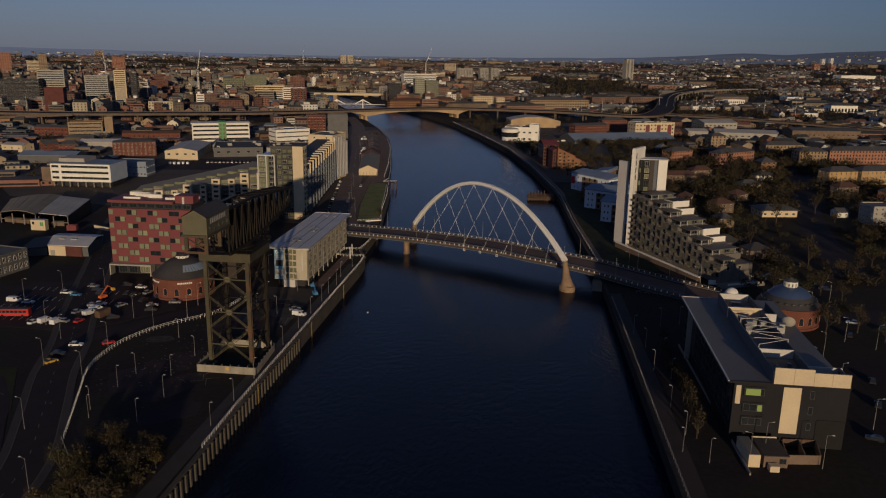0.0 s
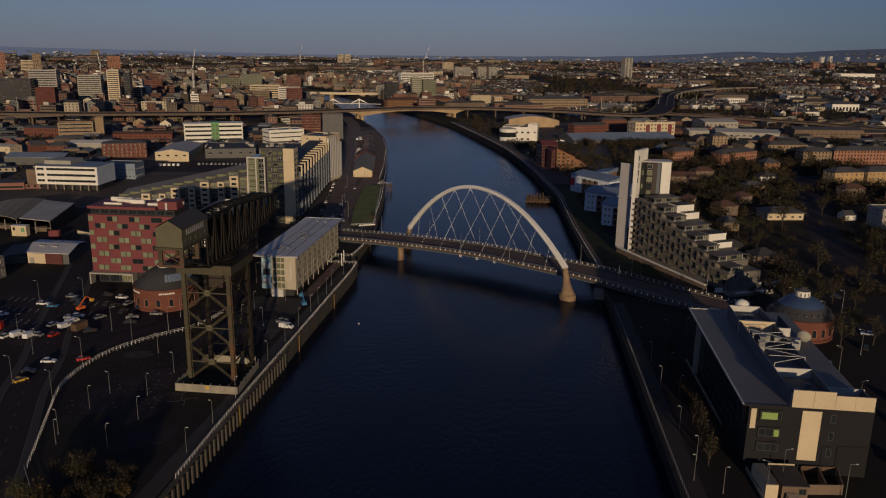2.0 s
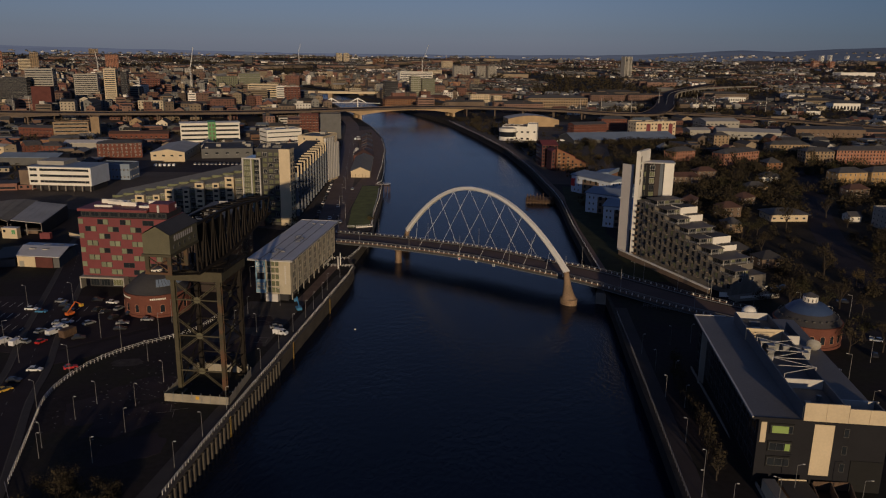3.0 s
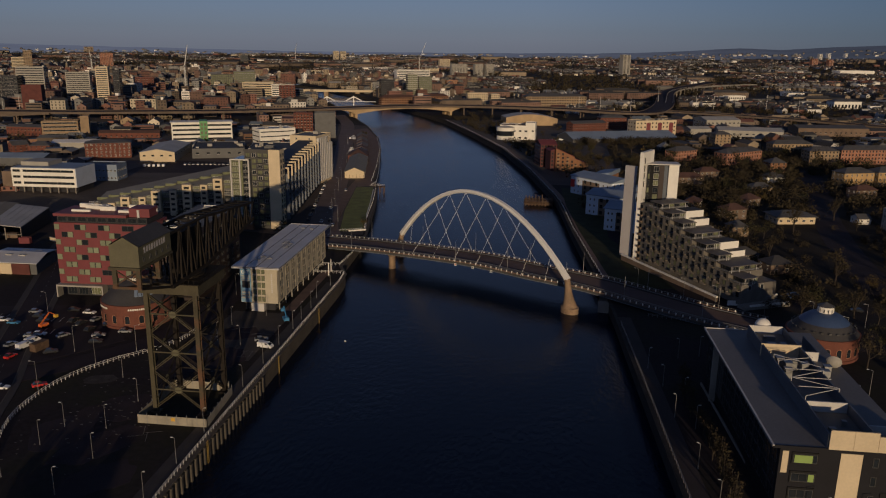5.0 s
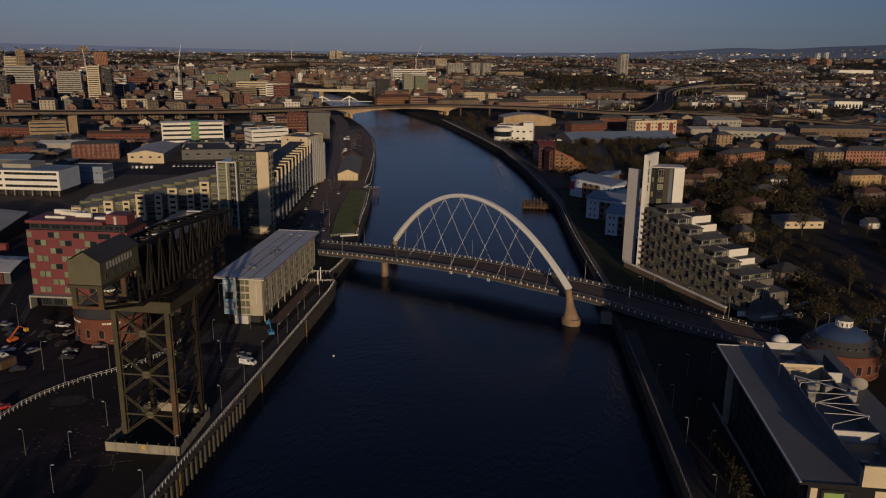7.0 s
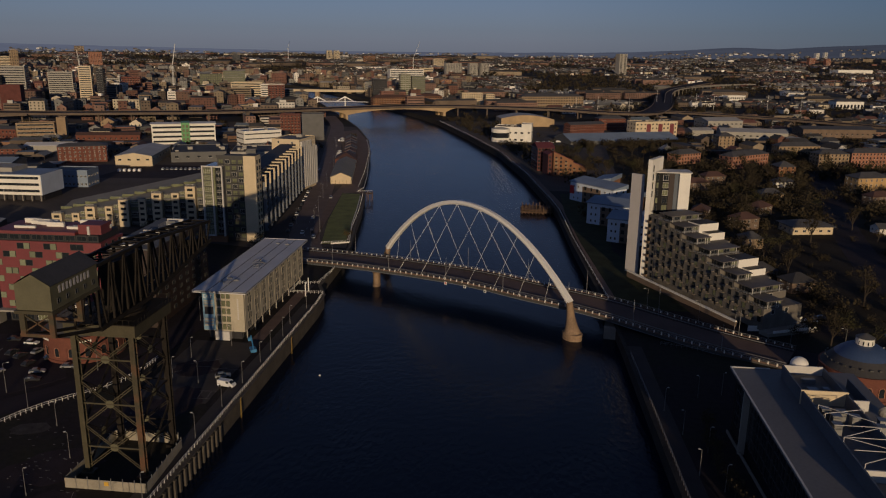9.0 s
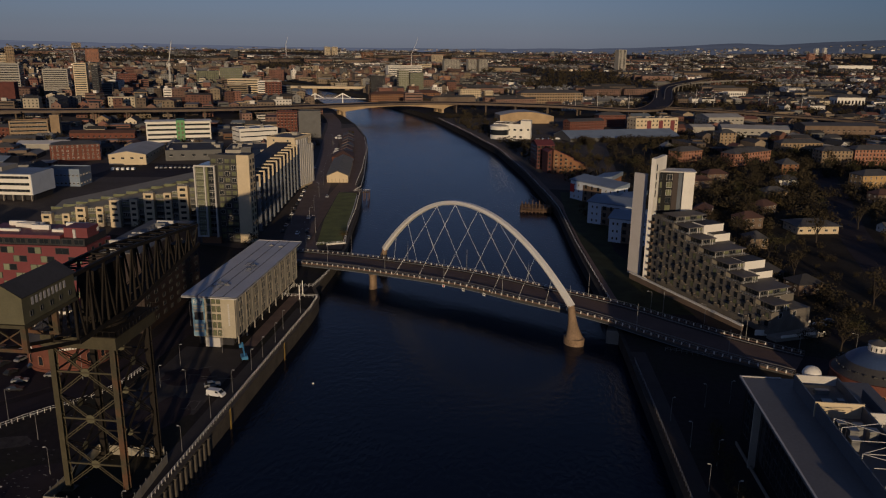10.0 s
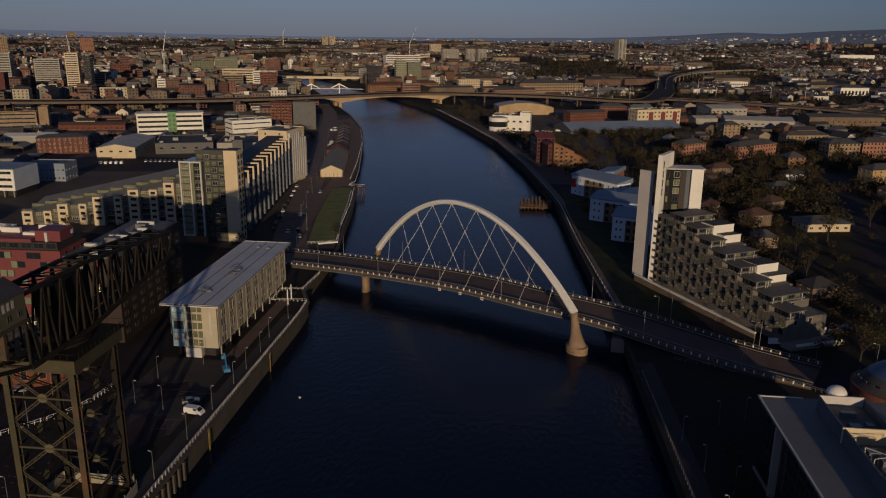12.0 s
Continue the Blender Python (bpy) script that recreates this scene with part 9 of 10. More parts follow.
    tagged(new("woods", me), "dark bare trees and hedges between the roofs", "trees", kind="stuff")


plant_all()
far_woods()


def hill_point(az, r):
    """A point of the low ridges round the plain; the southern ones rise higher."""
    az_keys = (-0.85, -0.62, -0.3, -0.1, 0.07, 0.14, 0.174, 0.205, 0.237, 0.28, 0.327, 0.355, 0.393, 0.7)
    height = (75, 68, 45, 46, 56, 66, 77, 87, 96, 90, 106, 113, 122, 110)
    sx, cy = math.sin(az), math.cos(az)
    low = terrain(sx * 4080, cy * 4080) - 4
    top = float(np.interp(az, az_keys, height)) + 2.5 * noise.noise(Vector((az * 25, 0, 0))) + 1.5 * noise.noise(Vector((az * 90, 3, 0)))
    u = (r - 4080) / 710
    bump = 4.0 * noise.noise(Vector((az * 30, r * 0.006, 5))) * u * (1 - u) * 4
    return Vector((sx * r, cy * r, low + (top - low) * u ** 0.8 + bump))


def build_hills():
    bm = bmesh.new()
    prev = None
    for i in range(241):
        az = -0.85 + 1.55 * i / 240
        q = [bm.verts.new(hill_point(az, 4080 + 710 * k / 8)) for k in range(9)]
        e = hill_point(az, 4080)
        q.append(bm.verts.new((math.sin(az) * 4900, math.cos(az) * 4900, e.z - 60)))
        if prev:
            for k in range(9):
                bm.faces.new((prev[k], q[k], q[k + 1], prev[k + 1]))
        prev = q
    tagged(new("backdrop", finish(bm, "backdrop", M["hill"], True)), "dim hills along the horizon with a blue haze glow", "hills", kind="structure")
    # villages on the slopes
    rnd = random.Random(31)
    pile = Pile()
    n = 0
    while n < 650:
        az, u = rnd.uniform(-0.62, 0.56), rnd.random() ** 1.6 * 0.55
        if noise.noise(Vector((az * 22, u * 5, 4))) < 0.0:
            continue
        p = hill_point(az, 4080 + 710 * u)
        pile.house(p.x, p.y, p.z, rnd.uniform(6, 18), 9, rnd.uniform(3, 5.5), radians(rnd.uniform(-25, 25)), rnd.choice((3, 3, 7, 5, 0, 4)), rnd.choice((0, 1, 2, 3)), rnd.choice((0, 2.5)), 0, rnd)
        n += 1
    pile.make("hill_villages", "specks of pale houses on the far slopes", "buildings")


build_hills()

# ---- street furniture, rails and vehicles ----
def rail_fence(name, label, line, z, spacing, h=1.15, mat="galv", bars=2, lean=0.0):
    """A rail on posts; each post is a piece."""
    t = thing(name, label, "railing")
    bm = bmesh.new()
    tube(bm, (0, 0, 0), (0, lean, h), 0.07, 0.06, 5)
    me = finish(bm, "post", M[mat])
    pts = [Vector((p[0], p[1], z)) for p in line]
    for k in range(bars):
        bm = bmesh.new()
        ribbon(bm, [(p.x, p.y, p.z + h * (1 - 0.42 * k) + 0.035) for p in pts], 0.07, 0, 0.07)
        bmesh.ops.recalc_face_normals(bm, faces=bm.faces)
        part("rail", bm, M[mat], t)
    for a, b in zip(pts, pts[1:]):
        n = max(1, round((b - a).length / spacing))
        ang = math.degrees(math.atan2(b.y - a.y, b.x - a.x))
        for i in range(n):
            p = a.lerp(b, i / n)
            piece("post", me, t, pose(p.x, p.y, p.z, 0, 0, ang))
    return t


rail_fence("quay_railing", "white tubular railing along the quay edge", [(-75.1, 154), (-75.6, 175), (-75.7, 200), (-75.6, 240), (-75.5, 322), (-76.3, 334)], 0.35, 1.55, mat="white_steel")
rail_fence("quay_railing", "railing round the landing by the bridge", [(-76.3, 334), (-89, 333), (-89, 345), (-81.4, 346), (-80.2, 368)], 0.35, 1.6, mat="white_steel")
rail_fence("quay_railing", "pale railing along the southern quay", [(38.9, 100), (38.1, 150), (36.8, 188), (34.8, 252), (33.2, 290)], 0.35, 2.0, mat="galv")
rail_fence("quay_railing", "pale railing along the grass bank", [(-85.5, 414), (-90.2, 444), (-96.2, 488), (-104, 534)], 0.35, 3.0, mat="white_steel")
rail_fence("quay_railing", "pale railing beside the quay sheds", [(-112.5, 560), (-122, 624), (-139, 721), (-160, 813)], 0.35, 4.0, mat="white_steel")
rail_fence("quay_railing", "pale railing on the far southern quay", [(32.2, 335), (23, 433), (20.6, 469), (18, 506), (13.7, 538), (-3, 639), (-27, 755), (-64, 876), (-114, 1026)], 0.35, 5.0, mat="white_steel")
rail_fence("hoarding_fence", "curved line of white crowd barriers beside the road", [tuple(p)[:2] for p in curve_points([(-110.7, 153.8, 0), (-115.2, 163.8, 0), (-121.8, 178.4, 0), (-128.3, 193.3, 0), (-130.2, 204.2, 0), (-129.8, 216.4, 0), (-126.2, 227, 0), (-120.5, 236, 0), (-115, 242.5, 0), (-110.2, 252, 0), (-108.6, 266, 0)], 5)], 0.0, 1.5, 1.3, "white_steel")
rail_fence("grass_fence", "low white fence round the grass bank", [(-97, 408.5), (-88, 412), (-86, 414)], 0.25, 1.5, 1.0, "white_steel")
rail_fence("bridge_fence", "pale railing beside the southern approach", [(44, 300.5), (58, 296.5), (72, 289), (84, 282)], 0.0, 1.6, 1.2, "galv")


def quay_piles():
    t = thing("quay_fender", "row of timber fender posts on the quay wall", "quay fender")
    bm = bmesh.new()
    box(bm, -0.1, 0.5, -0.35, 0.35, WATER - 1, -0.6)
    box(bm, -0.1, 0.62, -0.42, 0.42, -0.9, -0.5)
    me = finish(bm, "fender_post", M["cope"])
    for i in range(50):
        y = 105 + i * 2.55
        piece("fender_post", me, t, pose(along(LEFT, y) + 0.05, y, 0))
    for y in (190, 243, 288):
        bm = bmesh.new()
        for o in (-0.3, 0.3):
            beam(bm, (along(LEFT, y) + 0.75, y + o, WATER), (along(LEFT, y) + 0.75, y + o, 0.9), 0.1)
        for k in range(14):
            beam(bm, (along(LEFT, y) + 0.75, y - 0.3, WATER + 0.4 * k), (along(LEFT, y) + 0.75, y + 0.3, WATER + 0.4 * k), 0.06)
        part("ladder", bm, M["worn_yellow"], t, "worn yellow quay ladder")


quay_piles()


def white_kerbs():
    """Low painted edge walls along the lawn and the quay sheds."""
    for pts, label in (([(-92.6, 409.4), (-84.6, 413.4), (-92.1, 451), (-97.5, 487), (-104.2, 527)], "low white wall round the lawn"), ([(-109.6, 545.3), (-108.4, 557), (-115, 598), (-122.6, 638), (-142.2, 740), (-161, 815)], "low white wall along the quay")):
        bm = bmesh.new()
        strip(bm, [(x, y, 0.35) for x, y in pts], 0.35, 0.7)
        tagged(new("edge_wall", finish(bm, "edge_wall", M["white_wall"])), label, "wall", kind="structure")


white_kerbs()


def jetty():
    t = thing("jetty", "short timber jetty below the grass bank", "jetty")
    for i in range(8):
        bm = bmesh.new()
        box(bm, -109.2 + i * 1.25, -108.0 + i * 1.25, 538.0, 543.4, -0.2, 0.05)
        part("plank", bm, M["wood"], t)
    for x, y in ((-99.8, 538.4), (-99.8, 543.0), (-102.4, 538.4), (-102.4, 543.0)):
        bm = bmesh.new()
        tube(bm, (x, y, WATER - 1), (x, y, 0.9), 0.3, 0.26, 8)
        part("pile", bm, M["wood"], t)
    for y in (538.2, 543.2):
        bm = bmesh.new()
        beam(bm, (-109, y, 1.1), (-99.4, y, 1.1), 0.1)
        part("rail", bm, M["white_steel"], t, "white handrail")
    d = thing("mooring_dolphin", "ruined timber mooring platform in the river", "mooring")
    rnd = random.Random(2)
    for i in range(9):
        for j in range(5):
            bm = bmesh.new()
            x, y = -3.6 + i * 2.1, 518 + j * 3.2
            tube(bm, (x, y, WATER - 1), (x + rnd.uniform(-0.3, 0.3), y, rnd.uniform(-2.2, 0.4)), 0.36, 0.3, 7)
            part("pile", bm, M["wood"], d)
    for j in range(12):
        bm = bmesh.new()
        box(bm, -4.2 + rnd.uniform(-0.5, 2.5), 13.6 - rnd.uniform(-0.5, 3), 517 + j * 1.15, 517.9 + j * 1.15, -2.3, -2.0 + rnd.uniform(-0.15, 0.1))
        part("plank", bm, M["wood"], d)
    for j in range(4):
        bm = bmesh.new()
        box(bm, -4.6, 14.0, 516.4 + j * 4.4, 516.8 + j * 4.4, -4.0, -3.2)
        part("waling", bm, M["wood"], d)
    for x in (-1.5, 4.5, 10.5):
        bm = bmesh.new()
        beam(bm, (x - 2.4, 516.2, -4.4), (x + 2.4, 516.2, -1.2), 0.3)
        part("brace", bm, M["wood"], d)


jetty()


def street_lamp_proto(h, arm, label, r=0.085, mat="galv"):
    t = thing("street_lamp", label, "street lamp", group="street lamps")
    bm = bmesh.new()
    tube(bm, (0, 0, 0), (0, 0, h), r, r * 0.6, 6)
    tube(bm, (0, 0, 0), (0, 0, 0.9), 0.12, 0.12, 6)
    part("post", bm, M[mat], t)
    bm = bmesh.new()
    tube(bm, (0, 0, h - 0.05), (arm, 0, h + 0.15), 0.06, 0.05, 5)
    arm_ob = part("arm", bm, M["galv"], t)
    bm = bmesh.new()
    box(bm, arm - 0.2, arm + 0.35, -0.12, 0.12, h + 0.1, h + 0.22)
    part("head", bm, M["frame"], arm_ob)
    return t


LAMP = street_lamp_proto(6.5, 0.5, "grey steel street lamp with a short arm")
TALL = street_lamp_proto(8.6, 1.3, "tall grey street lamp with a long arm")
lamps = [(-113.5, 183.9), (-113.0, 193.2), (-113.9, 223.1), (-102.0, 209.2), (-102.3, 193.7), (-97.6, 179.7), (-110.9, 164.9), (-113.2, 169.5), (-97.5, 164.8), (-78.0, 165.7), (-77.7, 180.4), (-77.5, 195.3), (-90, 252), (-91, 279.6),
         (-77.8, 278), (-79, 301.6), (-77.7, 238.6), (-77.8, 253.7), (-77.8, 268.4), (-77.8, 290), (-99.5, 269), (-98.4, 254), (-78, 318), (-77.7, 222), (37.6, 252.7), (40.1, 240), (40.3, 221), (40.5, 170.6), (42.7, 179.6), (45.9, 166), (41.3, 195),
         (44.5, 232), (44.5, 215), (48, 262), (55, 265), (62, 262)]
talls = [(-143.3, 194.7), (-123.2, 156.7), (-151.3, 215.8), (-164.2, 227.3), (-180, 262), (-188, 250), (-126.7, 230.8), (-119.7, 242), (-138.3, 238.8), (-166, 268), (-122, 256), (-110, 300), (-106, 330), (-106, 360), (-103.5, 129.9), (-126.1, 187), (-132.3, 211.5),
         (72, 167.4), (92.2, 190.4), (108.5, 256.5), (92, 214), (96, 240), (116, 250), (100, 300), (85, 304), (70, 314), (60, 322), (118, 300), (106, 285), (44, 333), (-101, 405), (-112, 450), (-118, 480), (-126, 520), (-134, 560), (-104, 432), (-121, 448),
         (-150, 640), (-163, 700), (-178, 760), (60, 172), (55, 166)]
rnd = random.Random(21)
for proto, spots in ((LAMP, lamps), (TALL, talls)):
    for i, (x, y) in enumerate(spots):
        m = pose(x, y, 0.0, 0, 0, rnd.choice((0, 180)) + rnd.uniform(-15, 15))
        if i == 0:
            proto.matrix_basis = m
        else:
            copy_thing(proto, m)
MAST = street_lamp_proto(26.0, 0.8, "very tall motorway lighting mast", 0.32, "frame")
for i, (x, y) in enumerate(((198, 1352), (250, 1306), (271, 1279), (349, 1280), (384, 1240), (60, 1150), (90, 1160), (-640, 940), (-668, 948), (-740, 930), (-590, 930), (480, 1150), (130, 1140))):
    m = pose(x, y, 0.0, 0, 0, i * 40)
    if i == 0:
        MAST.matrix_basis = m
    else:
        copy_thing(MAST, m)


def car_proto(kind, paint, label):
    """A parked vehicle: shaped body, glasshouse, wheels."""
    L, W, H = {"car": (4.3, 1.75, 1.45), "van": (4.9, 1.85, 1.95), "hatch": (3.9, 1.7, 1.5)}[kind]
    t = thing("van" if kind == "van" else "car", label, "van" if kind == "van" else "car", group="parked vehicles")
    bm = bmesh.new()
    if kind == "van":
        prof = [(-L / 2, 0.35), (L / 2, 0.35), (L / 2, 0.95), (L / 2 - 0.5, 1.2), (L / 2 - 1.3, H - 0.1), (L / 2 - 1.6, H), (-L / 2 + 0.1, H), (-L / 2, H - 0.15)]
    else:
        prof = [(-L / 2, 0.3), (L / 2, 0.3), (L / 2 + 0.03, 0.62), (L / 2 - 0.2, 0.78), (L / 2 - 1.2, 0.9), (-L / 2 + 0.25, 0.92), (-L / 2 - 0.02, 0.8)]
    a = [bm.verts.new((x, -W / 2, z)) for x, z in prof]
    b = [bm.verts.new((x, W / 2, z)) for x, z in prof]
    bm.faces.new(a)
    bm.faces.new(b[::-1])
    for i in range(len(prof)):
        j = (i + 1) % len(prof)
        bm.faces.new((a[j], a[i], b[i], b[j]))
    part("body", bm, M[paint], t)
    bm = bmesh.new()
    if kind == "van":
        v = [(L / 2 - 0.52, 1.22), (L / 2 - 1.28, H - 0.14)]
        q = [(v[0][0] + 0.03, -W / 2 + 0.12, v[0][1]), (v[0][0] + 0.03, W / 2 - 0.12, v[0][1]), (v[1][0] + 0.03, W / 2 - 0.15, v[1][1]), (v[1][0] + 0.03, -W / 2 + 0.15, v[1][1])]
        bm.faces.new([bm.verts.new(p) for p in q])
        box(bm, L / 2 - 2.2, L / 2 - 1.35, -W / 2 - 0.01, W / 2 + 0.01, 1.3, 1.85)
        part("windscreen", bm, M["glass"], t)
    else:
        lo = [(L / 2 - 1.25, 0.9), (-L / 2 + 0.3, 0.92)]
        hi = [(L / 2 - 2.0, H), (-L / 2 + 0.9, H)]
        w0, w1 = W / 2 - 0.06, W / 2 - 0.22
        A = [bm.verts.new(p) for p in ((lo[0][0], -w0, lo[0][1]), (lo[0][0], w0, lo[0][1]), (lo[1][0], w0, lo[1][1]), (lo[1][0], -w0, lo[1][1]))]
        B = [bm.verts.new(p) for p in ((hi[0][0], -w1, hi[0][1]), (hi[0][0], w1, hi[0][1]), (hi[1][0], w1, hi[1][1]), (hi[1][0], -w1, hi[1][1]))]
        for i in range(4):
            j = (i + 1) % 4
            bm.faces.new((A[i], A[j], B[j], B[i]))
        part("glasshouse", bm, M["glass"], t)
        bm = bmesh.new()
        box(bm, hi[1][0], hi[0][0], -w1, w1, H - 0.02, H + 0.04)
        part("car_roof", bm, M[paint], t)
    for x in (-L / 2 + 0.8, L / 2 - 0.85):
        for y in (-W / 2 + 0.08, W / 2 - 0.08):
            bm = bmesh.new()
            tube(bm, (x, y - 0.11, 0.32), (x, y + 0.11, 0.32), 0.32, n=12)
            part("wheel", bm, M["black"], t)
    return t


CARS = [car_proto("car", "car_white", "white saloon car parked on tarmac"), car_proto("car", "car_silver", "silver saloon car parked on tarmac"), car_proto("car", "car_dark", "dark saloon car parked on tarmac"),
        car_proto("hatch", "bluepaint", "blue hatchback parked on tarmac"), car_proto("van", "car_white", "white panel van parked on tarmac"), car_proto("hatch", "redpaint", "red hatchback parked on tarmac"), car_proto("hatch", "yellow", "yellow hatchback parked on tarmac")]
spots = [(4, -81.3, 250.9, -10), (1, -84.7, 256.6, 25)]
for k, x, y, r in ((4, -191, 248.3, 5), (0, -184.6, 247.3, 10), (0, -169.2, 228, 80), (4, -166.1, 229.7, 75), (4, -161.6, 229.3, 85), (1, -160, 230.7, 170), (1, -160.7, 240.4, 80), (4, -155.5, 239.4, 75), (4, -155.5, 243.8, 70), (0, -157.4, 250, 10),
                   (1, -159.3, 248.4, 20), (0, -177.6, 260.5, 5), (3, -172.4, 258.5, 5), (5, -154.6, 231.6, 80), (2, -145, 236.9, 30), (1, -149.2, 250.1, 60), (1, -131.3, 256.6, 10), (6, -142.3, 196.8, 60), (0, -142.8, 210.8, 10), (2, -143.9, 203, 10),
                   (2, -150, 262, 80), (2, -154, 264, 85), (1, -147, 266, 80), (2, -146, 274, 10), (2, -160, 274, 10), (0, -153, 272, 0), (2, -140, 262, 40), (2, -144, 257, 80), (1, -138, 252, 20), (0, -186, 318, 80), (2, -189, 322, 80), (5, -133.5, 214, 40), (2, -136, 247, 15), (2, -164, 262, 5), (2, -168, 266, 5), (1, -172, 270, 5)):
    spots.append((k, x, y, r))
for x, y in ((92, 232), (95, 246), (112, 262), (99, 205), (104, 222), (88, 262), (118, 276), (110, 309), (122, 318), (100, 330), (104, 334), (86, 196), (90, 184), (126, 270)):
    spots.append((rnd.choice((0, 1, 2, 2, 2)), x, y, rnd.choice((70, 160)) + rnd.uniform(-8, 8)))
for i in range(16):
    y = 430 + i * 13
    spots.append((rnd.choice((0, 1, 2, 2)), float(np.interp(y, [425, 505, 590, 690], [-119, -134, -150, -172])), y, 99))
for k, x, y in ((2, -108, 431), (0, -116, 462), (1, -121, 520), (2, -139, 600), (0, -160, 690), (4, -185, 800), (1, -104, 420), (0, -112, 428)):
    spots.append((k, x, y, 99))
for x, y in ((-22, 812), (-17, 815), (-12, 813), (8, 826), (14, 829), (20, 832), (27, 838), (-40, 870)):
    spots.append((rnd.choice((0, 0, 1, 4)), x, y, 20 + rnd.uniform(-5, 5)))
for i in range(5):
    spots.append((4, -296 + i * 3.4, 590 + i * 0.8, 105))
for i in range(12):
    spots.append((rnd.choice((0, 1)), -270 + i * 3.2, 604 + i * 0.7, 105))
first = set()
for k, x, y, r in spots:
    m = pose(x, y, 0.07, 0, 0, r)
    if k in first:
        copy_thing(CARS[k], m)
    else:
        first.add(k)
        CARS[k].matrix_basis = m


def build_lifts():
    for nm, x, y, mat, lab, ang in (("boom_lift", -82.6, 275.5, "bluepaint", "blue boom lift parked beside the hotel", 120), ("boom_lift", -160.5, 257, "orange", "orange and yellow mobile crane lorry in the car park", 70)):
        t = thing(nm, lab, "boom lift", x, y, 0, ang)
        bm = bmesh.new()
        box(bm, -1.4, 1.4, -0.9, 0.9, 0.5, 1.5)
        part("chassis", bm, M[mat], t)
        bm = bmesh.new()
        beam(bm, (-1.0, 0, 1.5), (2.6, 0, 4.6), 0.35)
        beam(bm, (2.6, 0, 4.6), (4.6, 0, 3.2), 0.25)
        part("boom", bm, M[mat], t)
        bm = bmesh.new()
        box(bm, 4.3, 5.4, -0.6, 0.6, 2.2, 3.2)
        part("basket", bm, M["yellow"] if mat == "orange" else M[mat], t)
        for i in (-1, 1):
            for j in (-1, 1):
                bm = bmesh.new()
                tube(bm, (i, j * 0.9 - 0.15, 0.42), (i, j * 0.9 + 0.15, 0.42), 0.42, n=10)
                part("wheel", bm, M["black"], t)


build_lifts()


def build_bus():
    t = thing("bus", "red single-deck bus parked beside the road", "bus", -180.5, 233.6, 0.05, 9)
    bm = bmesh.new()
    box(bm, -5.6, 5.6, -1.25, 1.25, 0.4, 2.9)
    bmesh.ops.bevel(bm, geom=bm.edges[:], offset=0.15, segments=2, affect="EDGES")
    part("body", bm, M["redpaint"], t)
    bm = bmesh.new()
    box(bm, -5.2, 5.2, -1.2, 1.2, 2.92, 3.05)
    part("roof_pod", bm, M["dark_roof"], t)
    for i in range(7):
        for y, r in ((-1.25, 0), (1.25, 180)):
            piece("window", window_mesh(1.25, 0.95, "dark_frame", "glass", 0), t, pose(-4.4 + i * 1.45, y, 1.55, 0, 0, r))
    for x in (-3.6, 3.4):
        for y in (-1.1, 1.1):
            bm = bmesh.new()
            tube(bm, (x, y - 0.16, 0.48), (x, y + 0.16, 0.48), 0.48, n=12)
            part("wheel", bm, M["black"], t)


def build_container():
    t = thing("container", "brown steel storage container in the car park", "container", -150.1, 239.1, 0.05, 75)
    bm = bmesh.new()
    box(bm, -2.6, 2.6, -1.2, 1.2, 0, 2.5)
    part("body", bm, M["wood"], t)
    for i in range(12):
        bm = bmesh.new()
        box(bm, -2.5 + i * 0.44, -2.3 + i * 0.44, -1.24, -1.2, 0.15, 2.35)
        part("rib", bm, M["wood"], t)


build_bus()
build_container()


def wire_fence():
    """The thin fence that runs on from the crowd barriers round the scrub."""
    rail_fence("wire_fence", "thin grey fence round the overgrown corner of the quay", [(-110.8, 152.9), (-104.4, 145.6), (-100, 141.8), (-95.6, 136.4), (-87, 136)], 0.0, 2.6, 1.1, "galv")


wire_fence()


def bay_lines():
    t = tagged(new("car_park_lines"), "faded white parking bay lines on tarmac", "road markings", kind="structure")
    bm = bmesh.new()
    box(bm, -0.08, 0.08, -2.4, 2.4, 0.0, 0.012)
    me = finish(bm, "line", M["marking"])
    for r in range(4):
        for i in range(15):
            piece("line", me, t, pose(-200 + i * 2.9 + r * 2, 232 + r * 11, 0.046, 0, 0, 12))
    bm = bmesh.new()
    box(bm, -0.08, 0.08, -1.5, 1.5, 0.0, 0.012)
    me = finish(bm, "dash", M["marking"])
    for i in range(26):
        y = 425 + i * 14
        x = float(np.interp(y, [425, 505, 590, 690, 800], [-110, -126, -143, -165, -190]))
        piece("dash", me, t, pose(x, y, 0.062, 0, 0, 11))


bay_lines()


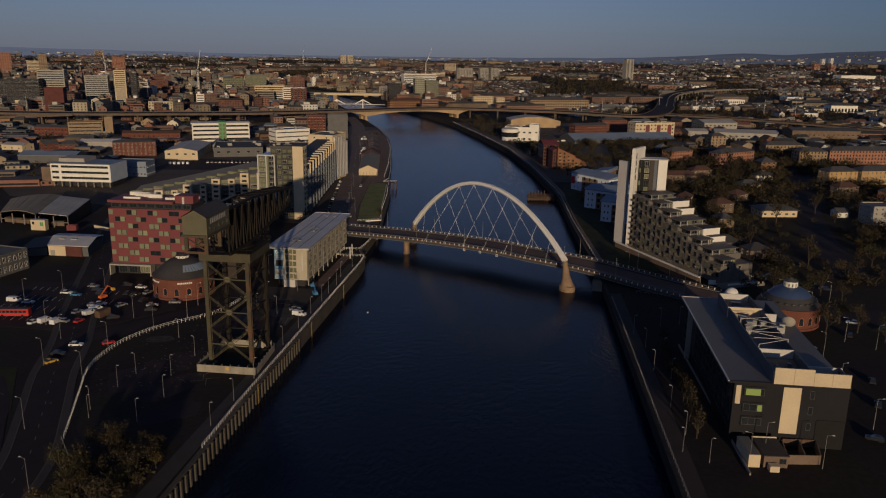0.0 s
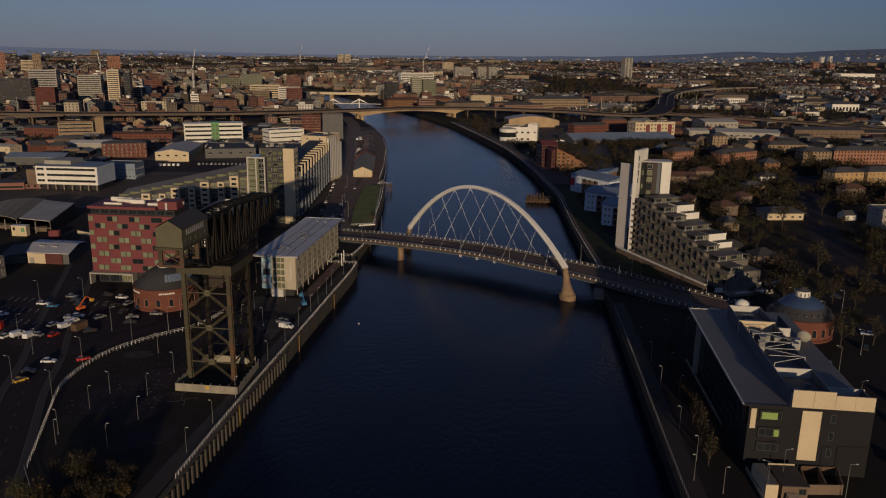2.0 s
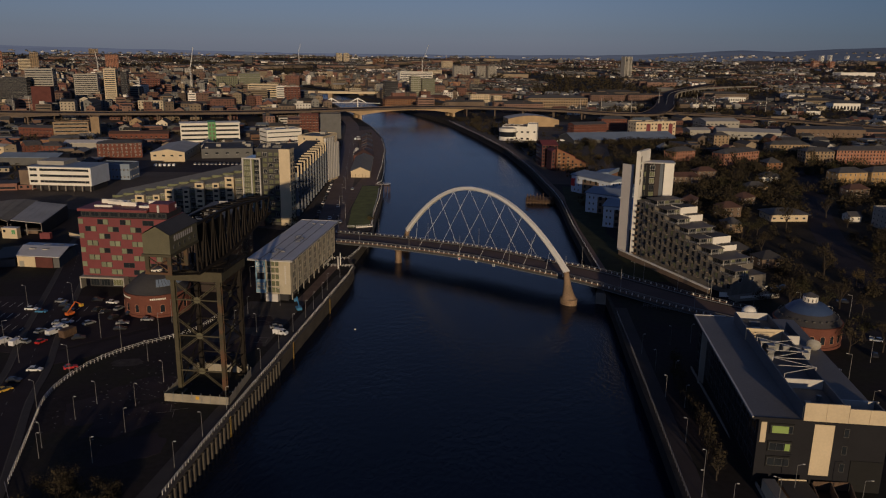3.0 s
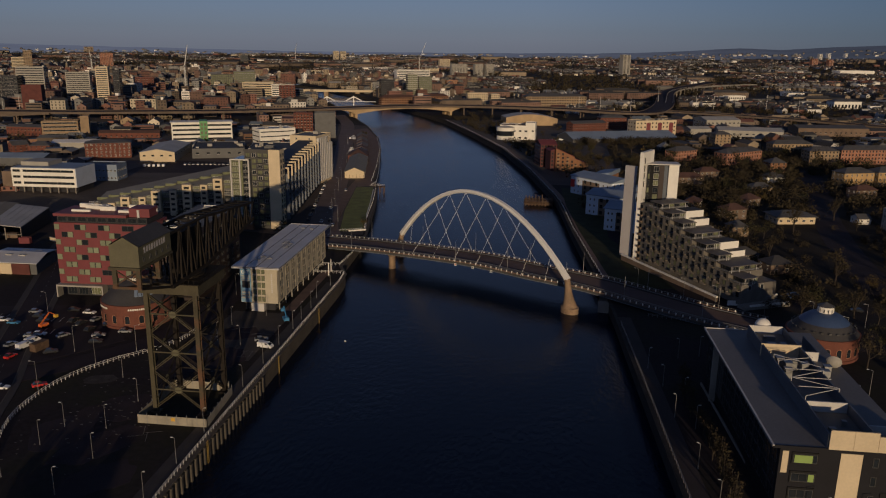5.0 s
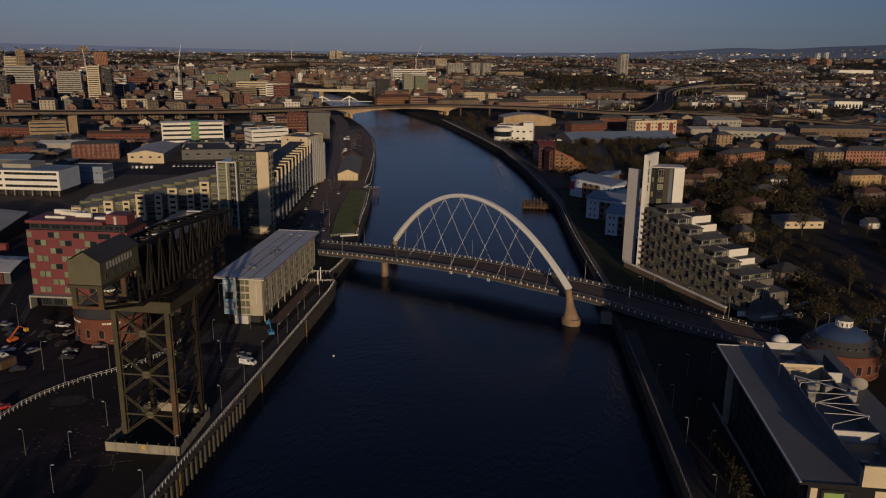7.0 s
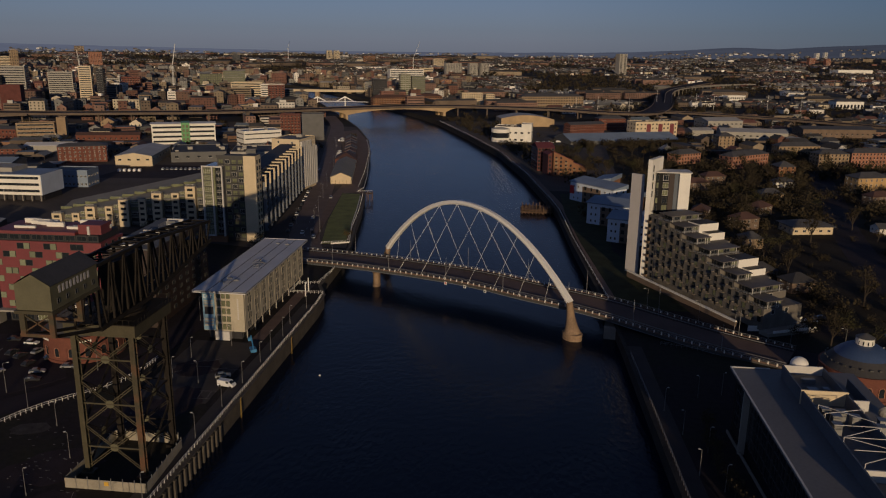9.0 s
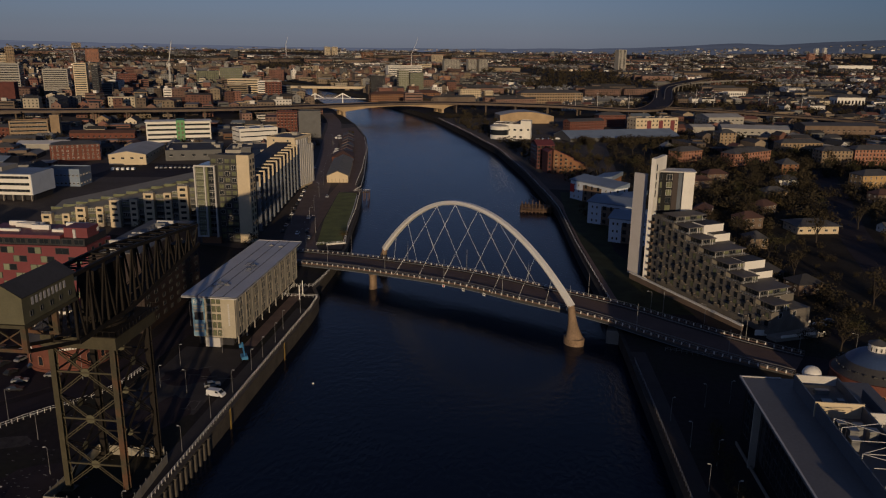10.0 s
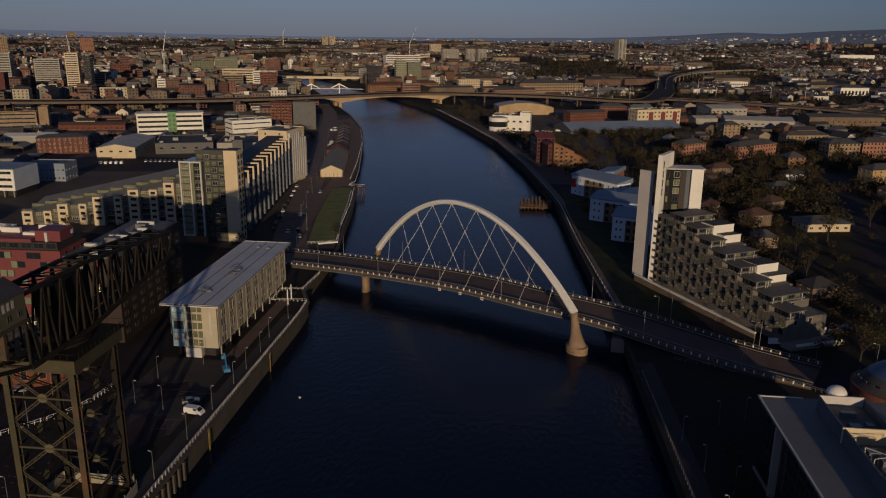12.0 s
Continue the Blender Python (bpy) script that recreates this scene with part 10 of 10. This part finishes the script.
def road_edges():
    """Kerbs, a footway and lane dashes of the road that bends round the near quay."""
    line = [tuple(p) for p in curve_points([(-105, 110), (-112, 140), (-124, 165), (-137, 190), (-146, 212), (-160, 240), (-190, 305), (-212, 350), (-240, 420)])]
    for side, off in (("", 4.7), ("", -4.7)):
        run = []
        for a, b in zip(line, line[1:]):
            d = Vector((b[0] - a[0], b[1] - a[1])).normalized()
            run.append((a[0] - d.y * off, a[1] + d.x * off, 0.12))
        bm = bmesh.new()
        ribbon(bm, run, 0.3, 0, 0.12)
        bmesh.ops.recalc_face_normals(bm, faces=bm.faces)
        tagged(new("kerb", finish(bm, "kerb", M["cope"])), "dull concrete kerb along the road", "kerb", kind="structure")
        bm = bmesh.new()
        ribbon(bm, [(x + (1.2 if off < 0 else -1.2), y, 0.11) for x, y, z in run], 1.9, 0, 0.1)
        bmesh.ops.recalc_face_normals(bm, faces=bm.faces)
        tagged(new("pavement", finish(bm, "pavement", M["paving"])), "narrow footway beside the road", "pavement", kind="structure")
    t = tagged(new("road_lines"), "worn white lane dashes on the bending road", "road markings", kind="structure")
    bm = bmesh.new()
    box(bm, -0.07, 0.07, -1.0, 1.0, 0.0, 0.012)
    me = finish(bm, "dash", M["worn_marking"])
    for i, (a, b) in enumerate(zip(line, line[1:])):
        ang = math.degrees(math.atan2(b[1] - a[1], b[0] - a[0])) - 90
        piece("dash", me, t, pose(a[0], a[1], 0.064, 0, 0, ang))
    # bays of the small car park beside the verge
    bm = bmesh.new()
    box(bm, -0.06, 0.06, -2.4, 2.4, 0.0, 0.012)
    me = finish(bm, "line", M["worn_marking"])
    lot = patch("side_car_park", [(-150, 186), (-138, 172), (-122, 146), (-112, 122), (-150, 120), (-175, 160)], 0.1, "asphalt", "small tarmac car park beside a grass verge", category="car park")
    for i in range(16):
        y = 136 + i * 2.6
        piece("line", me, t, pose(float(np.interp(y, [122, 146, 172], [-119.5, -128.5, -143.5])), y, 0.151, 0, 0, 62))


road_edges()


def quay_marks():
    """Old patches and painted outlines on the near quay's tarmac."""
    rnd = random.Random(4)
    def blob(x, y, rx, ry, turn, mat, label):
        pts = []
        for i in range(18):
            a = 2 * math.pi * i / 18
            r = 1 + 0.16 * rnd.uniform(-1, 1)
            px, py = rx * r * math.cos(a), ry * r * math.sin(a)
            c, s = math.cos(turn), math.sin(turn)
            pts.append((x + px * c - py * s, y + px * s + py * c))
        patch("tarmac_patch", pts, blob.z, mat, label, category="ground")
        blob.z += 0.004
    blob.z = 0.012
    blob(-119.5, 221, 4.6, 3.2, 0.5, "worn_paving", "worn pale round patch in tarmac")
    for x, y, rx, ry, a in ((-104, 205, 11, 7, 0.6), (-100, 186, 12, 6, 1.0), (-112, 190, 8, 9, 0.2), (-92, 172, 9, 6, 0.8), (-100, 235, 9, 7, 0.3), (-90, 240, 6, 9, 0.1), (-94, 262, 7, 6, 0.1)):
        blob(x, y, rx, ry, a, rnd.choice(("asphalt", "brown_tar", "brown_tar")), "faded patch of brown tarmac on the quay")
    t = tagged(new("quay_lines"), "faint worn paint outlines on the quay", "road markings", kind="structure")
    bm = bmesh.new()
    box(bm, -0.07, 0.07, -2.3, 2.3, 0.0, 0.012)
    me = finish(bm, "line", M["worn_marking"])
    for x, y, r in ((-92.5, 194, 20), (-90.4, 191, 20), (-93.0, 191.4, 110), (-90.0, 193.6, 110), (-84, 245, 5), (-86.5, 245, 5), (-85.2, 242.7, 95), (-85.2, 247.3, 95), (-96, 266, 130), (-92, 268, 130), (-88, 262, 130), (-100, 258, 130), (-83, 262, 95), (-88, 262.4, 95), (-93, 263, 95)):
        piece("line", me, t, pose(x, y, 0.06, 0, 0, r))
    bm = bmesh.new()
    for _ in range(130):
        x, y, w = rnd.gauss(-107, 8), rnd.gauss(205, 14), rnd.uniform(0.1, 0.35)
        box(bm, x - w, x + w, y - 0.1, y + 0.1, 0.05, 0.075)
    tagged(new("rubble", finish(bm, "rubble", M["worn_marking"])), "scattered pale stones and litter on the quay", "rubble", kind="stuff")


quay_marks()


def gull_buoy():
    b = thing("buoy", "small white buoy afloat on the river", "buoy", -60.9, 272.5, WATER)
    bm = bmesh.new()
    lathe(bm, [(0.25, -0.2), (0.35, 0.05), (0.3, 0.3), (0.05, 0.42)], 12)
    part("float", bm, M["white_wall"], b)


gull_buoy()


def quay_masts():
    for x, y in ((-82.2, 331.2), (-82.7, 337.0)):
        m = thing("quay_mast", "stout white painted steel mast on the quay", "mast", x, y, 0, 0, "quay masts")
        bm = bmesh.new()
        tube(bm, (0, 0, 0.25), (0, 0, 5.6), 0.24, 0.2, 12)
        part("shaft", bm, M["white_steel"], m)
        bm = bmesh.new()
        lathe(bm, [(0.5, -0.1), (0.5, 0.2), (0.32, 0.3)], 12)
        part("base", bm, M["concrete"], m)


quay_masts()
